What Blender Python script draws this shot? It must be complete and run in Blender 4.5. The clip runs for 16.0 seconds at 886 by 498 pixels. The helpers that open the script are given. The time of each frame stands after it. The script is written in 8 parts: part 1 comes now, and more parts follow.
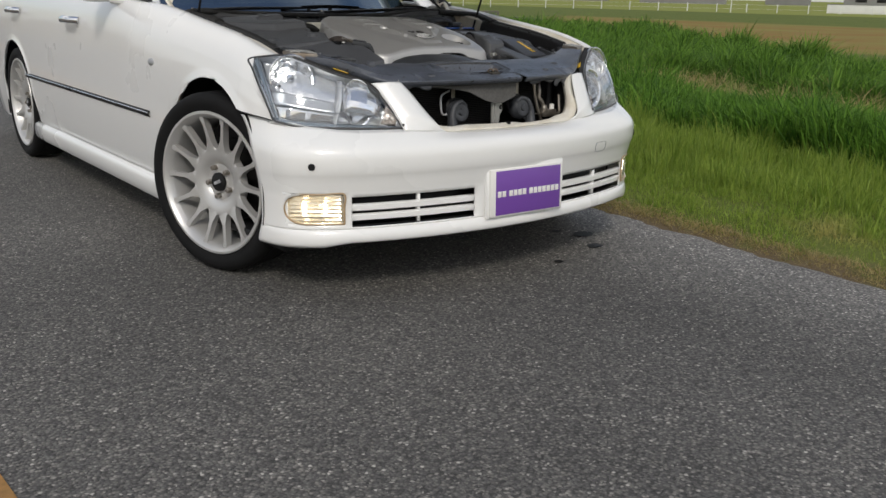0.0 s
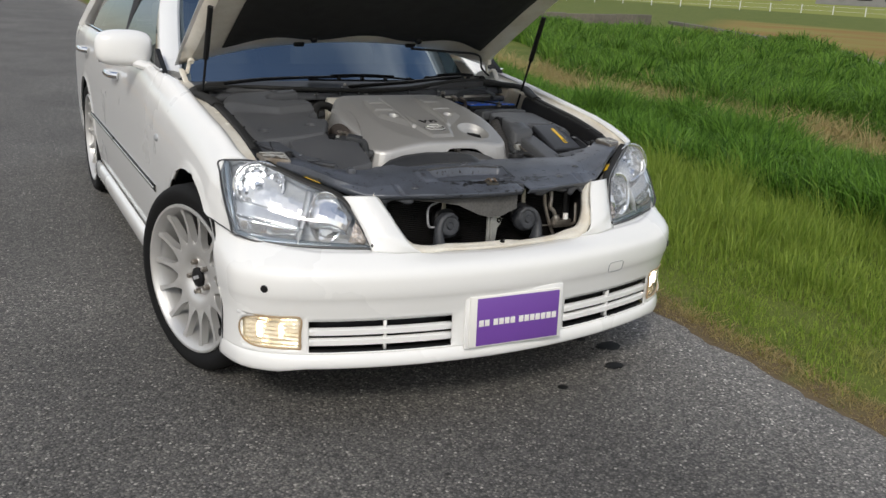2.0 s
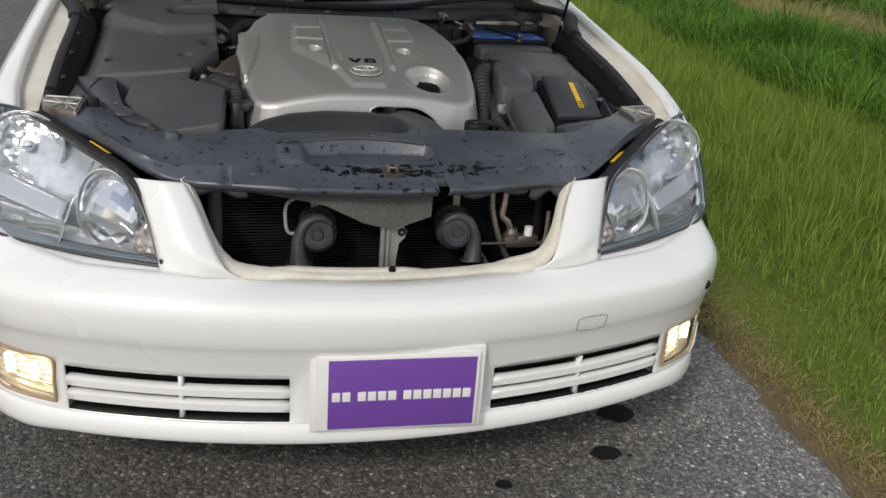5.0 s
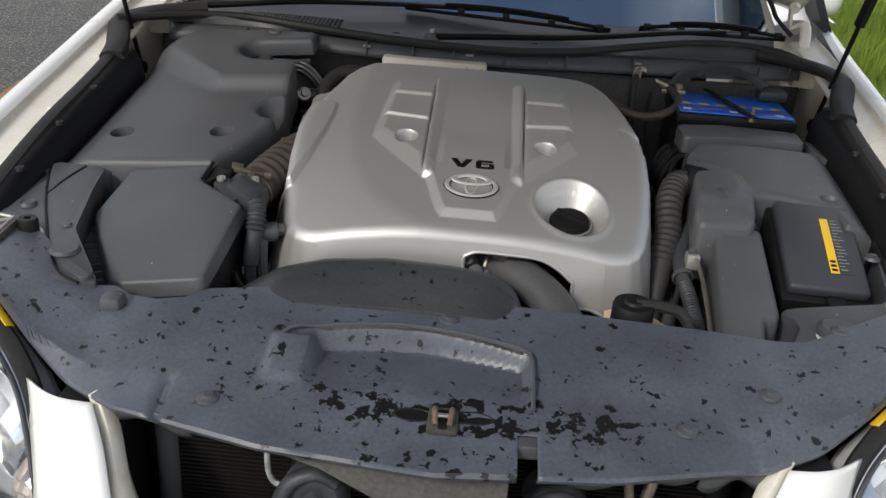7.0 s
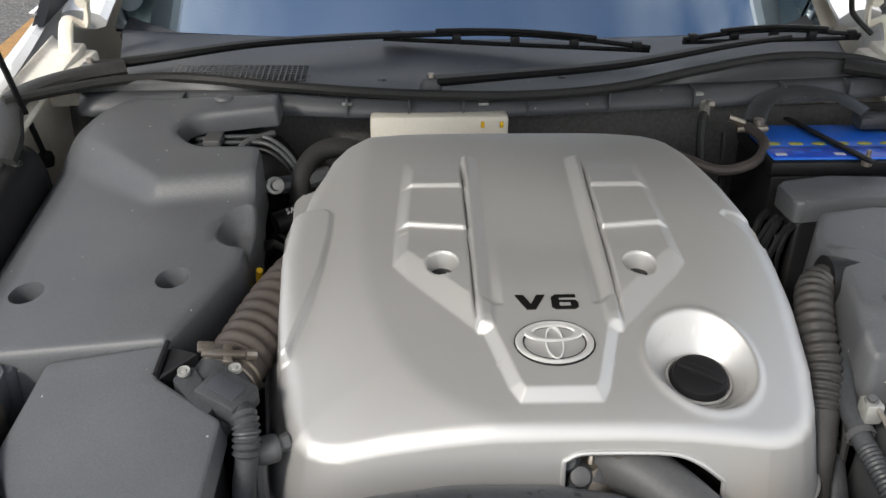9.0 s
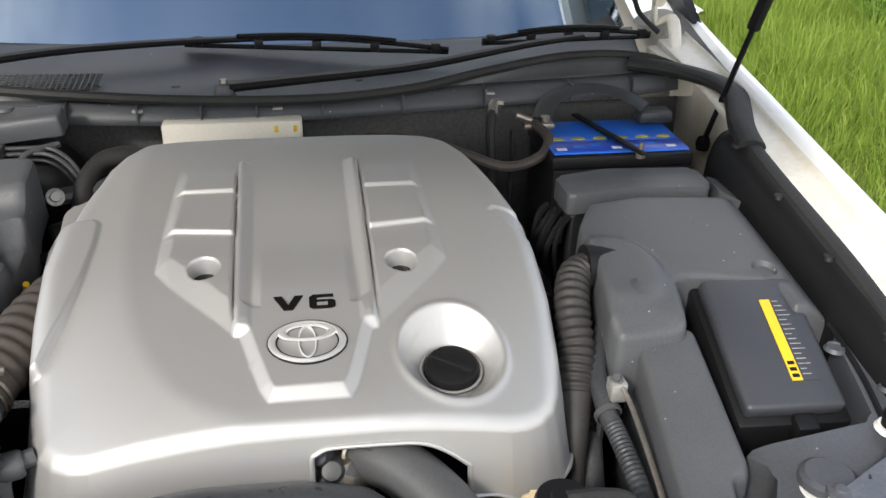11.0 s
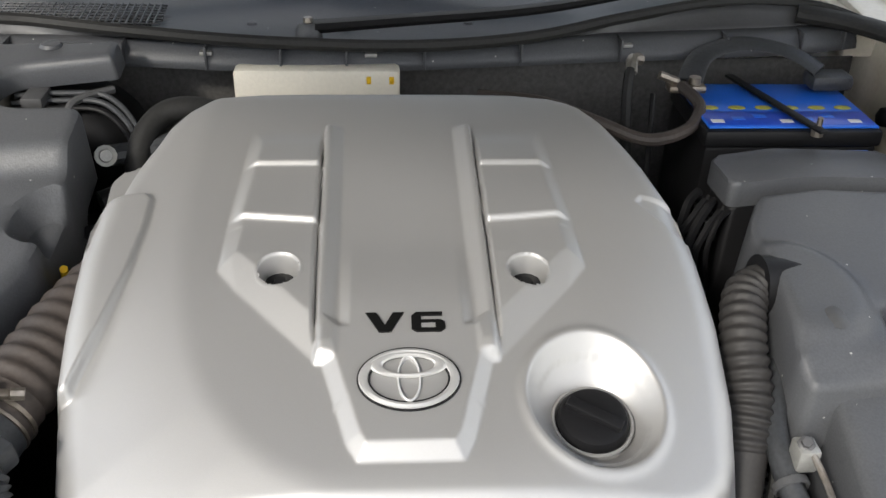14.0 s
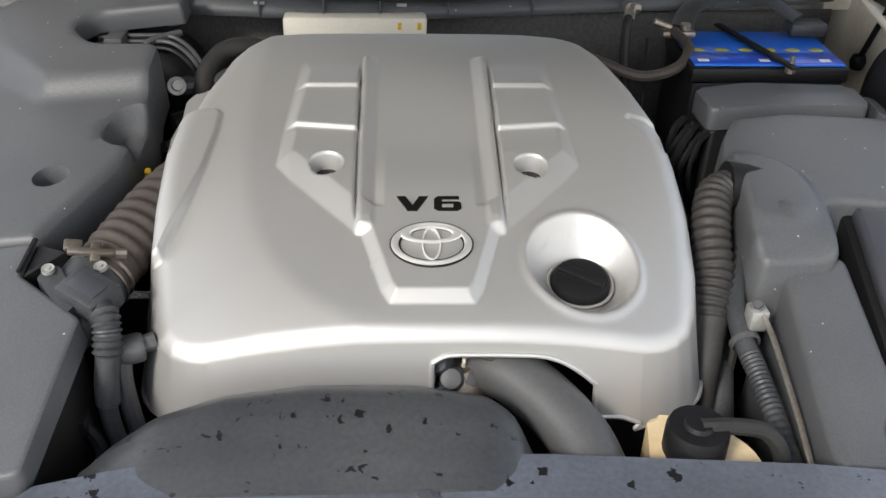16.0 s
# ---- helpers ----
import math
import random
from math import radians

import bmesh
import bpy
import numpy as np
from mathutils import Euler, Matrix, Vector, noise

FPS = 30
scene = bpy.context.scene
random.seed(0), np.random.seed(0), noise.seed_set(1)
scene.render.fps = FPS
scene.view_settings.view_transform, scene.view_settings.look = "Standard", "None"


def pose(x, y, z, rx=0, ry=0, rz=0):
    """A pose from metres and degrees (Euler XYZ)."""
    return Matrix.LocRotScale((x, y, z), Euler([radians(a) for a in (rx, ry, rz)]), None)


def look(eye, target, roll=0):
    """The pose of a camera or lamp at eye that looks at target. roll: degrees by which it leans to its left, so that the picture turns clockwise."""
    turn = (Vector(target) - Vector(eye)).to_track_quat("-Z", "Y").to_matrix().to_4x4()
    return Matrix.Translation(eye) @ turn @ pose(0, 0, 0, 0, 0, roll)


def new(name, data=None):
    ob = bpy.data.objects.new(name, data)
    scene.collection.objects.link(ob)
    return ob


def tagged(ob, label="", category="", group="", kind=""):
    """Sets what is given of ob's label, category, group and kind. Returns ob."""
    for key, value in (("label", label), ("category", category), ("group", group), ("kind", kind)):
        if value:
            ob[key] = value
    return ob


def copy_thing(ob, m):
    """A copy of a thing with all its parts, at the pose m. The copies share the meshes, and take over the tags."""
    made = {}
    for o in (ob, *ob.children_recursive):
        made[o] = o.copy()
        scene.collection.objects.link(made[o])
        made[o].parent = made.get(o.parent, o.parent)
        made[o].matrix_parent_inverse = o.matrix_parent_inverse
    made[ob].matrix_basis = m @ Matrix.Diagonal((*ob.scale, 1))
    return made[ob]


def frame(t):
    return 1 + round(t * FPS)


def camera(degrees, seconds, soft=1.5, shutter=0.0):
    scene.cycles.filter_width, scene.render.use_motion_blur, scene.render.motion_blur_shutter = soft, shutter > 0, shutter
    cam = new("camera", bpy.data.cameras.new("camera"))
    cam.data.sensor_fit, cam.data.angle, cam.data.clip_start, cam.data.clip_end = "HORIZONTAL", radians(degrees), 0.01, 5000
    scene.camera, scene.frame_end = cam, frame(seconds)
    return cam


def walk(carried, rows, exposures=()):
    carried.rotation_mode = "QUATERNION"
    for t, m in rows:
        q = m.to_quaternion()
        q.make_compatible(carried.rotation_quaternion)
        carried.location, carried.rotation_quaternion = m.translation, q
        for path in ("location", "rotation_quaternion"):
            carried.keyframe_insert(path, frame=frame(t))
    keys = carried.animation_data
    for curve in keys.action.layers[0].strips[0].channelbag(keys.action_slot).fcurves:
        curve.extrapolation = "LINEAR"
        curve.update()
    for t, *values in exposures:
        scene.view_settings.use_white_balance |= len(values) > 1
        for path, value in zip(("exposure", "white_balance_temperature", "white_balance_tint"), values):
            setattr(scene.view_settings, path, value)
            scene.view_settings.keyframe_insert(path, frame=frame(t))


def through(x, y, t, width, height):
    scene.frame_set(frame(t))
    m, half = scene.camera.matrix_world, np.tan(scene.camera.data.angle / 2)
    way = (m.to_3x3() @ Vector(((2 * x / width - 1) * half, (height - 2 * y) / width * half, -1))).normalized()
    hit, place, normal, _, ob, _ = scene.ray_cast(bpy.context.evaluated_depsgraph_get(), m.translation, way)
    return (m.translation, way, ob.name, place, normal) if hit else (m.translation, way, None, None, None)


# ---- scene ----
cam = camera(52.8, 16.0)
PATH = [
    (0, (-2.1500, -2.3002, 1.0057), (-0.9730, -0.7776, 0.4613), 1.17),
    (0.5, (-1.9690, -2.3254, 1.1665), (-0.8662, -0.7526, 0.6097), 2.91),
    (1, (-1.8080, -2.2952, 1.2416), (-0.8242, -0.6464, 0.6816), 2.60),
    (1.5, (-1.6170, -2.3126, 1.3272), (-0.6752, -0.6431, 0.7565), 3.37),
    (2, (-1.4780, -2.2465, 1.3662), (-0.5739, -0.5575, 0.7918), 2.93),
    (2.5, (-1.3320, -2.0529, 1.3495), (-0.4428, -0.3633, 0.7540), 2.92),
    (3, (-1.1420, -1.9373, 1.3331), (-0.2923, -0.2518, 0.6720), 2.70),
    (3.5, (-0.9240, -1.8790, 1.3433), (-0.1337, -0.1890, 0.6226), 3.36),
    (3.7, (-0.8950, -1.8266, 1.3218), (-0.0991, -0.1383, 0.6034), 4.07),
    (5.8, (0.0190, -1.2250, 1.3669), (0.2750, 0.5646, 0.5114), 4.06),
    (6, (0.0530, -1.1346, 1.3803), (0.2829, 0.6530, 0.5131), 3.94),
    (6.5, (0.0600, -0.9040, 1.3954), (0.2099, 0.8783, 0.5006), 4.66),
    (7, (0.0150, -0.6121, 1.3878), (-0.0390, 1.1661, 0.4739), 4.44),
    (7.5, (-0.1110, -0.3613, 1.3763), (-0.2309, 1.3987, 0.4341), 3.47),
    (8, (-0.1880, -0.1940, 1.3844), (-0.2690, 1.5622, 0.4310), 1.11),
    (8.5, (-0.1760, -0.1118, 1.3899), (-0.1510, 1.6432, 0.4311), 0.63),
    (9, (-0.1390, -0.1106, 1.3979), (-0.0620, 1.6271, 0.4108), 0.59),
    (9.5, (-0.0920, -0.1343, 1.4086), (-0.0000, 1.5989, 0.4148), -0.20),
    (10, (-0.0540, -0.1422, 1.4108), (0.2011, 1.6000, 0.4624), 1.68),
    (10.2, (-0.0380, -0.1450, 1.4169), (0.2490, 1.5897, 0.4639), 2.01),
    (12.3, (0.0566, -0.1441, 1.3903), (0.3599, 1.5404, 0.3555), 1.84),
    (12.5, (0.0490, -0.1359, 1.3869), (0.3360, 1.5440, 0.3402), 2.07),
    (13, (0.0086, -0.0627, 1.3682), (0.2280, 1.6140, 0.3003), 3.26),
    (13.5, (-0.0116, 0.0475, 1.3545), (0.1691, 1.7175, 0.2690), 2.89),
    (14, (-0.0135, 0.1004, 1.3483), (0.1368, 1.7557, 0.2359), 2.25),
    (14.5, (-0.0141, 0.1148, 1.3450), (0.1147, 1.7415, 0.1885), 1.92),
    (15, (-0.0139, 0.0958, 1.3492), (0.0992, 1.7086, 0.1719), 1.55),
    (15.5, (-0.0111, 0.0276, 1.3576), (0.1022, 1.6329, 0.1701), 1.76),
    (16, (-0.0166, -0.1051, 1.3632), (0.0729, 1.5426, 0.2332), 1.49),
]
walk(cam, [(t, look(eye, target, roll)) for t, eye, target, roll in PATH], [(0, -0.3), (0.5, -0.05), (2.5, -0.05), (3.5, -0.2), (6.5, 0.05), (7, 0.18), (7.5, 0.2), (8, 0.5), (8.5, 0.75), (9, 0.88), (9.5, 0.98), (10, 1.33), (12.5, 0.55), (13, 0.65), (13.5, 0.92), (14, 0.92), (14.5, 0.66), (15, 0.58), (15.5, 0.53), (16, 1.0)])

import collections
from mathutils import geometry

# ---- light ----
SUN_EL, SUN_AZ = radians(38), radians(219)
world = bpy.data.worlds.new("sky")
scene.world = world
world.use_nodes = True
wt = world.node_tree
sky = wt.nodes.new("ShaderNodeTexSky")
sky.sky_type, sky.sun_disc = "NISHITA", False
sky.sun_elevation, sky.sun_rotation = SUN_EL, SUN_AZ
sky.air_density, sky.dust_density, sky.ozone_density = 1.0, 1.6, 1.0
# broken cloud, greyish white, over the blue
wco = wt.nodes.new("ShaderNodeTexCoord")
cloud = wt.nodes.new("ShaderNodeTexNoise")
cloud.inputs["Scale"].default_value, cloud.inputs["Detail"].default_value = 2.2, 6
wt.links.new(wco.outputs["Generated"], cloud.inputs["Vector"])
# cloud thins out overhead
wsep = wt.nodes.new("ShaderNodeSeparateXYZ")
wt.links.new(wco.outputs["Generated"], wsep.inputs["Vector"])
wthin = wt.nodes.new("ShaderNodeMapRange")
wthin.inputs["From Min"].default_value, wthin.inputs["From Max"].default_value = 0.62, 0.90
wthin.inputs["To Min"].default_value, wthin.inputs["To Max"].default_value = 1.0, 0.05
wt.links.new(wsep.outputs["Z"], wthin.inputs["Value"])
wmul = wt.nodes.new("ShaderNodeMath")
wmul.operation = "MULTIPLY"
cramp = wt.nodes.new("ShaderNodeValToRGB")
cramp.color_ramp.elements[0].position, cramp.color_ramp.elements[1].position = 0.36, 0.60
wt.links.new(cloud.outputs["Fac"], cramp.inputs["Fac"])
wmix = wt.nodes.new("ShaderNodeMix")
wmix.data_type = "RGBA"
wmix.inputs["B"].default_value = (8.4, 8.3, 8.2, 1)
wt.links.new(cramp.outputs["Color"], wmul.inputs[0])
wt.links.new(wthin.outputs["Result"], wmul.inputs[1])
wt.links.new(wmul.outputs["Value"], wmix.inputs["Factor"])
wt.links.new(sky.outputs["Color"], wmix.inputs["A"])
bg = wt.nodes["Background"]
bg.inputs["Strength"].default_value = 0.14
wt.links.new(wmix.outputs["Result"], bg.inputs["Color"])

sun = bpy.data.lights.new("sun", "SUN")
sun.energy, sun.angle, sun.color = 2.0, radians(10), (1.0, 0.95, 0.86)
sun_ob = new("sun", sun)
sun_ob.matrix_world = look((0, 0, 0), (-math.sin(SUN_AZ) * math.cos(SUN_EL), -math.cos(SUN_AZ) * math.cos(SUN_EL), -math.sin(SUN_EL)))


# ---- materials ----
def mat(name, base, rough=0.5, metal=0.0, var=0.15, scale=6.0, fine=90.0, bump=0.0, coat=0.0, tint=None, spec=0.5, rvar=0.08):
    """A surface with broad stains and fine grain; tint is the colour of the stains."""
    m = bpy.data.materials.new(name)
    m.use_nodes = True
    nt = m.node_tree
    b = nt.nodes["Principled BSDF"]
    co = nt.nodes.new("ShaderNodeTexCoord")
    n1, n2 = nt.nodes.new("ShaderNodeTexNoise"), nt.nodes.new("ShaderNodeTexNoise")
    for n, s, d in ((n1, scale, 5), (n2, fine, 3)):
        n.inputs["Scale"].default_value, n.inputs["Detail"].default_value = s, d
        nt.links.new(co.outputs["Object"], n.inputs["Vector"])
    r = nt.nodes.new("ShaderNodeValToRGB")
    r.color_ramp.elements[0].position, r.color_ramp.elements[1].position = 0.32, 0.72
    t = tint or tuple(c * (1 - var) for c in base)
    r.color_ramp.elements[0].color, r.color_ramp.elements[1].color = (*base, 1), (*t, 1)
    nt.links.new(n1.outputs["Fac"], r.inputs["Fac"])
    mx = nt.nodes.new("ShaderNodeMix")
    mx.data_type, mx.blend_type = "RGBA", "MULTIPLY"
    mx.inputs["Factor"].default_value = 1.0
    g = nt.nodes.new("ShaderNodeMapRange")
    g.inputs["From Min"].default_value, g.inputs["From Max"].default_value = 0.3, 0.7
    g.inputs["To Min"].default_value, g.inputs["To Max"].default_value = 1 - var, 1.0
    nt.links.new(n2.outputs["Fac"], g.inputs["Value"])
    nt.links.new(r.outputs["Color"], mx.inputs["A"])
    nt.links.new(g.outputs["Result"], mx.inputs["B"])
    nt.links.new(mx.outputs["Result"], b.inputs["Base Color"])
    rr = nt.nodes.new("ShaderNodeMapRange")
    rr.inputs["To Min"].default_value, rr.inputs["To Max"].default_value = max(0.02, rough - rvar), min(1, rough + rvar)
    nt.links.new(n1.outputs["Fac"], rr.inputs["Value"])
    nt.links.new(rr.outputs["Result"], b.inputs["Roughness"])
    b.inputs["Metallic"].default_value, b.inputs["Coat Weight"].default_value = metal, coat
    b.inputs["Coat Roughness"].default_value = 0.04
    b.inputs["Specular IOR Level"].default_value = spec
    if bump:
        bp = nt.nodes.new("ShaderNodeBump")
        bp.inputs["Strength"].default_value, bp.inputs["Distance"].default_value = bump, 0.002
        nt.links.new(n2.outputs["Fac"], bp.inputs["Height"])
        nt.links.new(bp.outputs["Normal"], b.inputs["Normal"])
    return m



def speckled(m, light, size, amount):
    """Scatters pale dust specks over a material."""
    nt = m.node_tree
    b = nt.nodes["Principled BSDF"]
    link = b.inputs["Base Color"].links[0].from_socket
    v = nt.nodes.new("ShaderNodeTexVoronoi")
    v.inputs["Scale"].default_value = size
    nt.links.new(nt.nodes["Texture Coordinate"].outputs["Object"], v.inputs["Vector"])
    less = nt.nodes.new("ShaderNodeMath")
    less.operation = "LESS_THAN"
    less.inputs[1].default_value = amount
    nt.links.new(v.outputs["Distance"], less.inputs[0])
    mx = nt.nodes.new("ShaderNodeMix")
    mx.data_type = "RGBA"
    mx.inputs["B"].default_value = (light, light, light * 0.95, 1)
    nt.links.new(less.outputs["Value"], mx.inputs["Factor"])
    nt.links.new(link, mx.inputs["A"])
    nt.links.new(mx.outputs["Result"], b.inputs["Base Color"])
    return m


PAINT = mat("pearl_white_paint", (0.80, 0.80, 0.79), 0.28, 0, 0.02, 1.5, 900, coat=0.8, rvar=0.03)
CREAM = mat("aged_cream_paint", (0.76, 0.735, 0.66), 0.45, 0, 0.10, 14, 120, tint=(0.66, 0.60, 0.49))
INNER = mat("inner_body_paint", (0.80, 0.77, 0.69), 0.4, 0, 0.10, 9, 120, tint=(0.62, 0.56, 0.46), coat=0.2)
PLASTIC = mat("dusty_grey_plastic", (0.069, 0.072, 0.079), 0.44, 0, 0.18, 7, 420, 0.15, tint=(0.090, 0.093, 0.099), spec=0.34)
SHROUD = mat("worn_cover_plastic", (0.080, 0.086, 0.100), 0.46, 0, 0.20, 9, 300, 0.2, tint=(0.060, 0.063, 0.070))
speckled(PLASTIC, 0.35, 38, 0.045)
speckled(SHROUD, 0.30, 42, 0.05)
BLACK = mat("black_plastic", (0.010, 0.010, 0.011), 0.48, 0, 0.2, 9, 300, 0.1, spec=0.24)
WALLB = mat("grimy_bulkhead", (0.105, 0.103, 0.101), 0.65, 0, 0.35, 11, 160, 0.3, tint=(0.085, 0.082, 0.077), spec=0.25)
# grime so near black that it also carries the shade of deep gaps
DEEP = mat("shade_dark_grimy_metal", (0.008, 0.0075, 0.0075), 0.8, 0.0, 0.4, 14, 120, 0.3, spec=0.2)
RUBBER = mat("dusty_rubber", (0.020, 0.020, 0.020), 0.62, 0, 0.25, 12, 200, 0.2, tint=(0.027, 0.027, 0.026), spec=0.26)
HOSE = mat("smooth_grey_hose", (0.072, 0.073, 0.076), 0.5, 0, 0.15, 10, 200, 0.1)
DUCT = mat("brownish_rubber", (0.040, 0.034, 0.031), 0.6, 0, 0.25, 12, 200, 0.2, tint=(0.072, 0.058, 0.050), spec=0.35)
SILVER = mat("silver_cover_paint", (0.47, 0.466, 0.460), 0.44, 0.62, 0.05, 3, 1400, 0.05, rvar=0.04, tint=(0.44, 0.434, 0.424))
ALLOY = mat("silver_alloy", (0.60, 0.595, 0.585), 0.38, 0.55, 0.06, 5, 500, coat=0.2)
CHROME = mat("chrome", (0.82, 0.83, 0.85), 0.08, 1.0, 0.03, 8, 200, rvar=0.03)
STEEL = mat("dull_steel", (0.36, 0.34, 0.31), 0.42, 0.8, 0.25, 20, 200, 0.2, tint=(0.22, 0.18, 0.14))
ALLOYCAST = mat("grey_cast_metal", (0.40, 0.40, 0.38), 0.5, 0.5, 0.15, 20, 200, 0.2)
BELLOWS = mat("dusty_bellows_rubber", (0.027, 0.026, 0.026), 0.55, 0, 0.25, 12, 200, 0.2, tint=(0.044, 0.041, 0.039), spec=0.3)
METER = mat("faded_black_plastic", (0.038, 0.041, 0.045), 0.45, 0, 0.3, 18, 240, 0.2, tint=(0.060, 0.063, 0.068), spec=0.32)
RUST = mat("rusty_steel", (0.16, 0.11, 0.075), 0.65, 0.3, 0.35, 30, 160, 0.3, tint=(0.24, 0.20, 0.16))
TYRE = mat("tyre_rubber", (0.0075, 0.0075, 0.008), 0.75, 0, 0.25, 14, 250, 0.2, spec=0.22)
PURPLE = mat("purple_sign", (0.165, 0.065, 0.35), 0.35, 0, 0.04, 6, 200)
WHITE = mat("white_plastic", (0.78, 0.77, 0.74), 0.4, 0, 0.04, 8, 200)
FOAM = mat("white_foam", (0.74, 0.70, 0.60), 0.7, 0, 0.06, 14, 200, 0.3)
BLUE = mat("blue_battery_top", (0.016, 0.15, 0.72), 0.32, 0, 0.10, 9, 200)
BLUE_DARK = mat("dark_blue_label", (0.012, 0.07, 0.55), 0.3, 0, 0.15, 18, 90)
YELLOW = mat("yellow_label", (0.80, 0.50, 0.02), 0.4, 0, 0.06, 9, 200)
TANK = mat("yellowed_translucent_tank", (0.62, 0.46, 0.26), 0.42, 0, 0.12, 12, 120, tint=(0.70, 0.58, 0.38))
TANGRIME = mat("tan_road_grime", (0.085, 0.078, 0.062), 0.8, 0, 0.5, 26, 200, 0.3, tint=(0.022, 0.021, 0.020))
HORN = mat("dusty_blue_black_horn", (0.030, 0.033, 0.041), 0.5, 0, 0.4, 30, 260, 0.2, tint=(0.070, 0.075, 0.085))
FELT = mat("hood_insulation_felt", (0.016, 0.016, 0.016), 0.9, 0, 0.3, 20, 400, 0.4)
FIN = mat("black_condenser_fins", (0.014, 0.013, 0.013), 0.7, 0.1, 0.3, 20, 300, spec=0.2)
CABIN = mat("dark_cabin_trim", (0.030, 0.032, 0.036), 0.7, 0, 0.2, 9, 200)
SEATC = mat("cream_cabin_trim", (0.45, 0.41, 0.34), 0.7, 0, 0.1, 9, 200)
LID = mat("smooth_dark_lid", (0.040, 0.043, 0.052), 0.42, 0, 0.12, 7, 420, 0.1, tint=(0.050, 0.053, 0.060), spec=0.4)
CELL = mat("dull_yellow_print", (0.42, 0.40, 0.06), 0.5, 0, 0.2, 60, 200)
GREYMARK = mat("grey_print", (0.42, 0.43, 0.45), 0.5, 0, 0.3, 60, 200)


def glass(name, tint, through=0.9, rough=0.0, ior=1.52, gloss=(1, 1, 1)):
    """A thin clear sheet: mostly see-through, with mirror gloss by Fresnel."""
    m = bpy.data.materials.new(name)
    m.use_nodes = True
    nt = m.node_tree
    out = nt.nodes["Material Output"]
    nt.nodes.remove(nt.nodes["Principled BSDF"])
    tr, gl, mx, fr = (nt.nodes.new("ShaderNode" + k) for k in ("BsdfTransparent", "BsdfGlossy", "MixShader", "Fresnel"))
    tr.inputs["Color"].default_value = (*(c * through for c in tint), 1)
    gl.inputs["Roughness"].default_value = rough
    fr.inputs["IOR"].default_value = ior
    gl.inputs["Color"].default_value = (*gloss, 1)
    nt.links.new(fr.outputs["Fac"], mx.inputs["Fac"])
    nt.links.new(tr.outputs["BSDF"], mx.inputs[1])
    nt.links.new(gl.outputs["BSDF"], mx.inputs[2])
    nt.links.new(mx.outputs["Shader"], out.inputs["Surface"])
    return m


LENS = glass("clear_lens", (0.95, 0.97, 1.0), 0.95)
PANE = glass("green_tinted_pane", (0.36, 0.44, 0.42), 0.34)
SHIELD = glass("windshield_glass", (0.30, 0.42, 0.50), 0.22, 0.0, 4.4, (0.80, 0.92, 1.0))


def lamp_mat(name, colour, strength):
    m = bpy.data.materials.new(name)
    m.use_nodes = True
    b = m.node_tree.nodes["Principled BSDF"]
    b.inputs["Base Color"].default_value = (*colour, 1)
    b.inputs["Emission Color"].default_value, b.inputs["Emission Strength"].default_value = (*colour, 1), strength
    return m


GLOW = lamp_mat("lit_bulb", (1.0, 0.88, 0.68), 6.0)
# the reflector's faint emission stands in for bulb light thrown back by it
FOG_LIT = lamp_mat("lit_fog_reflector", (0.90, 0.80, 0.62), 0.06)
FOG_LIT.node_tree.nodes["Principled BSDF"].inputs["Roughness"].default_value = 0.22
FOG_LIT.node_tree.nodes["Principled BSDF"].inputs["Metallic"].default_value = 0.75
GLOW_WHITE = lamp_mat("lit_headlamp_bulb", (1.0, 0.97, 0.90), 9.0)


# ---- geometry helpers ----
def part(name, bm, material, parent=None, label="", smooth=35, thick=0.0, offset=-1.0):
    """One mesh object from a bmesh, under a thing or a part."""
    me = bpy.data.meshes.new(name)
    bm.to_mesh(me)
    bm.free()
    me.materials.append(material)
    if smooth:
        me.polygons.foreach_set("use_smooth", [True] * len(me.polygons))
        me.set_sharp_from_angle(angle=radians(smooth))
    ob = new(name, me)
    ob.parent = parent
    if label:
        ob["label"] = label
    if thick:
        s = ob.modifiers.new("thickness", "SOLIDIFY")
        s.thickness, s.offset = thick, offset
    return ob


def thing(name, label, category, x=0, y=0, z=0, group="", kind=""):
    ob = new(name)
    ob.location = (x, y, z)
    return tagged(ob, label, category, group, kind)


def cr(pts, t):
    """A smooth curve through points, t from 0 to 1."""
    n = len(pts) - 1
    t = min(max(t, 0.0), 1.0) * n
    i = min(int(t), n - 1)
    f = t - i
    p = [Vector(pts[min(max(k, 0), n)]) for k in range(i - 1, i + 3)]
    return 0.5 * (2 * p[1] + (p[2] - p[0]) * f + (2 * p[0] - 5 * p[1] + 4 * p[2] - p[3]) * f * f + (3 * p[1] - p[0] - 3 * p[2] + p[3]) * f ** 3)


def ip(x, pairs):
    return float(np.interp(x, [p[0] for p in pairs], [p[1] for p in pairs]))


def steps(a, b, n):
    return [a + (b - a) * k / n for k in range(n + 1)]


def sheet(f, us, vs, skip=None, bm=None, flip=False):
    """A grid of faces over f(u, v); skip(u, v) leaves a cell out."""
    bm = bm or bmesh.new()
    g = [[bm.verts.new(f(u, v)) for v in vs] for u in us]
    for i in range(len(us) - 1):
        for j in range(len(vs) - 1):
            if skip and skip((us[i] + us[i + 1]) / 2, (vs[j] + vs[j + 1]) / 2):
                continue
            q = (g[i][j], g[i + 1][j], g[i + 1][j + 1], g[i][j + 1])
            bm.faces.new(q[::-1] if flip else q)
    loose = [v for v in bm.verts if not v.link_faces]
    bmesh.ops.delete(bm, geom=loose, context="VERTS")
    return bm


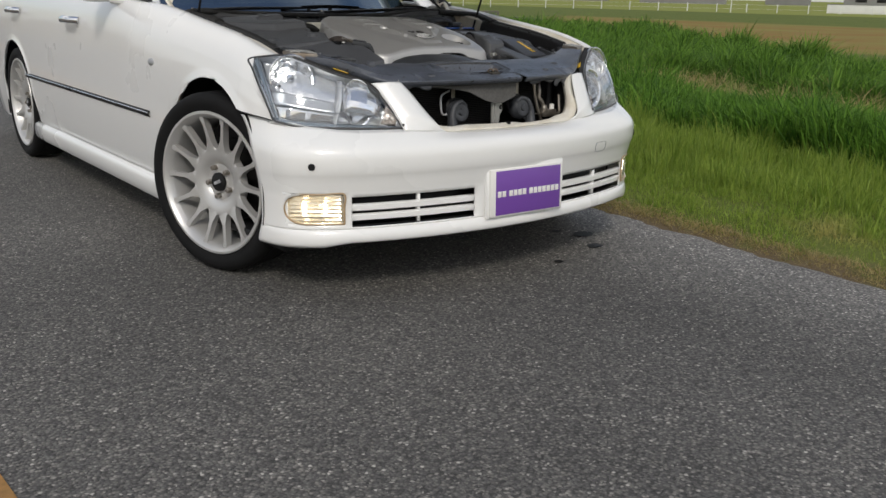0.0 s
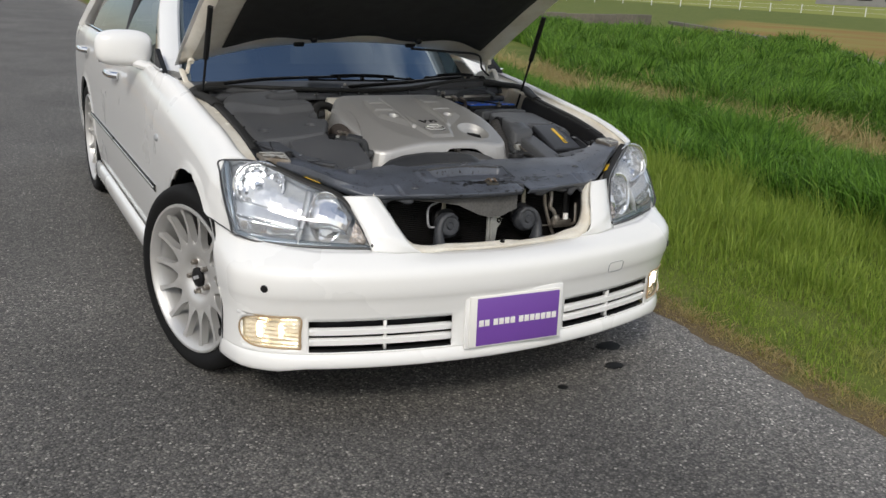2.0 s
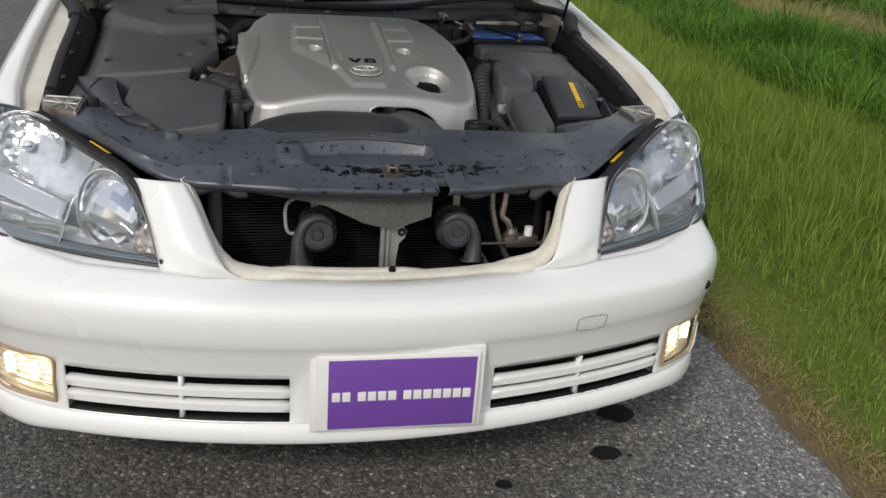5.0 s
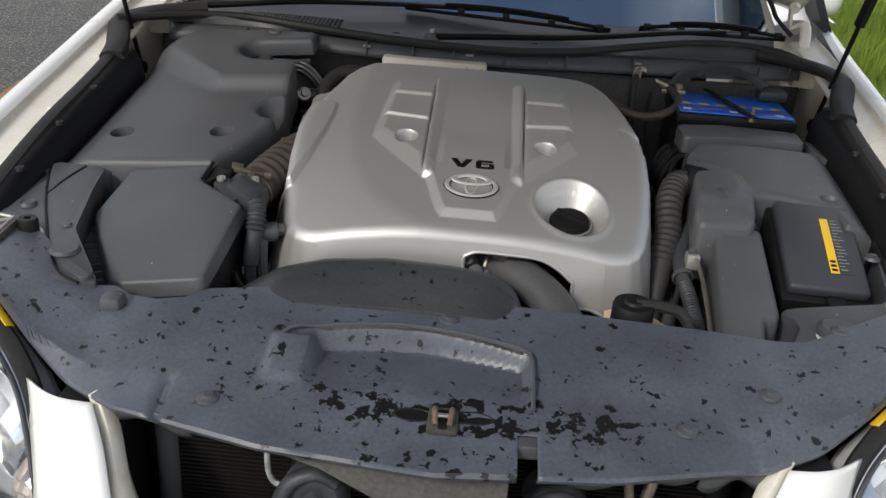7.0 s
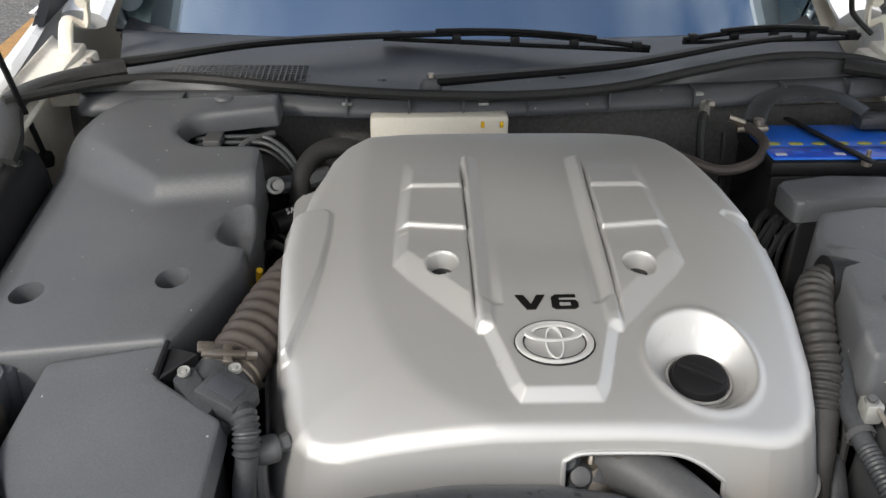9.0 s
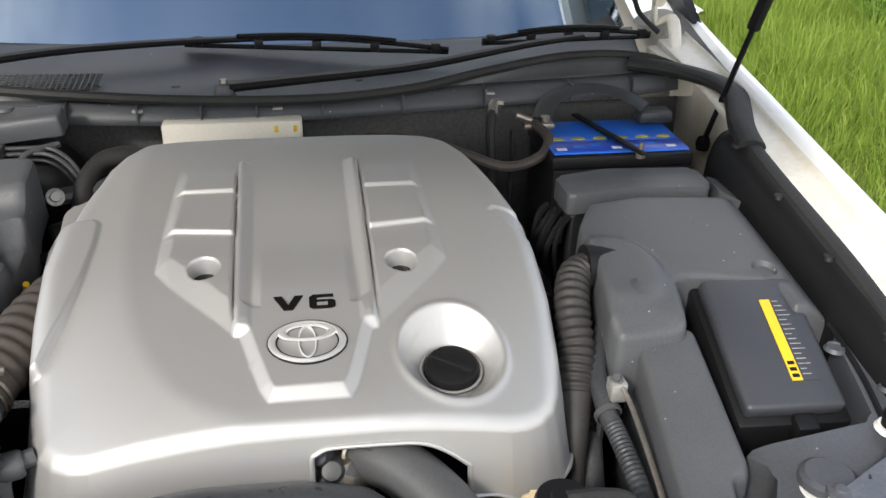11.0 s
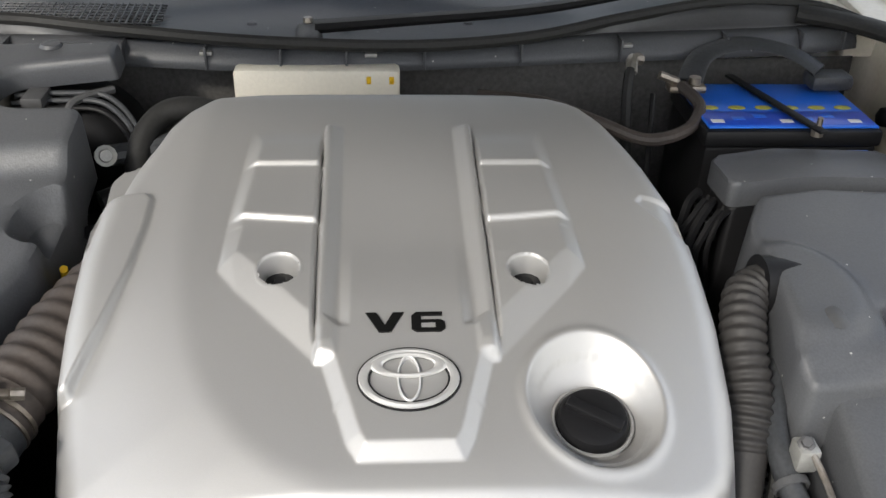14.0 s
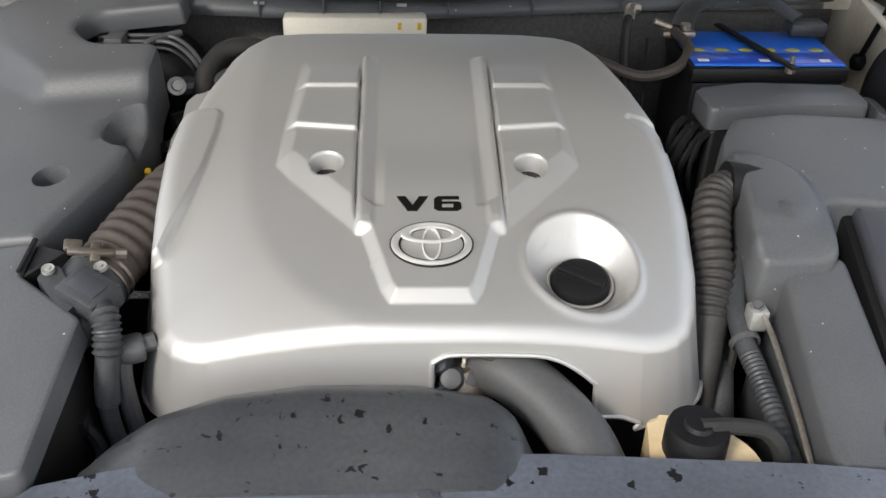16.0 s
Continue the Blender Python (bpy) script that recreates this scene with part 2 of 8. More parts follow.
def loft(rows):
    """A smooth surface through rows of points."""
    return lambda u, v: cr([cr(r, v) for r in rows], u)


def rounded(pts, r, n=4):
    """A closed outline with its corners rounded."""
    out, k = [], len(pts)
    for i in range(k):
        a, b, c = Vector(pts[i - 1][:2]), Vector(pts[i][:2]), Vector(pts[(i + 1) % k][:2])
        rr = pts[i][2] if len(pts[i]) > 2 else r
        d1, d2 = (a - b), (c - b)
        rr = min(rr, d1.length * 0.45, d2.length * 0.45)
        p, q = b + d1.normalized() * rr, b + d2.normalized() * rr
        for s in range(n + 1):
            f = s / n
            out.append(tuple(p * (1 - f) ** 2 + b * 2 * f * (1 - f) + q * f * f))
    return out


def prism(outline, top, bottom, bevel=0.006, segs=2, bm=None, inset=0.0):
    """A block on a plan outline; top and bottom are heights or functions of x and y. inset: how much wider it is at its foot."""
    bm = bm or bmesh.new()
    ft = top if callable(top) else (lambda x, y: top)
    fb = bottom if callable(bottom) else (lambda x, y: bottom)
    area = sum(a[0] * b[1] - b[0] * a[1] for a, b in zip(outline, outline[1:] + outline[:1]))
    pts = outline if area > 0 else outline[::-1]
    cx, cy = sum(p[0] for p in pts) / len(pts), sum(p[1] for p in pts) / len(pts)

    def off(x, y):
        d = Vector((x - cx, y - cy))
        return (x, y) if not inset else tuple(Vector((x, y)) + d.normalized() * inset)
    tv = [bm.verts.new((x, y, ft(x, y))) for x, y in pts]
    bv = [bm.verts.new((*off(x, y), fb(x, y))) for x, y in pts]
    cap = bm.faces.new(tv)
    bm.faces.new(bv[::-1])
    for i in range(len(pts)):
        j = (i + 1) % len(pts)
        bm.faces.new((bv[i], bv[j], tv[j], tv[i]))
    if bevel:
        bmesh.ops.bevel(bm, geom=list(cap.edges), offset=bevel, segments=segs, profile=0.5, affect="EDGES", clamp_overlap=True)
    return bm


def moulded(outline, top, depth, r=0.008, cell=0.011, extra=(), inset=0.004):
    """A moulded cover: plan outline filled with a fine surface top(x, y), rounded at its rim, with walls of the given depth."""
    area = sum(a[0] * b[1] - b[0] * a[1] for a, b in zip(outline, outline[1:] + outline[:1]))
    raw = list(outline) if area > 0 else list(outline)[::-1]
    pts = []
    for a, b in zip(raw, raw[1:] + raw[:1]):
        k = max(1, int(math.dist(a, b) / 0.010))
        pts += [(a[0] + (b[0] - a[0]) * i / k, a[1] + (b[1] - a[1]) * i / k) for i in range(k)]
    A = np.array(pts)
    B = np.roll(A, -1, axis=0)

    def reach(q):
        d = B - A
        t = np.clip(((q - A) * d).sum(1) / np.maximum(1e-12, (d * d).sum(1)), 0, 1)
        return float(np.sqrt((((A + d * t[:, None]) - q) ** 2).sum(1).min()))

    def within(q):
        c = (A[:, 1] > q[1]) != (B[:, 1] > q[1])
        xs_ = (B[:, 0] - A[:, 0]) * (q[1] - A[:, 1]) / np.where(B[:, 1] == A[:, 1], 1e-12, B[:, 1] - A[:, 1]) + A[:, 0]
        return int((c & (q[0] < xs_)).sum()) % 2 == 1
    inner = []
    nrm = [(B[i] - A[i - 1]) for i in range(len(A))]
    for f in (0.25, 0.6, 1.1):
        for i, p in enumerate(A):
            n = np.array((-nrm[i][1], nrm[i][0]))
            q = p + n / max(1e-9, np.linalg.norm(n)) * r * f
            if within(q) and reach(q) > r * f * 0.8:
                inner.append(tuple(q))
    x0, y0 = A.min(0)
    x1, y1 = A.max(0)
    for i, gx in enumerate(np.arange(x0, x1, cell)):
        for gy in np.arange(y0, y1, cell):
            q = np.array((gx, gy + (i % 2) * cell / 2))
            if within(q) and reach(q) > r * 1.5 and all(math.hypot(gx - e[0], q[1] - e[1]) > e[2] * 1.5 for e in extra):
                inner.append(tuple(q))
    for cx, cy, cr_ in extra:
        for f in (0.0, 0.4, 0.8, 0.9, 1.0, 1.1, 1.25):
            for k in range(28 if f else 1):
                q = np.array((cx + cr_ * f * math.cos(k * math.pi / 14), cy + cr_ * f * math.sin(k * math.pi / 14)))
                if within(q) and reach(q) > r:
                    inner.append(tuple(q))
    n = len(pts)
    co, _, tris = geometry.delaunay_2d_cdt([Vector(p) for p in pts + inner], [(i, (i + 1) % n) for i in range(n)], [], 1, 1e-5)[:3]
    bm = bmesh.new()
    vs = []
    for k, c in enumerate(co):
        d = 0.0 if k < n else reach(np.array((c.x, c.y)))
        drop = r - math.sqrt(max(0.0, r * r - (r - min(d, r)) ** 2))
        vs.append(bm.verts.new((c.x, c.y, top(c.x, c.y) - drop)))
    for t in tris:
        bm.faces.new([vs[i] for i in t])
    rim = [e for e in bm.edges if len(e.link_faces) == 1]
    for f in list(bm.faces):
        if f.normal.z < 0 or f.calc_area() == 0:
            f.normal_update()
    geom = bmesh.ops.extrude_edge_only(bm, edges=rim)["geom"]
    cx, cy = A.mean(0)
    for v in geom:
        if isinstance(v, bmesh.types.BMVert):
            d = Vector((v.co.x - cx, v.co.y - cy)).normalized() * inset
            v.co.x, v.co.y = v.co.x + d.x, v.co.y + d.y
            deep = depth(v.co.x, v.co.y) if callable(depth) else depth
            v.co.z = v.co.z - deep if deep < 0.3 else deep
    bmesh.ops.recalc_face_normals(bm, faces=bm.faces)
    return bm


def box(x0, y0, z0, x1, y1, z1, bevel=0.004, m=None, bm=None, segs=2):
    bm = bm or bmesh.new()
    r = bmesh.ops.create_cube(bm, size=1.0, matrix=Matrix.Translation(((x0 + x1) / 2, (y0 + y1) / 2, (z0 + z1) / 2)) @ Matrix.Diagonal((x1 - x0, y1 - y0, z1 - z0, 1)))
    vs = r["verts"]
    if bevel:
        es = list({e for v in vs for e in v.link_edges})
        rb = bmesh.ops.bevel(bm, geom=es, offset=bevel, segments=segs, profile=0.5, affect="EDGES", clamp_overlap=True)
        vs = list({v for v in vs if v.is_valid} | {v for v in rb["verts"] if v.is_valid})
    if m:
        bmesh.ops.transform(bm, matrix=m, verts=vs)
    return bm


def tube(path, r, sides=12, n=24, rf=None, bm=None, flat=1.0, caps=True):
    """A hose along a smooth path; rf(t) scales the radius, flat squeezes it."""
    bm = bm or bmesh.new()
    pts = [cr(path, k / n) for k in range(n + 1)]
    up, rings = Vector((0.01, 0.02, 1)), []
    for k, p in enumerate(pts):
        d = (pts[min(k + 1, n)] - pts[max(k - 1, 0)]).normalized()
        if abs(d.dot(up)) > 0.98:
            up = Vector((1, 0.02, 0))
        a = d.cross(up).normalized()
        b = a.cross(d).normalized()
        up = b
        q = r * (rf(k / n) if rf else 1)
        rings.append([bm.verts.new(p + a * (q * math.cos(2 * math.pi * i / sides)) + b * (q * flat * math.sin(2 * math.pi * i / sides))) for i in range(sides)])
    for a, b in zip(rings, rings[1:]):
        for i in range(sides):
            j = (i + 1) % sides
            bm.faces.new((a[i], b[i], b[j], a[j]))
    if caps:
        bm.faces.new(rings[0])
        bm.faces.new(rings[-1][::-1])
    return bm


def lathe(profile, m=None, n=24, bm=None, arc=2 * math.pi):
    """A turned shape: (radius, height) pairs round z, placed by m."""
    bm = bm or bmesh.new()
    m = m or Matrix()
    full = abs(arc - 2 * math.pi) < 1e-6
    k = n if full else n + 1
    rings = []
    for r, h in profile:
        if r < 1e-6:
            rings.append([bm.verts.new(m @ Vector((0, 0, h)))])
        else:
            rings.append([bm.verts.new(m @ Vector((r * math.cos(arc * i / n), r * math.sin(arc * i / n), h))) for i in range(k)])
    for a, b in zip(rings, rings[1:]):
        for i in range(n):
            j = (i + 1) % k if full else i + 1
            f = [a[i % len(a)], a[j % len(a)], b[j % len(b)], b[i % len(b)]]
            f = list(dict.fromkeys(f))
            if len(f) > 2:
                bm.faces.new(f)
    return bm


def torus(R, r, m=None, n=28, k=8, sx=1.0, bm=None):
    bm = bm or bmesh.new()
    m = m or Matrix()
    g = [[bm.verts.new(m @ Vector((sx * (R + r * math.cos(2 * math.pi * j / k)) * math.cos(2 * math.pi * i / n), (R + r * math.cos(2 * math.pi * j / k)) * math.sin(2 * math.pi * i / n), r * math.sin(2 * math.pi * j / k)))) for j in range(k)] for i in range(n)]
    for i in range(n):
        for j in range(k):
            bm.faces.new((g[i][j], g[(i + 1) % n][j], g[(i + 1) % n][(j + 1) % k], g[i][(j + 1) % k]))
    return bm


def facing(p, d, spin=0):
    """A pose at p whose z axis points along d."""
    return Matrix.Translation(p) @ Vector(d).to_track_quat("Z", "Y").to_matrix().to_4x4() @ pose(0, 0, 0, 0, 0, spin)

# ---- ground and road ----
def edge_x(y):
    """The road's grassy edge."""
    return 1.17 + 0.036 * y + 0.03 * noise.noise((y * 1.3, 3.1, 0)) + 0.045 * noise.noise((y * 5, 1.1, 0)) + 0.022 * noise.noise((y * 19, 7.1, 0))


def terrain(x, y):
    """Height of the land beside and beyond the road."""
    e = 1.17 + 0.036 * y
    d = x - e
    far = math.hypot(x, y)
    if d < 0:
        near = -0.05
    else:
        near = ip(d, [(0, -0.025), (0.10, 0.006), (0.4, 0.02), (2.0, 0.0), (2.6, 0.02), (3.2, 0.06), (3.8, -0.02), (4.3, -0.12), (4.8, -0.08), (6.0, 0.05), (10, 0.06), (60, 0.0)])
        near += 0.03 * noise.noise((x * 0.9, y * 0.9, 0)) * min(1, d)
    return near + ip(far, [(0, 0), (60, 0.0), (150, 0.15), (400, 1.0), (900, 3)])


def spread(a, b, n, p):
    return [a + (b - a) * (k / n) ** p for k in range(n + 1)]


xs = [-x for x in spread(0, 900, 22, 3)][::-1][:-1] + spread(0, 12, 90, 1) + spread(12, 900, 36, 2.2)[1:]
ys = [-y for y in spread(0, 900, 24, 3)][::-1][:-1] + spread(0, 12, 40, 1) + spread(12, 900, 34, 2.2)[1:]


def ground_mat():
    m = mat("grassy_soil", (0.115, 0.155, 0.030), 0.9, 0, 0.35, 0.8, 60, 0.4, tint=(0.17, 0.195, 0.05), spec=0.08)
    nt = m.node_tree
    b = nt.nodes["Principled BSDF"]
    link = b.inputs["Base Color"].links[0].from_socket
    geo = nt.nodes.new("ShaderNodeNewGeometry")
    warp = nt.nodes.new("ShaderNodeTexNoise")
    warp.inputs["Scale"].default_value, warp.inputs["Detail"].default_value = 0.12, 4
    nt.links.new(geo.outputs["Position"], warp.inputs["Vector"])
    add = nt.nodes.new("ShaderNodeVectorMath")
    add.operation = "MULTIPLY_ADD"
    add.inputs[1].default_value = (3, 2, 0)
    nt.links.new(warp.outputs["Color"], add.inputs[0])
    nt.links.new(geo.outputs["Position"], add.inputs[2])
    sep = nt.nodes.new("ShaderNodeSeparateXYZ")
    nt.links.new(add.outputs["Vector"], sep.inputs["Vector"])
    # the stubble field: a belt beside the meadow
    ramp = nt.nodes.new("ShaderNodeValToRGB")
    mr = nt.nodes.new("ShaderNodeMapRange")
    mr.inputs["From Min"].default_value, mr.inputs["From Max"].default_value = 0, 200
    cut = nt.nodes.new("ShaderNodeMath")
    cut.operation = "MULTIPLY"
    side = nt.nodes.new("ShaderNodeMapRange")
    side.inputs["From Min"].default_value, side.inputs["From Max"].default_value = -1.0, 1.5
    less = nt.nodes.new("ShaderNodeMath")
    less.operation = "SUBTRACT"
    nt.links.new(sep.outputs["X"], less.inputs[0])
    nt.links.new(sep.outputs["Y"], less.inputs[1])
    nt.links.new(less.outputs["Value"], side.inputs["Value"])
    nt.links.new(sep.outputs["X"], mr.inputs["Value"])
    nt.links.new(mr.outputs["Result"], ramp.inputs["Fac"])
    e = ramp.color_ramp.elements
    e[0].position, e[0].color = 0.084, (0, 0, 0, 1)
    e[1].position, e[1].color = 0.088, (1, 1, 1, 1)
    for p, c in ((0.19, 1), (0.205, 0)):
        k = e.new(p)
        k.color = (c, c, c, 1)
    straw = nt.nodes.new("ShaderNodeTexNoise")
    straw.inputs["Scale"].default_value, straw.inputs["Detail"].default_value = 0.25, 6
    nt.links.new(geo.outputs["Position"], straw.inputs["Vector"])
    sr = nt.nodes.new("ShaderNodeValToRGB")
    sr.color_ramp.elements[0].position, sr.color_ramp.elements[0].color = 0.35, (0.235, 0.145, 0.045, 1)
    sr.color_ramp.elements[1].position, sr.color_ramp.elements[1].color = 0.65, (0.23, 0.21, 0.06, 1)
    nt.links.new(straw.outputs["Fac"], sr.inputs["Fac"])
    mx = nt.nodes.new("ShaderNodeMix")
    mx.data_type = "RGBA"
    nt.links.new(ramp.outputs["Color"], cut.inputs[0])
    nt.links.new(side.outputs["Result"], cut.inputs[1])
    nt.links.new(cut.outputs["Value"], mx.inputs["Factor"])
    nt.links.new(link, mx.inputs["A"])
    nt.links.new(sr.outputs["Color"], mx.inputs["B"])
    # pale ripe fields farther off
    pale = nt.nodes.new("ShaderNodeMapRange")
    pale.inputs["From Min"].default_value, pale.inputs["From Max"].default_value = 72, 76
    nt.links.new(sep.outputs["X"], pale.inputs["Value"])
    mp = nt.nodes.new("ShaderNodeMix")
    mp.data_type = "RGBA"
    mp.inputs["B"].default_value = (0.23, 0.25, 0.06, 1)
    nt.links.new(pale.outputs["Result"], mp.inputs["Factor"])
    nt.links.new(mx.outputs["Result"], mp.inputs["A"])
    # bare brown soil along the road's edge
    rough = nt.nodes.new("ShaderNodeTexNoise")
    rough.inputs["Scale"].default_value, rough.inputs["Detail"].default_value = 5, 6
    nt.links.new(geo.outputs["Position"], rough.inputs["Vector"])
    dot = nt.nodes.new("ShaderNodeVectorMath")
    dot.operation = "DOT_PRODUCT"
    dot.inputs[1].default_value = (1, -0.036, 0)
    nt.links.new(geo.outputs["Position"], dot.inputs[0])
    wob = nt.nodes.new("ShaderNodeMath")
    wob.operation = "MULTIPLY_ADD"
    wob.inputs[1].default_value = 0.45
    nt.links.new(rough.outputs["Fac"], wob.inputs[0])
    nt.links.new(dot.outputs["Value"], wob.inputs[2])
    bare = nt.nodes.new("ShaderNodeMapRange")
    bare.inputs["From Min"].default_value, bare.inputs["From Max"].default_value = 1.43, 1.55
    bare.inputs["To Min"].default_value, bare.inputs["To Max"].default_value = 1.0, 0.0
    nt.links.new(wob.outputs["Value"], bare.inputs["Value"])
    ms = nt.nodes.new("ShaderNodeMix")
    ms.data_type = "RGBA"
    ms.inputs["B"].default_value = (0.150, 0.115, 0.070, 1)
    nt.links.new(bare.outputs["Result"], ms.inputs["Factor"])
    nt.links.new(mp.outputs["Result"], ms.inputs["A"])
    nt.links.new(ms.outputs["Result"], b.inputs["Base Color"])
    return m


ground = tagged(part("ground", sheet(lambda u, v: (u, v, terrain(u, v)), xs, ys), ground_mat(), None, smooth=80), "grassy soil and stubble fields reaching the horizon", "ground", kind="structure")


def asphalt_mat():
    m = mat("worn_asphalt", (0.190, 0.182, 0.170), 0.85, 0, 0.30, 0.9, 160, 0.0, tint=(0.132, 0.127, 0.119))
    nt = m.node_tree
    b = nt.nodes["Principled BSDF"]
    link = b.inputs["Base Color"].links[0].from_socket
    co = nt.nodes["Texture Coordinate"]
    v = nt.nodes.new("ShaderNodeTexVoronoi")
    v.inputs["Scale"].default_value = 130
    nt.links.new(co.outputs["Object"], v.inputs["Vector"])
    sep = nt.nodes.new("ShaderNodeSeparateColor")
    nt.links.new(v.outputs["Color"], sep.inputs["Color"])
    # scattered pale stones among the dark ones
    pick = nt.nodes.new("ShaderNodeValToRGB")
    e = pick.color_ramp.elements
    e[0].position, e[0].color = 0.0, (0.40, 0.40, 0.41, 1)
    e[1].position, e[1].color = 0.62, (1.0, 1.0, 1.0, 1)
    for p, c in ((0.87, 1.3), (0.94, 1.75), (0.985, 2.3), (0.995, 3.5)):
        k = e.new(p)
        k.color = (c, c * 0.98, c * 0.95, 1)
    nt.links.new(sep.outputs["Red"], pick.inputs["Fac"])
    shade = nt.nodes.new("ShaderNodeMapRange")
    shade.inputs["From Min"].default_value, shade.inputs["From Max"].default_value = 0.25, 0.75
    shade.inputs["To Min"].default_value, shade.inputs["To Max"].default_value = 1.0, 0.55
    nt.links.new(v.outputs["Distance"], shade.inputs["Value"])
    m1, m2 = nt.nodes.new("ShaderNodeMix"), nt.nodes.new("ShaderNodeMix")
    for k in (m1, m2):
        k.data_type, k.blend_type = "RGBA", "MULTIPLY"
        k.inputs["Factor"].default_value = 1
    nt.links.new(link, m1.inputs["A"])
    nt.links.new(pick.outputs["Color"], m1.inputs["B"])
    nt.links.new(m1.outputs["Result"], m2.inputs["A"])
    nt.links.new(shade.outputs["Result"], m2.inputs["B"])
    nt.links.new(m2.outputs["Result"], b.inputs["Base Color"])
    # pale grit gathers towards the verge
    geo = nt.nodes.new("ShaderNodeNewGeometry")
    warp = nt.nodes.new("ShaderNodeTexNoise")
    warp.inputs["Scale"].default_value, warp.inputs["Detail"].default_value = 1.6, 6
    nt.links.new(geo.outputs["Position"], warp.inputs["Vector"])
    dot = nt.nodes.new("ShaderNodeVectorMath")
    dot.operation = "DOT_PRODUCT"
    dot.inputs[1].default_value = (1, -0.036, 0)
    nt.links.new(geo.outputs["Position"], dot.inputs[0])
    sm = nt.nodes.new("ShaderNodeMath")
    sm.operation = "MULTIPLY_ADD"
    sm.inputs[1].default_value = 0.9
    nt.links.new(warp.outputs["Fac"], sm.inputs[0])
    nt.links.new(dot.outputs["Value"], sm.inputs[2])
    gr = nt.nodes.new("ShaderNodeMapRange")
    gr.inputs["From Min"].default_value, gr.inputs["From Max"].default_value = 0.75, 1.75
    gr.inputs["To Min"].default_value, gr.inputs["To Max"].default_value = 1.0, 2.1
    nt.links.new(sm.outputs["Value"], gr.inputs["Value"])
    m3 = nt.nodes.new("ShaderNodeMix")
    m3.data_type, m3.blend_type = "RGBA", "MULTIPLY"
    m3.inputs["Factor"].default_value = 1
    nt.links.new(m2.outputs["Result"], m3.inputs["A"])
    nt.links.new(gr.outputs["Result"], m3.inputs["B"])
    nt.links.new(m3.outputs["Result"], b.inputs["Base Color"])
    bp = nt.nodes.new("ShaderNodeBump")
    bp.inputs["Strength"].default_value, bp.inputs["Distance"].default_value = 0.7, 0.004
    bp.invert = True
    nt.links.new(v.outputs["Distance"], bp.inputs["Height"])
    nt.links.new(bp.outputs["Normal"], b.inputs["Normal"])
    return m


ASPHALT = asphalt_mat()
rys = [-y for y in spread(4, 300, 26, 2)][::-1][:-1] + steps(-4, 0, 100)[:-1] + steps(0, 8, 260) + spread(8, 300, 40, 1.6)[1:]
road = tagged(part("road", sheet(lambda u, v: (-7.0 + (edge_x(v) + 7.0) * u, v, -0.03 * max(0.0, (u - 0.985) / 0.015)), [0, 0.3, 0.6, 0.9, 0.985, 1.0], rys), ASPHALT, None, smooth=80), "grey worn asphalt road with pale aggregate", "road", kind="structure")
LINE = mat("worn_orange_road_paint", (0.42, 0.21, 0.05), 0.8, 0, 0.3, 14, 60, 0.3, tint=(0.30, 0.17, 0.06))
part("road_line", sheet(lambda u, v: (-1.87 - 0.05 * v - 0.16 * (1 - u) + 0.004 * noise.noise((v * 9, u * 5, 0)), v, 0.004), [0, 1], steps(-8, 40, 300)), LINE, road, "worn orange painted line")
STAIN = mat("oil_stain", (0.013, 0.013, 0.013), 0.6, 0, 0.3, 20, 120)
for sx, sy, sr in ((0.69, 0.36, 0.085), (0.60, 0.17, 0.065), (0.29, 0.105, 0.035), (-0.35, -0.25, 0.012), (0.63, 0.45, 0.04)):
    rng = random.Random(int(sx * 100))
    bm, laid = bmesh.new(), []
    for k in range(60):
        r = sr * rng.choice((0.10, 0.16, 0.30, 0.55)) if k else sr * 0.6
        g, q = rng.uniform(0, 6.28), sr * rng.uniform(0, 1)
        cx, cy = sx + q * math.cos(g), sy + 0.62 * q * math.sin(g)
        if all(math.hypot(cx - a, cy - b) > 1.25 * (r + c) for a, b, c in laid):
            laid.append((cx, cy, r))
            bm.faces.new([bm.verts.new((cx + r * (1 + 0.3 * noise.noise((math.cos(a) * 2 + cx * 90, math.sin(a) * 2, cy * 50))) * math.cos(a), cy + 0.8 * r * (1 + 0.3 * noise.noise((math.cos(a) * 2, math.sin(a) * 2, cx * 70))) * math.sin(a), 0.004)) for a in steps(0, 2 * math.pi, 14)[:-1]])
    part("oil_stain", bm, STAIN, road, "dark oil drip stain")

# ---- car: body ----
car = thing("car", "pearl white four-door sedan with its hood raised, front grille removed", "car", 0, 1.8, 0)
car.location = (0, 0, 0)
car.rotation_euler = (radians(-1.7), 0, 0)
LIFT = 0.0297
ARCHES = ((0.752, 0.378), (3.605, 0.372))


def top_z(y):
    return sum(top_line(y + d) for d in ((-0.09, -0.045, 0, 0.045, 0.09) if y > 0.85 else (0,))) / (5 if y > 0.85 else 1)


def top_line(y):
    return ip(y, [(0.30, 0.79), (0.40, 0.818), (0.585, 0.872), (0.68, 0.893), (1.03, 0.948), (1.25, 0.985), (1.5, 1.008), (2.4, 1.055), (3.6, 1.105), (4.7, 1.12)])


def half_w(y):
    return ip(y, [(0.3, 0.820), (0.36, 0.830), (0.42, 0.845), (0.5, 0.858), (0.8, 0.863), (3.6, 0.864), (4.2, 0.85), (4.5, 0.81), (4.72, 0.70)])


TOPS = ((-0.110, -0.008), (-0.098, 0.001), (-0.080, -0.003), (-0.056, -0.023), (-0.034, -0.056), (-0.018, -0.095))


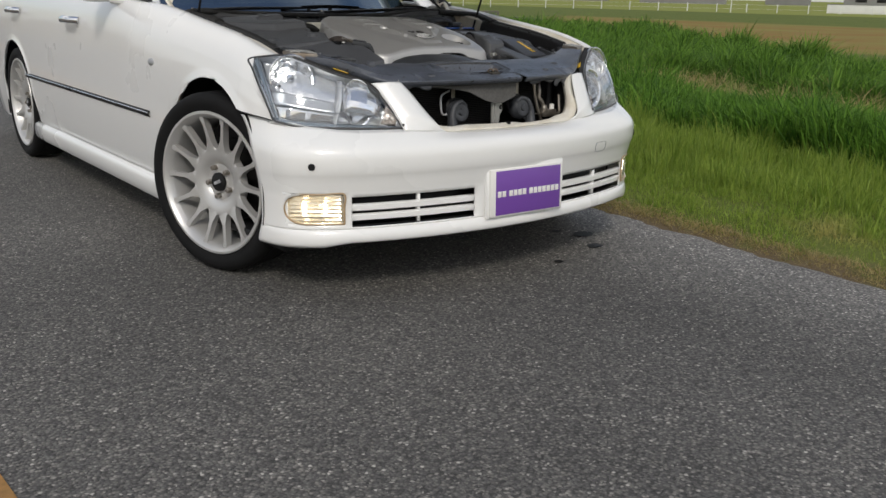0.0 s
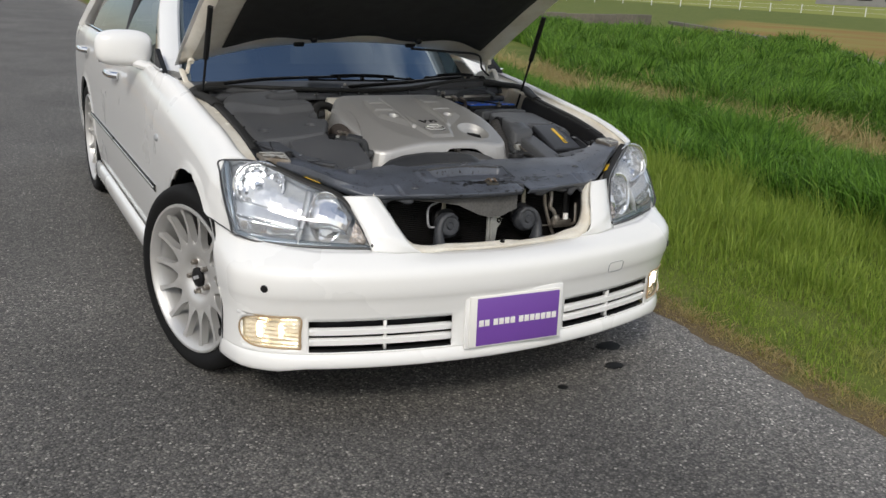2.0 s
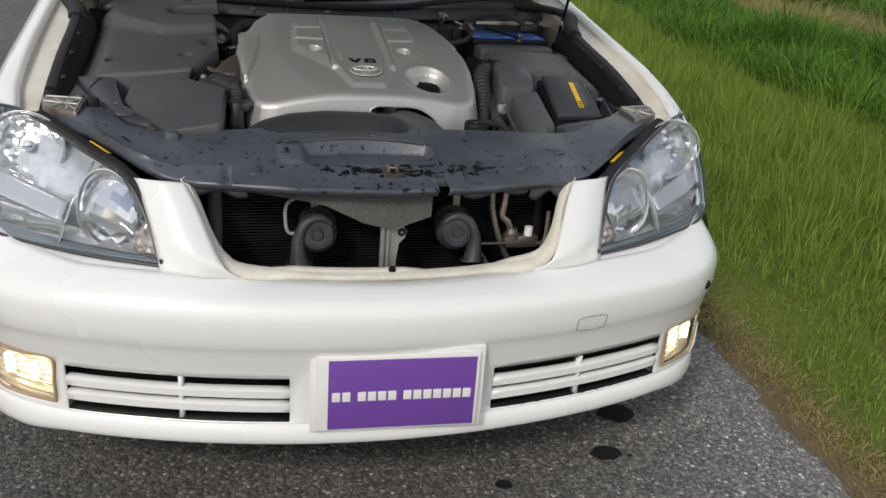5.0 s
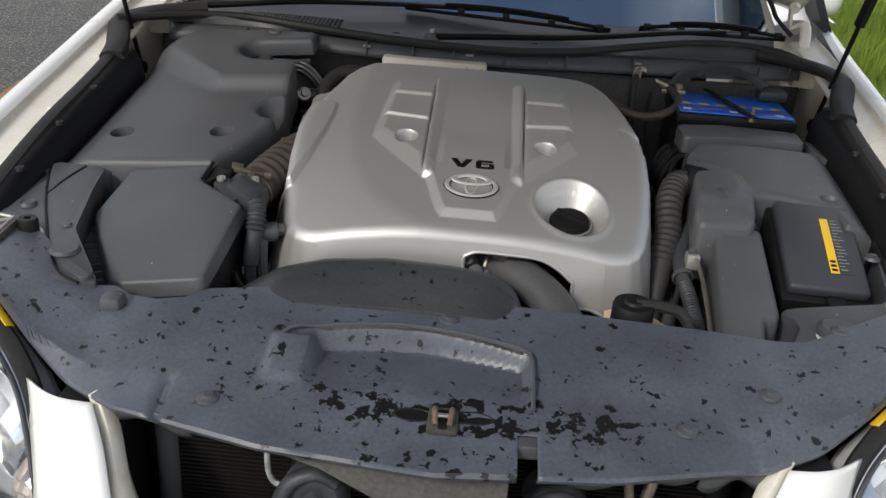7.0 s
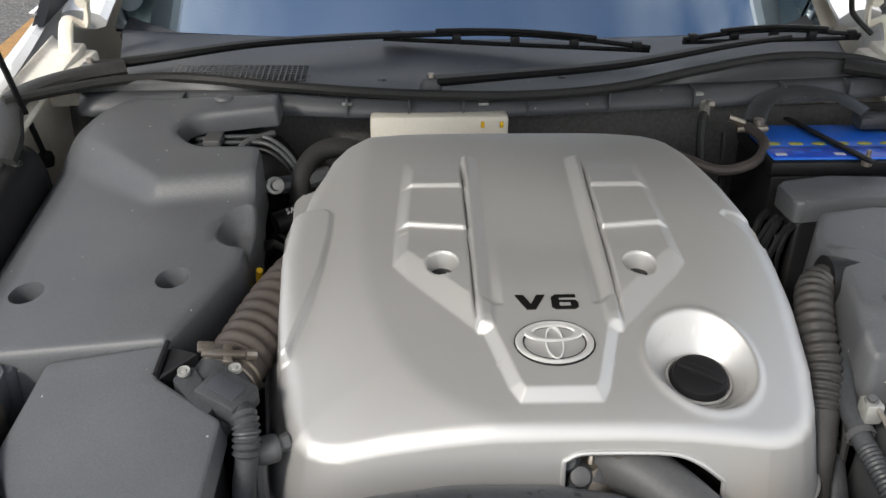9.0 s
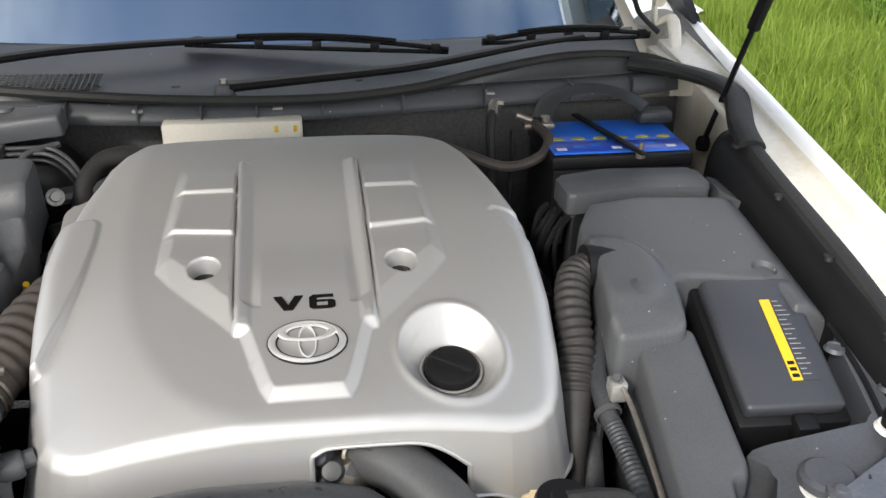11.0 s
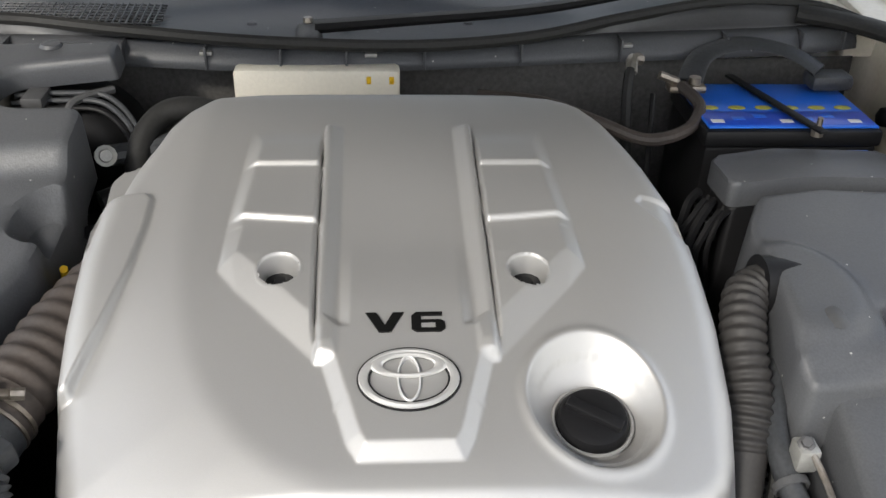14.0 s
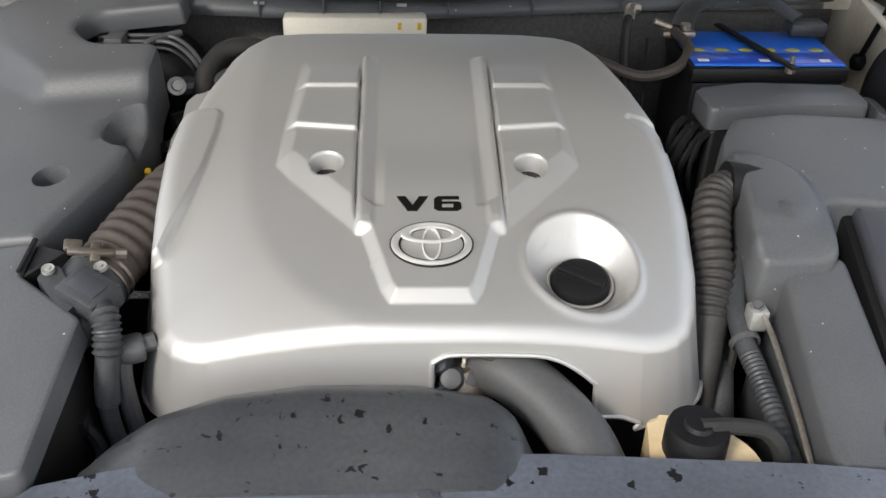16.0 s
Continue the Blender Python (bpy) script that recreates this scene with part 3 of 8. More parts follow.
def foot_z(y):
    z = 0.20 + LIFT * y
    if y < 0.515:
        z = 0.618 + 0.12 * (y - 0.33)
    for c, r in ARCHES:
        if abs(y - c) < r:
            z = max(z, 0.335 + LIFT * c + math.sqrt(r * r - (y - c) ** 2))
    return z


def side_point(y, v, sx):
    """The car's flank: v from 0 at the shoulder to 1 at the foot."""
    zt, w = top_z(y), half_w(y)
    k = v * 12
    if k <= 5:
        i = min(int(k), 4)
        f = k - i
        dx = TOPS[i][0] * (1 - f) + TOPS[i + 1][0] * f
        dz = TOPS[i][1] * (1 - f) + TOPS[i + 1][1] * f
        if y >= 1.2:
            g = min(1, (y - 1.2) / 0.5)
            g = g * g * (3 - 2 * g)
            dx *= 1 - g * (1 - 0.06 / 0.11)
        return Vector((sx * (w + dx), y, zt + dz))
    f = (k - 5) / 7
    z = (zt - 0.095) * (1 - f) + foot_z(y) * f
    d = zt - z
    dx = ip(d, [(0.095, -0.018), (0.15, -0.008), (0.23, -0.001), (0.30, 0.0), (0.50, 0.0), (0.60, -0.004)]) + ip(z - LIFT * y, [(0.18, -0.035), (0.32, -0.006), (0.42, 0)])
    g = min(1, max(0, (y - 1.2) / 0.5))
    g = g * g * (3 - 2 * g)
    if d < 0.2:
        dx *= 1 - 0.3 * g
    # a rolled lip round the wheel arches
    for c, r in ARCHES:
        q = math.hypot(y - c, z - 0.335 - LIFT * c) - r
        if 0 <= q < 0.03 and z > 0.36 + LIFT * c:
            dx += 0.006 * (1 - q / 0.03)
    return Vector((sx * (w + dx), y, z))


def panel(name, y0, y1, n, sx, label=""):
    """One body panel of the flank between two cuts, each a function of v."""
    vs = [0, 0.04, 1 / 12, 0.125, 2 / 12, 0.21, 3 / 12, 4 / 12, 5 / 12] + steps(5 / 12, 1, 14)[1:]
    ob = part(name, sheet(lambda u, v: side_point(y0(v) + (y1(v) - y0(v)) * u, v, sx), steps(0, 1, n), vs, flip=sx > 0), PAINT, car, label, thick=0.004, smooth=50)
    # crisp cut edges, so that the panels meet flush
    uses = collections.Counter(k for p in ob.data.polygons for k in p.edge_keys)
    for e in ob.data.edges:
        if uses[e.key] == 1:
            e.use_edge_sharp = True
    return ob


def fender_front(v):
    return ip(v, [(0, 0.385), (0.12, 0.42), (0.25, 0.480), (0.42, 0.438), (0.55, 0.408), (0.70, 0.375), (1, 0.318)])


doors = {}
for sx in (-1, 1):
    panel("front_fender", fender_front, lambda v: 1.327, 64, sx)
    doors[sx] = [panel("front_door", lambda v: 1.327, lambda v: 2.430, 24, sx), panel("rear_door", lambda v: 2.430, lambda v: 3.622, 50, sx)]
    panel("quarter_panel", lambda v: 3.622, lambda v: 4.72, 40, sx)
    # sill skirt under the doors
    sk = loft([[(sx * 0.848, y, 0.262 + LIFT * y), (sx * 0.869, y, 0.250 + LIFT * y), (sx * 0.876, y, 0.215 + LIFT * y), (sx * 0.861, y, 0.165 + LIFT * y), (sx * 0.80, y, 0.160 + LIFT * y)] for y in (1.13, 1.7, 2.5, 3.24)])
    part("side_skirt", sheet(sk, steps(0, 1, 10), steps(0, 1, 12), flip=sx > 0), PAINT, car, thick=0.004)
    # dark rubbing strips along the doors
    for y0, y1, who in ((1.335, 2.425, 0), (2.436, 3.33, 1)):
        def strip(u, v, y0=y0, y1=y1):
            y = y0 + (y1 - y0) * u
            z = 0.554 + (y - 1.22) * 0.031
            a = math.pi * v
            return (sx * (half_w(y) + 0.001 + 0.009 * math.sin(a)), y, z + 0.013 * math.cos(a))
        part("rubbing_strip", sheet(strip, steps(0, 1, 12), steps(0, 1, 6), flip=sx > 0), BLACK, doors[sx][who], "dark grey rubbing strip with chrome line", thick=0.003)
        part("chrome_line", tube([(sx * (half_w(y) + 0.010), y, 0.559 + (y - 1.22) * 0.031) for y in steps(y0, y1, 4)], 0.0025, 6, 12), CHROME, doors[sx][who])
    # handles
    for hy, hz, who in ((2.33, 0.932, 0), (3.46, 0.985, 1)):
        hx = sx * (half_w(hy) - 0.004)
        part("door_handle", tube([(hx, hy - 0.10, hz - 0.004), (hx + sx * 0.032, hy - 0.07, hz), (hx + sx * 0.040, hy, hz + 0.003), (hx + sx * 0.032, hy + 0.07, hz), (hx, hy + 0.10, hz - 0.002)], 0.014, 10, 20, flat=1.2), CHROME, doors[sx][who], "chrome door handle")
    # side marker lamp on the fender
    part("side_marker", lathe([(0.0, 0.010), (0.014, 0.009), (0.020, 0.005), (0.022, 0.0)], facing((sx * 0.860, 1.283, 0.770), (sx, 0, 0.15)) @ Matrix.Diagonal((1.35, 0.7, 1, 1)), 18), GREYMARK, car, "small clear side marker lamp")
    # wheel wells
    for c, r in ARCHES:
        zc = 0.335 + LIFT * c
        part("wheel_well", sheet(lambda u, v: (sx * (0.848 - 0.22 * min(1, v)), c + (r + 0.012) * (1 if v <= 1 else 0.03) * math.cos(u), zc + (r + 0.012) * (1 if v <= 1 else 0.03) * math.sin(u)), steps(-0.25, math.pi + 0.25, 30), [0, 1, 2], flip=sx > 0), BLACK, car, "black wheel arch liner")


for sx in (-1, 1):
    part("bumper_seam", tube([side_point(y, 1.0, sx) + Vector((sx * 0.001, -0.001, -0.001)) for y in steps(0.325, 0.515, 7)], 0.0018, 6, 16), BLACK, car, "dark seam between fender and bumper")

# ---- wheels ----
def build_wheel():
    w = thing("wheel", "", "")
    w.parent = car
    part("tyre", lathe([(0.254, -0.085), (0.272, -0.098), (0.300, -0.104), (0.322, -0.094), (0.3295, -0.075), (0.3295, -0.052), (0.3255, -0.050), (0.3255, -0.044), (0.330, -0.042), (0.331, 0.0), (0.330, 0.042), (0.3255, 0.044), (0.3255, 0.050), (0.3295, 0.052), (0.3295, 0.075), (0.322, 0.092), (0.310, 0.100), (0.296, 0.102), (0.288, 0.1005), (0.274, 0.097), (0.262, 0.090), (0.254, 0.080)], n=56), TYRE, w, "black low-profile tyre")
    part("rim", lathe([(0.236, -0.09), (0.228, 0.0), (0.236, 0.050), (0.243, 0.074), (0.250, 0.084), (0.260, 0.090), (0.264, 0.094), (0.262, 0.098), (0.254, 0.0985), (0.246, 0.092), (0.240, 0.078), (0.236, 0.070)], n=64), ALLOY, w, "silver alloy rim")
    # fourteen slim spokes that flare into a broad dished hub
    half = [(0.112, -0.0255), (0.122, -0.0240), (0.130, -0.0185), (0.140, -0.0125), (0.155, -0.0092), (0.180, -0.0075), (0.215, -0.0068), (0.236, -0.0078), (0.249, -0.0115)]
    slim = half + [(r, -w) for r, w in half[::-1]]
    rise = lambda x, y: ip(math.hypot(x, y), [(0.10, 0.064), (0.13, 0.0665), (0.18, 0.0715), (0.22, 0.078), (0.25, 0.086)])
    for k in range(14):
        a = math.radians(360 / 14 * k)
        pts = [(r * math.cos(a) - w * math.sin(a), r * math.sin(a) + w * math.cos(a)) for r, w in slim]
        part("spoke", prism(pts, rise, lambda x, y: rise(x, y) - 0.026, 0.0028, 2), ALLOY, w)
    part("hub", lathe([(0.0, 0.050), (0.036, 0.050), (0.038, 0.044), (0.066, 0.044), (0.071, 0.049), (0.080, 0.056), (0.094, 0.0615), (0.110, 0.0645), (0.120, 0.0655), (0.1245, 0.0640), (0.1265, 0.058), (0.125, 0.03), (0.0, 0.03)], n=64), ALLOY, w, "broad dished silver hub")
    part("centre_cap", lathe([(0.0, 0.064), (0.029, 0.063), (0.034, 0.060), (0.035, 0.048)], n=24), BLACK, w, "black centre cap with a plain light bar")
    for k in range(3):
        part("cap_mark", box(-0.018 + 0.0125 * k, -0.006, 0.0625, -0.0075 + 0.0125 * k, 0.006, 0.0652, 0.001), GREYMARK, w)
    for k in range(5):
        a = math.radians(72 * k + 20)
        part("lug_nut", lathe([(0.0, 0.066), (0.007, 0.066), (0.010, 0.063), (0.010, 0.040)], Matrix.Translation((0.055 * math.cos(a), 0.055 * math.sin(a), 0)), 6), STEEL, w)
        part("lug_pocket", torus(0.0125, 0.0022, Matrix.Translation((0.055 * math.cos(a), 0.055 * math.sin(a), 0.0445)), 18, 6), ALLOY, w)
    part("brake_disc", lathe([(0.0, -0.02), (0.155, -0.02), (0.155, -0.035), (0.0, -0.035)], n=32), DEEP, w, "dull dark brake disc")
    # black disc added behind the spokes, in place of the shade in there
    part("spoke_gap_backing", lathe([(0.0, -0.060), (0.222, -0.060), (0.222, -0.066), (0.0, -0.066)], n=32), BLACK, w, "black disc added to darken the gaps between spokes")
    return w


wheel = build_wheel()
STEER = 18


def wheel_pose(sx, y):
    m = Matrix.Translation((sx * (0.782 if y < 2 else 0.755), y, 0.333 + LIFT * y)) @ pose(0, 0, 0, 1.7)
    if y < 2:
        m = m @ pose(0, 0, 0, 0, 0, STEER)
    return m @ facing((0, 0, 0), (sx, 0, 0), 24)


wheel.matrix_basis = wheel_pose(-1, 0.765)
for sx, y in ((1, 0.765), (-1, 3.605), (1, 3.605)):
    copy_thing(wheel, wheel_pose(sx, y))

# ---- front bumper ----
BELT = [(-0.862, 0.515), (-0.860, 0.43), (-0.848, 0.31), (-0.825, 0.235), (-0.768, 0.168), (-0.70, 0.122), (-0.60, 0.080), (-0.45, 0.036), (-0.30, 0.006), (-0.15, -0.012), (0, -0.018)]
BELT = BELT + [(-x, y) for x, y in BELT[-2::-1]]
SET_BACK = ((0.196, 0.085), (0.200, 0.050), (0.206, 0.033), (0.214, 0.026), (0.235, 0.022), (0.258, 0.028), (0.264, 0.034), (0.268, 0.030), (0.30, 0.031), (0.38, 0.028), (0.42, 0.0165), (0.439, 0.0115), (0.443, 0.0095), (0.455, 0.0045), (0.485, 0.0), (0.515, 0.001), (0.535, 0.009), (0.555, 0.028), (0.572, 0.050), (0.588, 0.074), (0.61, 0.10), (0.66, 0.14))


def bumper_point(u, z, out=0.0):
    """The bumper skin: u from -1 to 1 round its plan, z the height."""
    t = (u + 1) / 2
    p = cr([(x, y, 0) for x, y in BELT], t)
    a, b = cr([(x, y, 0) for x, y in BELT], max(0, t - 0.01)), cr([(x, y, 0) for x, y in BELT], min(1, t + 0.01))
    d = (b - a).normalized()
    nrm = Vector((-d.y, d.x, 0))
    w = ip(abs(u), [(0, 1), (0.55, 1), (0.72, 0.72), (0.85, 0.35), (1.0, 0.10)])
    back = ip(z, SET_BACK) * w - out + 0.050 * ip(z, [(0.545, 0), (0.555, 0.35), (0.566, 1)]) * ip(abs(u), [(0, 1), (0.165, 1), (0.26, 0)])
    return Vector((p.x + nrm.x * back, p.y + nrm.y * back, z))


def u_at(x, z=0.485):
    lo, hi = -1.0, 1.0
    for _ in range(40):
        mid = (lo + hi) / 2
        if bumper_point(mid, z).x < x:
            lo = mid
        else:
            hi = mid
    return lo


def rim_z(x):
    """Height of the bumper's upper edge."""
    return ip(abs(x), [(0, 0.562), (0.25, 0.565), (0.335, 0.573), (0.45, 0.580), (0.62, 0.582), (0.78, 0.598), (0.84, 0.614), (0.889, 0.638)])


GR = [u_at(x, 0.335) for x in (0.212, 0.645)]
FG = [u_at(x, 0.335) for x in (0.668, 0.818)]
ZL = [0.196, 0.198, 0.200, 0.203, 0.207, 0.214, 0.222, 0.235, 0.248, 0.258, 0.264, 0.268, 0.272, 0.284, 0.29, 0.30, 0.372, 0.384, 0.392, 0.405, 0.42, 0.439, 0.443, 0.455, 0.470, 0.485, 0.50, 0.515, 0.525, 0.535, 0.545, 0.555, 0.56]


def arch_u(z):
    """How far round the plan the skin reaches before the wheel arch cuts it."""
    y = ARCHES[0][0] - math.sqrt(max(0.01, ARCHES[0][1] ** 2 - (z - 0.357) ** 2))
    return ip(y, [(p[1], 1 - 2 * k / (len(BELT) - 1)) for k, p in list(enumerate(BELT[:6]))[::-1]])


def skin(u, v):
    z = ZL[int(v)]
    if abs(u) > 0.7:
        u = math.copysign(0.7 + (abs(u) - 0.7) / 0.3 * (arch_u(min(z, 0.515) if z < 0.515 else 0.515 + (z - 0.515) / 0.045 * 0.12) - 0.7), u)
    p = bumper_point(u, min(z, 0.54))
    top = rim_z(p.x)
    if z > 0.515:
        z = 0.515 + (z - 0.515) / 0.045 * (top - 0.515)
        p = bumper_point(u, z)
    if z < 0.235:
        # the lip rises a little towards the middle
        p.z = z + (0.235 - z) / 0.039 * 0.014 * ip(abs(u), [(0, 1), (0.46, 1), (0.56, 0.0), (1, 0.0)])
    return p


us = sorted(set(steps(-1, 1, 96) + GR + FG + [-g for g in GR + FG]))
us = [u for i, u in enumerate(us) if i == 0 or u - us[i - 1] > 0.004 or any(abs(u - k) < 1e-9 for k in GR + FG + [-g for g in GR + FG])]


def hole(u, v):
    z = (ZL[int(v)] + ZL[int(v) + 1]) / 2
    a = abs(u)
    return (GR[0] < a < GR[1] and 0.272 < z < 0.372) or (FG[0] < a < FG[1] and 0.284 < z < 0.384)


bm = sheet(skin, us, list(range(len(ZL))), hole)
for sx in (-1, 1):
    # the upright arm between grille mouth and headlamp
    inner = [tuple(bumper_point(u_at(sx * 0.290, rim_z(0.290)), rim_z(0.290))), (sx * 0.333, 0.078, 0.592), (sx * 0.359, 0.114, 0.636), (sx * 0.384, 0.158, 0.690), (sx * 0.406, 0.188, 0.727)]
    outer = [tuple(bumper_point(u_at(sx * 0.452, rim_z(0.452)), rim_z(0.452))), (sx * 0.459, 0.130, 0.614), (sx * 0.470, 0.158, 0.650), (sx * 0.484, 0.192, 0.692), (sx * 0.500, 0.226, 0.727)]
    def arm(h, w, sx=sx, inner=inner, outer=outer):
        low = Vector(inner[0]).lerp(Vector(outer[0]), w)
        x = 0.290 + 0.162 * w
        seat = bumper_point(u_at(sx * x, rim_z(x)), rim_z(x)) + Vector((0, 0.001, -0.003))
        bulge = Vector((0, -0.016, 0.004)) * math.sin(math.pi * w) * min(1, 3 * h)
        return cr(inner, h).lerp(cr(outer, h), w) + (seat - low) * max(0, 1 - 4 * h) + bulge
    sheet(arm, steps(0, 1, 16), steps(0, 1, 10), bm=bm, flip=sx < 0)
bumper = part("front_bumper", bm, PAINT, car, "pearl white front bumper with a thin lip", thick=0.004, smooth=40)

# cream flange round the grille mouth
mouth = [(-0.410, 0.195, 0.735), (-0.386, 0.166, 0.690), (-0.361, 0.126, 0.634), (-0.334, 0.106, 0.594), (-0.290, 0.092, 0.573), (-0.15, 0.072, 0.564), (0.0, 0.066, 0.562)]
mouth = mouth + [(-x, y, z) for x, y, z in mouth[-2::-1]]


def flange(u, v):
    p = cr(mouth, u)
    d = (cr(mouth, min(1, u + 0.01)) - cr(mouth, max(0, u - 0.01))).normalized()
    side = d.cross(Vector((0, 1, 0))).normalized()
    reach = 0.016 * min(1, max(0, (abs(p.x) - 0.22) / 0.06)) * min(1, max(0, (0.655 - p.z) / 0.04))
    prof = ((-0.004, -reach), (0.006, 0.004), (0.010, 0.014), (0.008, 0.030), (0.000, 0.036), (-0.002, 0.05))
    k = min(int(v), 5)
    return p - side * (-prof[k][0]) + Vector((0, prof[k][1], 0))


part("grille_flange", sheet(flange, steps(0, 1, 60), list(range(6))), CREAM, bumper, "yellowed cream flange round the open grille mouth", thick=0.003)
for x0, x1 in ((-0.16, 0.055), (0.115, 0.30)):
    part("flange_tab", sheet(lambda u, v: Vector(cr(mouth, 0.5 + (x0 + (x1 - x0) * u) * 0.93)) + Vector((0, 0.006 + 0.022 * v, 0.004 + 0.012 * min(1, 6 * u, 6 * (1 - u)) * v)), steps(0, 1, 10), steps(0, 1, 3)), CREAM, bumper, thick=0.003)

TAN = mat("tan_bezel", (0.42, 0.30, 0.17), 0.4, 0, 0.2, 12, 120)
# lower grille slats, fog lamps and sensors
for sx in (-1, 1):
    a0, a1 = sx * GR[0], sx * GR[1]
    for z in (0.305, 0.338):
        prof = ((0.008, -0.0145), (0.015, -0.0105), (0.016, 0.005), (0.010, 0.0095), (0.0, 0.0105), (-0.006, 0.008))
        part("grille_slat", sheet(lambda u, v: bumper_point(a0 + (a1 - a0) * u, z, prof[v][0] - 0.014) + Vector((0, 0, prof[v][1])), steps(0, 1, 16), list(range(6)), flip=sx < 0), PAINT, bumper, thick=0.003)
    um = sx * u_at(0.43)
    part("grille_divider", sheet(lambda u, v: bumper_point(um + 0.003 * (u - 0.5) * 2, 0.272 + 0.10 * v, -0.002), [0, 1], steps(0, 1, 4)), PAINT, bumper, thick=0.02)
    part("grille_backing", sheet(lambda u, v: bumper_point(a0 + (a1 - a0) * u, 0.255 + 0.135 * v, -0.06), steps(0, 1, 10), [0, 1]), BLACK, bumper, thick=0.003)
    part("grille_surround", sheet(lambda u, v: bumper_point(a0 + (a1 - a0) * u, 0.272, -0.055 * v), steps(0, 1, 12), [0, 1]), BLACK, bumper, thick=0.003)
    part("grille_surround", sheet(lambda u, v: bumper_point(a0 + (a1 - a0) * u, 0.372, -0.055 * v), steps(0, 1, 12), [0, 1]), BLACK, bumper, thick=0.003)
    f0, f1 = sx * FG[0], sx * FG[1]
    fog = thing("fog_lamp", "", "")
    fog.parent = car
    fog["label"] = "lit amber-white fog lamp with ribbed lens"
    fs = lambda u, z, out=0.0: bumper_point(f0 + (f1 - f0) * u, z, out)
    bm = sheet(lambda u, v: fs(u, 0.280 + 0.108 * v, -0.010 - 0.012 * math.sin(math.pi * u) * math.sin(math.pi * v)), steps(0, 1, 22), steps(0, 1, 16))
    for i, v in enumerate(bm.verts):
        v.co.y += 0.0035 * ((i % 17) % 2)
    part("reflector", bm, FOG_LIT, fog, "ribbed warm chrome reflector with a faint glow of its own", smooth=8, thick=0.002)
    part("bulb", tube([fs(0.66, 0.312, -0.016), fs(0.66, 0.352, -0.016)], 0.007, 10, 4), GLOW, fog, "lit warm bulb")
    part("bulb", tube([fs(0.30, 0.314, -0.015), fs(0.30, 0.350, -0.015)], 0.005, 10, 4), GLOW, fog, "lit warm bulb")
    part("lens", sheet(lambda u, v: fs(u, 0.284 + 0.100 * v, -0.004 + 0.004 * math.sin(math.pi * v) + 0.0012 * math.cos(v * 50)), steps(0, 1, 20), steps(0, 1, 60), flip=sx < 0), LENS, fog).visible_shadow = False
    # the outer end is rounded: painted corner fillets and a thin tan bezel
    ru, rz = 0.42, 0.046
    arcs = []
    for zc, zs in ((0.284, 1), (0.384, -1)):
        arc = [(1 - ru + ru * math.sin(a), zc + zs * rz * (1 - math.cos(a))) for a in steps(0, math.pi / 2, 10)]
        arcs.append(arc)
        part("corner_fillet", sheet(lambda u, v: fs(arc[int(u)][0] * (1 - v) + 1.0 * v, arc[int(u)][1] * (1 - v) + zc * v, 0.0008), list(range(11)), [0, 0.5, 1]), PAINT, bumper, thick=0.006)
    loop = [(0.0, 0.284), (0.3, 0.284)] + arcs[0] + arcs[1][::-1] + [(0.3, 0.384), (0.0, 0.384), (0.0, 0.334), (0.0, 0.284)]
    part("bezel", tube([fs(u, z, 0.001) for u, z in loop], 0.0032, 8, 120), TAN, fog, "thin tan bezel")
    su = sx * u_at(0.768)
    p = bumper_point(su, 0.478, 0.001)
    part("parking_sensor", lathe([(0.0, 0.003), (0.009, 0.003), (0.0115, 0.001), (0.0125, -0.004)], facing(p, (sx * 0.62, -0.78, 0)), 18), BLACK, bumper, "round black parking sensor")
# tow-eye cover: a fine square seam
tu = u_at(0.424)
cover = [bumper_point(tu + a * 0.024, 0.462 + b * 0.018, 0.0012) for a, b in rounded([(-1, -1), (1, -1), (1, 1), (-1, 1)], 0.5)]
part("tow_cover_seam", tube(cover + [cover[0]], 0.0011, 5, 40, caps=False), GREYMARK, bumper, "square tow-eye cover seam")

# the sign on the number plate holder
plate = thing("plate_holder", "", "")
plate.parent = bumper
plate["label"] = "white-framed plate holder with a plain purple sign"
pm = pose(0.003, -0.010, 0, 0, 0, -2.2)
part("frame", box(-0.166, 0.000, 0.262, 0.166, 0.016, 0.430, 0.003, pm), WHITE, plate)
part("recess", box(-0.178, 0.008, 0.255, 0.178, 0.02, 0.442, 0.004, pm), PAINT, plate)
part("purple_sheet", box(-0.142, -0.0015, 0.2665, 0.158, 0.0005, 0.4235, 0.0006, pm), PURPLE, plate, "purple printed sheet")
x = -0.1345
for word in (2, 4, 7):
    for k in range(word):
        part("letter_bar", box(x, -0.0025, 0.331, x + 0.0165, -0.001, 0.352, 0.0003, pm), WHITE, plate)
        x += 0.0205
    x += 0.0105

# ---- headlamps ----
REFLECT = mat("faceted_lamp_reflector", (0.92, 0.93, 0.94), 0.10, 0.80, 0.10, 18, 60, 0.0, rvar=0.05)
LAMPRIM = mat("dark_grey_rim", (0.05, 0.052, 0.056), 0.4, 0, 0.2, 12, 160)
LAMPGREY = mat("silver_lamp_housing", (0.80, 0.82, 0.84), 0.16, 0.45, 0.10, 14, 90)
SHELF = mat("pale_silver_shelf", (0.62, 0.65, 0.69), 0.24, 0.5, 0.08, 9, 120)
TRIMBLUE = mat("blue_grey_trim", (0.30, 0.36, 0.42), 0.25, 0.4, 0.12, 9, 120)
TIPREF = mat("orange_tinted_reflector", (0.90, 0.79, 0.70), 0.2, 0.5, 0.2, 30, 90)
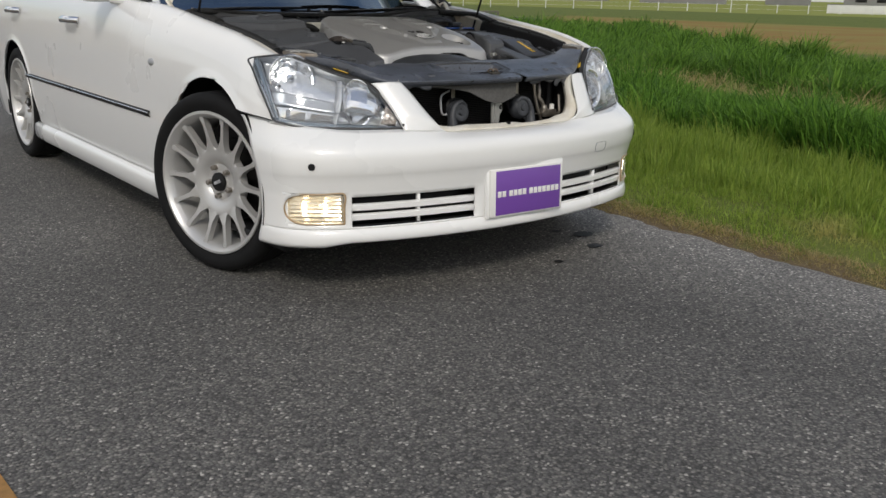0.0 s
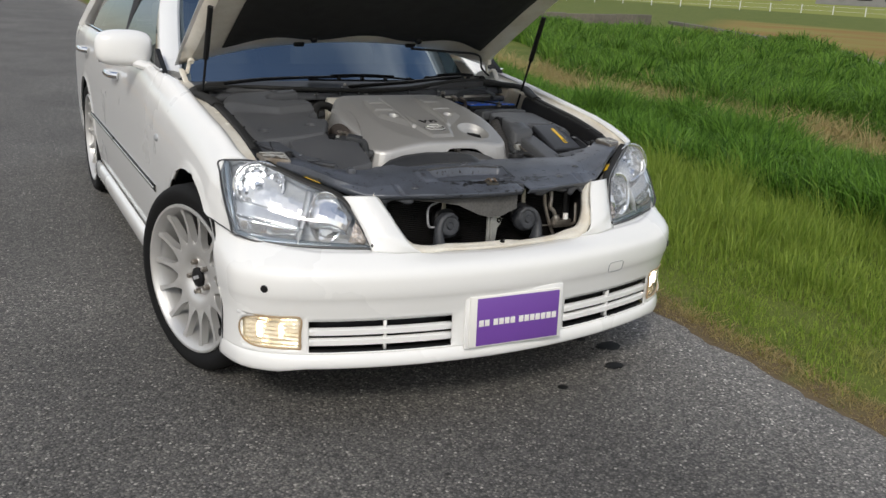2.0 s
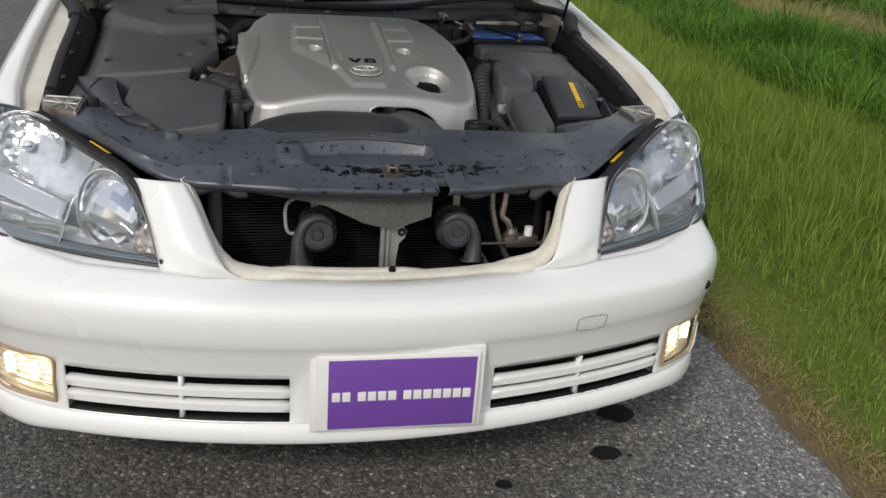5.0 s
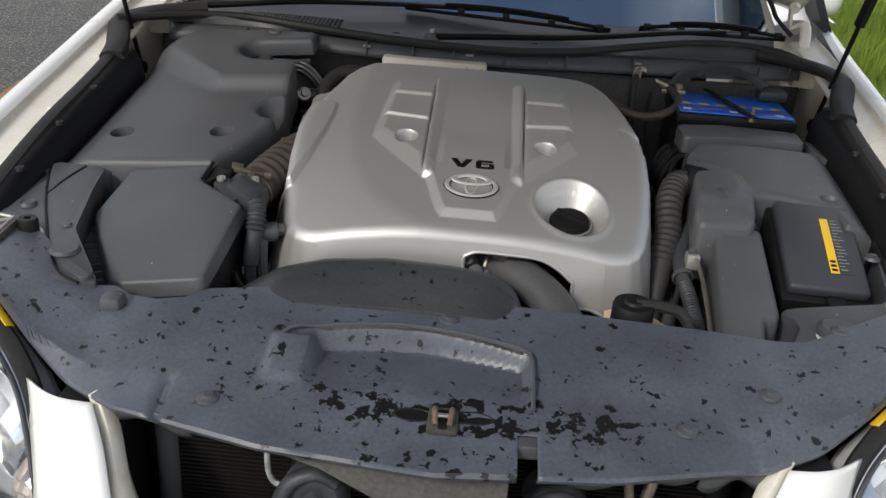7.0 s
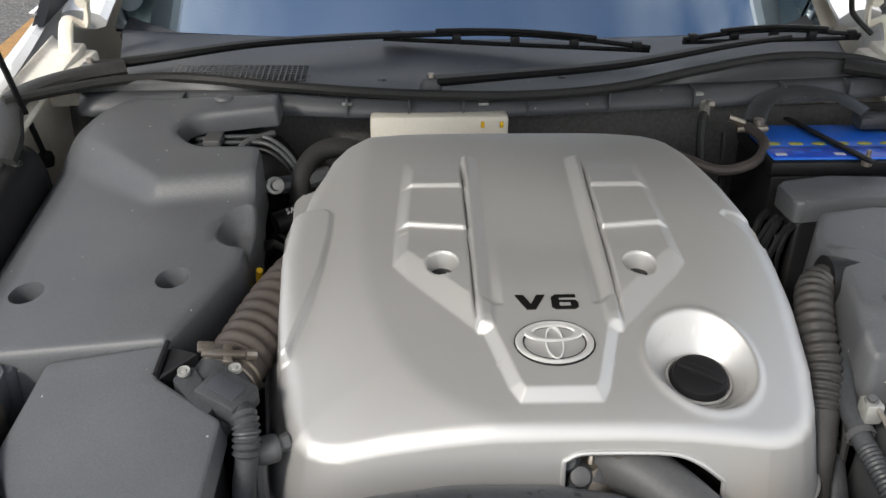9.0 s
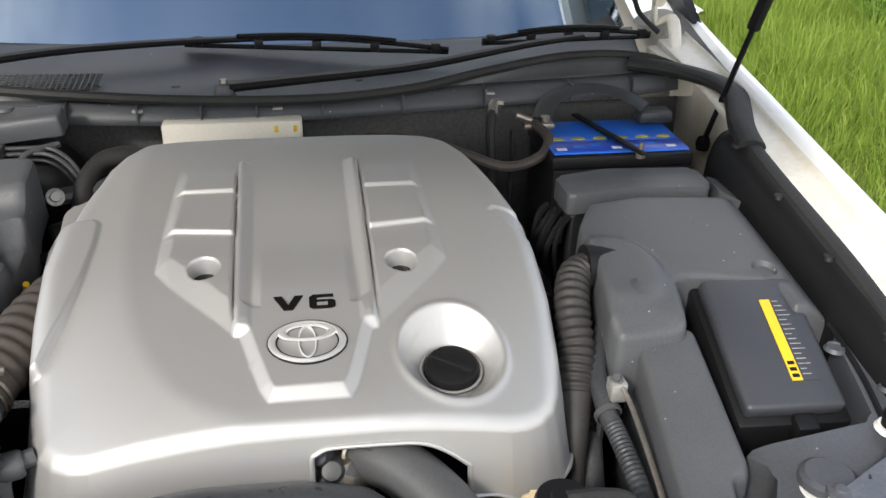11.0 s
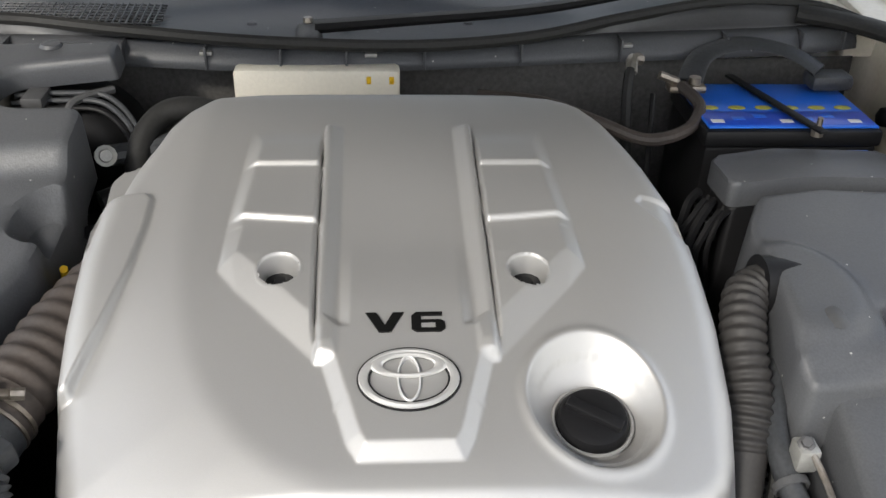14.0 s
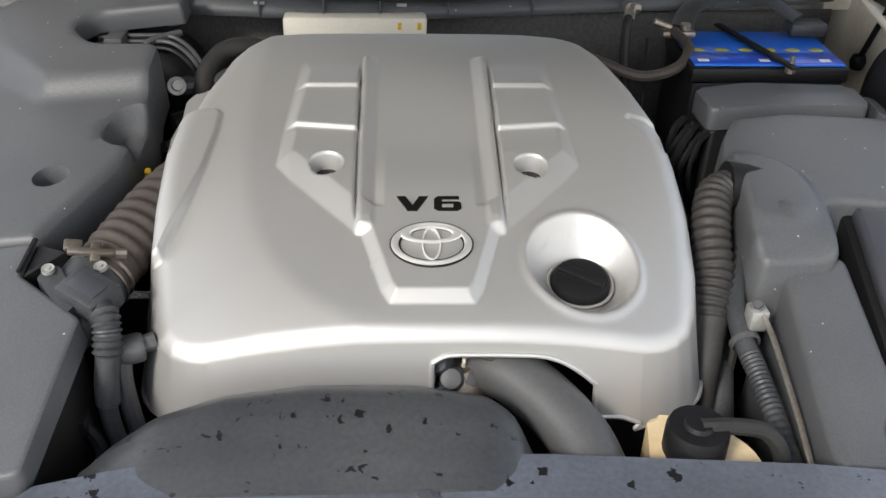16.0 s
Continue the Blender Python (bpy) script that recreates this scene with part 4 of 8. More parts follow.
for sx in (-1, 1):
    lamp = thing("headlamp", "", "")
    lamp.parent = car
    lamp["label"] = "clear-lens headlamp with chrome reflectors, switched on" if sx < 0 else "clear-lens headlamp with chrome reflectors"
    low = [(sx * x, y, z) for x, y, z in ((0.450, 0.112, 0.586), (0.56, 0.155, 0.588), (0.68, 0.215, 0.593), (0.770, 0.268, 0.601), (0.818, 0.318, 0.618))]
    high = [(sx * x, y, z) for x, y, z in ((0.452, 0.116, 0.592), (0.505, 0.205, 0.712), (0.605, 0.300, 0.762), (0.728, 0.392, 0.819), (0.812, 0.492, 0.806))]
    mids = [tuple((Vector(a) * 0.5 + Vector(b) * 0.5) + Vector((sx * 0.010 * k / 4, -0.026 * math.sin(math.pi * (0.1 + 0.8 * k / 4)), 0.010))) for k, (a, b) in enumerate(zip(low, high))]
    face = loft([low, mids, high])
    part("lens", sheet(lambda u, v: face(u, v), steps(0, 1, 16), steps(0, 1, 28), flip=sx > 0), LENS, lamp).visible_shadow = False
    rim = [face(0, v) for v in steps(0, 1, 8)] + [face(u, 1) for u in steps(0, 1, 5)[1:]] + [face(1, 1 - v) for v in steps(0, 1, 8)[1:]] + [face(1 - u, 0) for u in steps(0, 1, 4)[1:]]
    part("lens_seal", tube(rim, 0.0034, 8, 160), LAMPRIM, lamp, "dark grey rim seal")
    back = lambda u, v: face(u, v) + Vector((-sx * 0.030, 0.062, -0.008)) * min(1, 7 * u, 7 * (1 - u), 7 * v, 6 * (1 - v)) + Vector((0, 0.003, -0.001))
    facet = random.Random(31)
    bm = sheet(back, steps(0, 1, 18), steps(0, 1, 30), flip=sx > 0)
    for v in bm.verts:
        v.co.y += facet.uniform(-0.0022, 0.0022)
    part("housing", bm, LAMPGREY, lamp, "faceted silver lamp housing", smooth=4, thick=0.002)
    part("shelf", sheet(lambda u, v: face(0.27 + 0.15 * u, 0.46 + 0.44 * v) + Vector((-sx * 0.004, 0.040 - 0.022 * (1 - u) + 0.006 * math.sin(math.pi * v), 0)), steps(0, 1, 6), steps(0, 1, 14), flip=sx < 0), SHELF, lamp, "smooth pale silver shelf", thick=0.002)
    part("lower_trim", sheet(lambda u, v: face(0.015 + 0.060 * u, 0.02 + 0.95 * v) + Vector((-sx * 0.002, 0.006 + 0.018 * u, 0.001)), steps(0, 1, 3), steps(0, 1, 26), flip=sx < 0), TRIMBLUE, lamp, "blue-grey lower trim", thick=0.002)
    part("outer_trim", sheet(lambda u, v: face(0.04 + 0.92 * u, 0.905 + 0.075 * v) + Vector((-sx * 0.004, 0.016 - 0.012 * v, 0)), steps(0, 1, 18), steps(0, 1, 3), flip=sx < 0), TRIMBLUE, lamp, "blue-grey outer trim", thick=0.002)
    # outer trim steps between lens edge and bowl
    for vv, off in ((0.955, 0.006), (0.90, 0.016)):
        part("trim_step", tube([face(u, vv) + Vector((-sx * off * 0.5, off, 0)) for u in steps(0.06, 0.94, 6)], 0.0045, 8, 30, flat=0.6), CHROME, lamp)
    # main beam bowl outboard, dipped bowl inboard
    for cu, cv, r, dep, tall in ((0.655, 0.70, 0.080, 0.050, 0.92), (0.47, 0.315, 0.056, 0.040, 1.50)):
        c = face(cu, cv) + Vector((-sx * 0.006, 0.046, 0))
        m = facing(c, (sx * 0.12, -1, 0.14))
        bm = bmesh.new()
        n = 22
        rng = random.Random(5 + int(100 * r))
        prof = [(r * q, -dep * h) for q, h in ((0.14, 1.0), (0.26, 0.96), (0.38, 0.90), (0.50, 0.80), (0.62, 0.67), (0.74, 0.50), (0.86, 0.28), (0.97, -0.08))]
        rings = [[bm.verts.new(m @ Vector((q * math.cos(2 * math.pi * i / n), q * tall * math.sin(2 * math.pi * i / n), h + rng.uniform(-0.006, 0.006)))) for i in range(n)] for q, h in prof]
        for a, b in zip(rings, rings[1:]):
            for i in range(n):
                bm.faces.new((a[i], a[(i + 1) % n], b[(i + 1) % n], b[i]))
        part("reflector_bowl", bm, REFLECT, lamp, "faceted chrome reflector bowl", smooth=6, thick=0.002)
        if cv > 0.5:
            part("bowl_rim", torus(r * 0.99, 0.0018, m @ Matrix.Translation((0, 0, 0.004)) @ Matrix.Diagonal((1, tall, 1, 1)), 40, 8), CHROME, lamp)
        part("bulb_shield", lathe([(0.0, -dep * 0.15), (r * 0.13, -dep * 0.2), (r * 0.17, -dep * 0.42), (r * 0.15, -dep)], m, 16), CHROME, lamp)
        if sx < 0 and cv > 0.5:
            part("bulb", lathe([(r * 0.15, -dep * 0.82), (r * 0.22, -dep * 0.78), (r * 0.23, -dep * 0.66), (r * 0.15, -dep * 0.70)], m, 18), GLOW_WHITE, lamp, "glowing bulb ring")

    def ribbed(nm, u0, u1, v0, v1, deep, material, label, nu=6, nv=20):
        bm = sheet(lambda u, v: face(u0 + (u1 - u0) * u, v0 + (v1 - v0) * v) + Vector((-sx * 0.004, deep - 0.012 * u, 0)), steps(0, 1, nu), steps(0, 1, nv), flip=sx < 0)
        for i, v in enumerate(bm.verts):
            v.co.y += 0.007 * ((i * 7919) % 5) / 4
        part(nm, bm, material, lamp, label, smooth=6, thick=0.002)
    ribbed("inner_reflector", 0.30, 0.92, 0.17, 0.41, 0.036, REFLECT, "faceted chrome inner reflector", 6, 5)
    ribbed("lower_reflector", 0.08, 0.26, 0.45, 0.87, 0.034, REFLECT, "ribbed chrome lower reflector", 5, 14)
    part("divider", sheet(lambda u, v: face(0.285, 0.43 + 0.46 * v) + Vector((0, 0.008 + 0.045 * u, 0)), [0, 1], steps(0, 1, 10)), CHROME, lamp, thick=0.003)
    part("divider", sheet(lambda u, v: face(0.05 + 0.80 * v, 0.43) + Vector((0, 0.012 + 0.04 * u, 0)), [0, 1], steps(0, 1, 10)), LAMPGREY, lamp, thick=0.004)
    ribbed("indicator_reflector", 0.14, 0.86, 0.05, 0.155, 0.026, TIPREF, "faintly orange indicator reflector", 8, 6)
    # painted ledge that carries the bumper's upper edge to the lens
    def ledge(u, v):
        p = face(0, v)
        return bumper_point(u_at(p.x, rim_z(p.x)), rim_z(p.x) - 0.003).lerp(p + Vector((0, 0.004, -0.004)), u) + Vector((0, 0, 0.002 * math.sin(math.pi * u)))
    part("bumper_ledge", sheet(ledge, steps(0, 1, 4), steps(0, 1, 24), flip=sx > 0), PAINT, bumper, thick=0.003, smooth=60)
    # painted fender return that meets the lens
    def fender_return(a, b):
        w = 1.0 - 0.75 * min(a, 1.0) - 0.25 * max(0.0, a - 1.0)
        p = face(min(a, 1.0), 1.0) if a <= 1 else face(1.0, 1.0 - 0.30 * (a - 1))
        q = side_point(fender_front(w), w, sx)
        return p.lerp(q, b) + Vector((-sx * 0.002, 0.004, -0.002)) * math.sin(math.pi * (0.15 + 0.7 * b))
    part("fender_return", sheet(fender_return, steps(0, 2, 40), steps(0, 1, 4), flip=sx < 0), PAINT, car, thick=0.002, smooth=60)
    # rubber seal and bracket along the lamp's top
    seal = [face(1, v) + Vector((-sx * 0.012, 0.012, 0.004)) for v in steps(0.12, 0.70, 5)]
    part("lamp_top_seal", tube(seal, 0.012, 8, 24, flat=0.5), RUBBER, car, "black rubber hood seal along the headlamp")
    ta, tb = (face(1, v) for v in ((0.43, 0.51) if sx < 0 else (0.37, 0.45)))
    along = (tb - ta).normalized()
    up = Vector((-sx * 0.45, 0.25, 1))
    out = (up - along * along.dot(up)).normalized()
    side = out.cross(along)
    tm = Matrix.Translation((ta + tb) / 2 + Vector((-sx * 0.022, 0.014, 0.009))) @ Matrix((along, side, out)).transposed().to_4x4()
    part("yellow_tag", box(-0.026, -0.006, 0, 0.026, 0.006, 0.002, 0.0005, tm), YELLOW, car, "small yellow caution tag")
    bm = prism(rounded([(sx * 0.612, 0.452), (sx * 0.700, 0.470), (sx * 0.690, 0.405), (sx * 0.618, 0.362)], 0.008), lambda x, y: 0.836 + 0.1 * (y - 0.5), 0.80, 0.004)
    part("lamp_bracket", bm, STEEL, car, "cast grey headlamp bracket")
    for ax, ay, bx, by in ((0.622, 0.444, 0.672, 0.40), (0.622, 0.38, 0.672, 0.45), (0.622, 0.412, 0.690, 0.43), (0.645, 0.452, 0.640, 0.385), (0.62, 0.45, 0.69, 0.462), (0.618, 0.45, 0.623, 0.37)):
        part("bracket_rib", tube([(sx * ax, ay, 0.837 + 0.1 * (ay - 0.5)), (sx * bx, by, 0.837 + 0.1 * (by - 0.5))], 0.0026, 6, 3), ALLOYCAST, car)

# ---- hood, raised on two gas struts ----
HINGE = Vector((0, 1.42, 1.028))
RAISED = Vector((0, 1.395, 1.145))
OPEN = radians(34)


def hood_up(p):
    """Turns a point of the closed hood up about its rear hinge."""
    y, z = p[1] - HINGE.y, p[2] - HINGE.z
    c, s = math.cos(OPEN), math.sin(OPEN)
    return Vector((p[0], RAISED.y + y * c + z * s, RAISED.z - y * s + z * c))


def hood_half(y):
    return ip(y, [(0.12, 0.40), (0.20, 0.48), (0.30, 0.60), (0.40, 0.69), (0.50, 0.722), (1.0, 0.732), (1.6, 0.735)])


def hood_z(x, y):
    return ip(y, [(0.10, 0.745), (0.2, 0.790), (0.4, 0.848), (0.7, 0.915), (1.0, 0.962), (1.45, 1.015)]) - 0.05 * x * x + 0.012


def hood_y(u, x):
    """From the front edge to the curved rear edge."""
    a = 0.115 + 0.10 * x * x
    b = 1.42 + 0.15 * (x / 0.7) ** 2
    return a + (b - a) * u


def hood_pt(u, v, drop=0.0):
    y = hood_y(u, 0)
    x = v * hood_half(y)
    y = hood_y(u, x)
    return hood_up((x, y, hood_z(x, y) - drop))


hood = part("hood", sheet(hood_pt, steps(0, 1, 40), steps(-1, 1, 40), flip=True), PAINT, car, "pearl white hood raised on gas struts", thick=0.003)


def inner_drop(u, v):
    """Pressed ribs of the inner frame: deep at the rim, with a wavy rear beam."""
    rim = min(1 - abs(v), u, 1 - u)
    return 0.012 + 0.028 * min(1, rim / 0.05) - 0.010 * math.exp(-((u - 0.93 + 0.03 * math.cos(v * 5)) / 0.03) ** 2)


part("inner_frame", sheet(lambda u, v: hood_pt(0.01 + 0.98 * u, 0.985 * v, inner_drop(u, v)), steps(0, 1, 40), steps(-1, 1, 40)), INNER, hood, "cream-white pressed inner hood frame", thick=0.002)


def pad_edge(v):
    return 0.905 - 0.018 * math.cos(v * 9) - 0.03 * abs(v)


part("insulation_pad", sheet(lambda u, v: hood_pt(0.10 + (pad_edge(v) - 0.10) * u, 0.80 * v, 0.046 + 0.010 * min(1, 12 * u, 12 * (1 - u), 9 * (1 - abs(v)))), steps(0, 1, 24), steps(-1, 1, 30)), FELT, hood, "black felt insulation pad", thick=0.004)
for hu, hv in ((0.885, -0.32), (0.885, 0.32), (0.45, -0.5), (0.45, 0.5)):
    p = hood_pt(hu, hv, 0.058)
    part("pad_clip", lathe([(0.0, 0.012), (0.012, 0.010), (0.016, 0.0)], facing(p, hood_up((0, 1.4, 0.0)) - hood_up((0, 1.4, 1.0))), 12), BLACK, hood)
for hv in (-0.36, 0.33):
    part("washer_nozzle", box(-0.022, -0.012, -0.012, 0.022, 0.012, 0.010, 0.005, facing(hood_pt(0.955, hv, 0.03), hood_up((0, 1.4, 0.0)) - hood_up((0, 1.4, 1.0)))), BLACK, hood, "black washer nozzle")
part("washer_hose", tube([hood_pt(0.955, 0.33, 0.05), hood_pt(0.93, 0.6, 0.055), hood_pt(0.91, 0.80, 0.055), hood_pt(0.97, 0.90, 0.06), (0.70, 1.42, 0.99)], 0.005, 8, 30), RUBBER, hood, "thin black washer hose")
for sx in (-1, 1):
    # hinge arms
    a, b = Vector((sx * 0.715, 1.36, 0.955)), hood_pt(0.955, sx * 0.94, 0.03)
    part("hood_hinge", tube([a, a + Vector((sx * 0.01, 0.06, 0.06)), (a + b) / 2 + Vector((0, 0.05, 0)), b], 0.012, 8, 16, flat=0.5), INNER, car, "cream-white hood hinge arm")
    part("hinge_bolt", lathe([(0, 0.01), (0.010, 0.010), (0.014, 0.0)], facing(b - Vector((0, 0.02, 0)), (0, -1, -0.4)), 8), INNER, car)
    part("hinge_mount", box(sx * 0.715 - 0.03, 1.30, 0.90, sx * 0.715 + 0.03, 1.44, 0.962, 0.008), INNER, car, "rust-marked hinge mount")
    # gas struts
    foot = Vector((sx * 0.710, 1.187, 0.855))
    head = hood_pt(0.605, sx * 0.965, 0.045)
    way = head - foot
    part("strut_rod", tube([foot, foot + way * 0.62], 0.0048, 8, 4), BLACK, car, "thin black gas strut rod")
    part("strut_cylinder", tube([foot + way * 0.56, foot + way * 0.59, foot + way], 0.0105, 10, 10), BLACK, car, "black gas strut cylinder")
    part("strut_ball", lathe([(0, 0.014), (0.010, 0.010), (0.013, 0), (0.010, -0.012), (0, -0.014)], Matrix.Translation(foot), 12), BLACK, car)

# ---- cabin: windshield, pillars, roof, windows ----
def shield(u, v):
    """Windshield glass: u across, v from its foot to the roof."""
    x = (2 * u - 1) * (0.735 - 0.155 * v)
    y = 1.475 + 0.80 * v + 0.20 * (1 - 0.4 * v) * (x / 0.7) ** 2
    z = 0.968 + 0.50 * v - 0.03 * (x / 0.7) ** 2 + 0.06 * math.sin(math.pi * v) * 0.5
    return Vector((x, y, z))


ws = part("windshield", sheet(shield, steps(0, 1, 30), steps(0, 1, 16)), SHIELD, car, "blue-tinged windshield reflecting the sky")
ws.visible_shadow = False
band = part("shade_band", sheet(lambda u, v: shield(u, v) + Vector((0, 0.006, -0.008)), steps(0.0, 1.0, 30), [0.0, 0.03, 0.06, 0.085]), BLACK, ws, "black frit band")


def roof(u, v):
    x = (2 * u - 1) * 0.575
    return Vector((x, 2.27 + 1.35 * v + 0.06 * (x / 0.575) ** 2 * (1 - v), 1.485 + 0.03 * v + 0.045 * math.sin(math.pi * min(1, v + 0.12)) - 0.05 * (x / 0.575) ** 2))


part("roof", sheet(roof, steps(0, 1, 16), steps(0, 1, 14)), PAINT, car, thick=0.01)
part("rear_window", sheet(lambda u, v: ((2 * u - 1) * (0.56 + 0.10 * v), 3.66 + 0.60 * v, 1.51 - 0.39 * v - 0.03 * (2 * u - 1) ** 2), steps(0, 1, 8), steps(0, 1, 4)), PANE, car, thick=0.004)
part("trunk_lid", sheet(lambda u, v: ((2 * u - 1) * (0.72 - 0.05 * v), 4.24 + 0.50 * v, 1.125 - 0.02 * v * v - 0.03 * (2 * u - 1) ** 2), steps(0, 1, 8), steps(0, 1, 4)), PAINT, car, thick=0.01)
part("rear_bumper", sheet(lambda u, v: ((2 * u - 1) * 0.74, 4.76 - 0.05 * (2 * u - 1) ** 4 - 0.03 * abs(v - 0.4), 0.36 + 0.76 * v), steps(0, 1, 16), steps(0, 1, 8)), PAINT, car, thick=0.01)
for sx in (-1, 1):
    def pil(a, b, w, nm, m=PAINT, t=0.02):
        a, b = Vector(a), Vector(b)
        mid = (a + b) / 2 + Vector((sx * 0.012, 0, 0.015))
        return part(nm, tube([a, mid, b], w, 10, 10, flat=0.55), m, car)
    pil((sx * 0.745, 1.56, 0.985), (sx * 0.572, 2.30, 1.455), 0.047, "a_pillar")
    pil((sx * 0.78, 2.46, 1.05), (sx * 0.615, 2.50, 1.46), 0.035, "b_pillar", CABIN)
    pil((sx * 0.77, 3.98, 1.11), (sx * 0.575, 3.45, 1.49), 0.075, "c_pillar")
    part("roof_rail", tube([(sx * 0.572, 2.28, 1.46), (sx * 0.60, 2.8, 1.505), (sx * 0.575, 3.5, 1.495)], 0.028, 8, 16, flat=0.7), PAINT, car)
    for nm, y0, y1, t0, t1 in (("front_window", 1.60, 2.44, 2.20, 2.49), ("rear_door_window", 2.48, 3.62, 2.52, 3.40)):
        part(nm, sheet(lambda u, v: (sx * (0.795 - 0.19 * v + 0.02 * math.sin(math.pi * v)), (y0 + (y1 - y0) * u) * (1 - v) + (t0 + (t1 - t0) * u) * v, (top_z(y0 + (y1 - y0) * u) + 0.005) * (1 - v) + (1.40 + LIFT * y0) * v), steps(0, 1, 8), steps(0, 1, 8), flip=sx < 0), PANE, car, "tinted side window").visible_shadow = False
    part("belt_trim", tube([(sx * 0.800, y, top_z(y) + 0.012) for y in (1.46, 1.8, 2.4, 3.0, 3.75)], 0.008, 6, 24, flat=0.6), CHROME, car, "chrome beltline trim")
    part("sail_trim", prism([(1.44, 1.0), (1.62, 1.02), (1.60, 1.09)], 0.0, 0.02, 0.0), BLACK, car).matrix_basis = Matrix(((0, 0, sx, sx * 0.775), (1, 0, 0, 0), (0, 1, 0, 0), (0, 0, 0, 1)))
    # door mirror
    mir = thing("door_mirror", "", "")
    mir.parent = car
    mir["label"] = "pearl white door mirror" if sx < 0 else "pearl white door mirror folded in"
    c = Vector((-0.893, 1.77, 1.083)) if sx < 0 else Vector((0.880, 1.86, 1.045))
    ext = (0.118, 0.062) if sx < 0 else (0.060, 0.112)
    bm = bmesh.new()
    bmesh.ops.create_icosphere(bm, subdivisions=4, radius=1.0)
    for v in bm.verts:
        q = v.co
        e = lambda a, k: math.copysign(abs(a) ** k, a)
        q.x, q.y, q.z = e(q.x, 0.7) * ext[0], e(q.y, 0.8) * ext[1], e(q.z, 0.62) * 0.076
        if sx < 0:
            q.y = min(q.y, 0.03)
        else:
            q.x = max(q.x, -0.03)
        v.co = c + q
    part("mirror_shell", bm, PAINT, mir, smooth=40)
    gb = (c.x - 0.10, c.y + 0.031, c.x + 0.10, c.y + 0.034) if sx < 0 else (c.x - 0.034, c.y - 0.095, c.x - 0.031, c.y + 0.095)
    part("mirror_glass", box(gb[0], gb[1], c.z - 0.062, gb[2], gb[3], c.z + 0.062, 0.001), CHROME, mir, "mirror glass")
    part("mirror_foot", tube([(sx * 0.765, 1.62, 1.008), (sx * 0.80, 1.67, 1.008), (sx * 0.845, 1.74, 1.02)], 0.026, 10, 10, flat=0.8), PAINT, mir)
# cabin inside
part("dashboard", sheet(loft([[(-0.70, 1.62, 0.93), (0, 1.50, 0.945), (0.70, 1.62, 0.93)], [(-0.70, 1.9, 0.985), (0, 1.85, 0.99), (0.70, 1.9, 0.985)], [(-0.70, 2.08, 0.95), (0, 2.05, 0.95), (0.70, 2.08, 0.95)], [(-0.70, 2.10, 0.60), (0, 2.08, 0.60), (0.70, 2.10, 0.60)]]), steps(0, 1, 14), steps(0, 1, 12)), CABIN, car, "dark blue-grey dashboard", thick=0.01)
part("cabin_floor", box(-0.75, 1.6, 0.27, 0.75, 4.2, 0.36, 0.01), CABIN, car)
for sx in (-1, 1):
    for sy in (2.55, 3.35):
        st = thing("seat", "", "")
        st.parent = car
        part("seat_back", box(sx * 0.36 - 0.24, sy, 0.45, sx * 0.36 + 0.24, sy + 0.14, 1.08, 0.05, segs=3), SEATC, st)
        part("seat_cushion", box(sx * 0.36 - 0.24, sy - 0.48, 0.36, sx * 0.36 + 0.24, sy + 0.05, 0.52, 0.05, segs=3), SEATC, st)
        part("headrest", box(sx * 0.36 - 0.12, sy + 0.02, 1.10, sx * 0.36 + 0.12, sy + 0.12, 1.27, 0.04, segs=3), SEATC, st)
part("steering_wheel", torus(0.18, 0.014, facing((-0.36, 2.18, 0.98), (0, 1, 0.45)), 32, 8), CABIN, car)
part("rear_view_mirror", box(-0.12, 2.16, 1.26, 0.12, 2.19, 1.33, 0.012), CABIN, car)

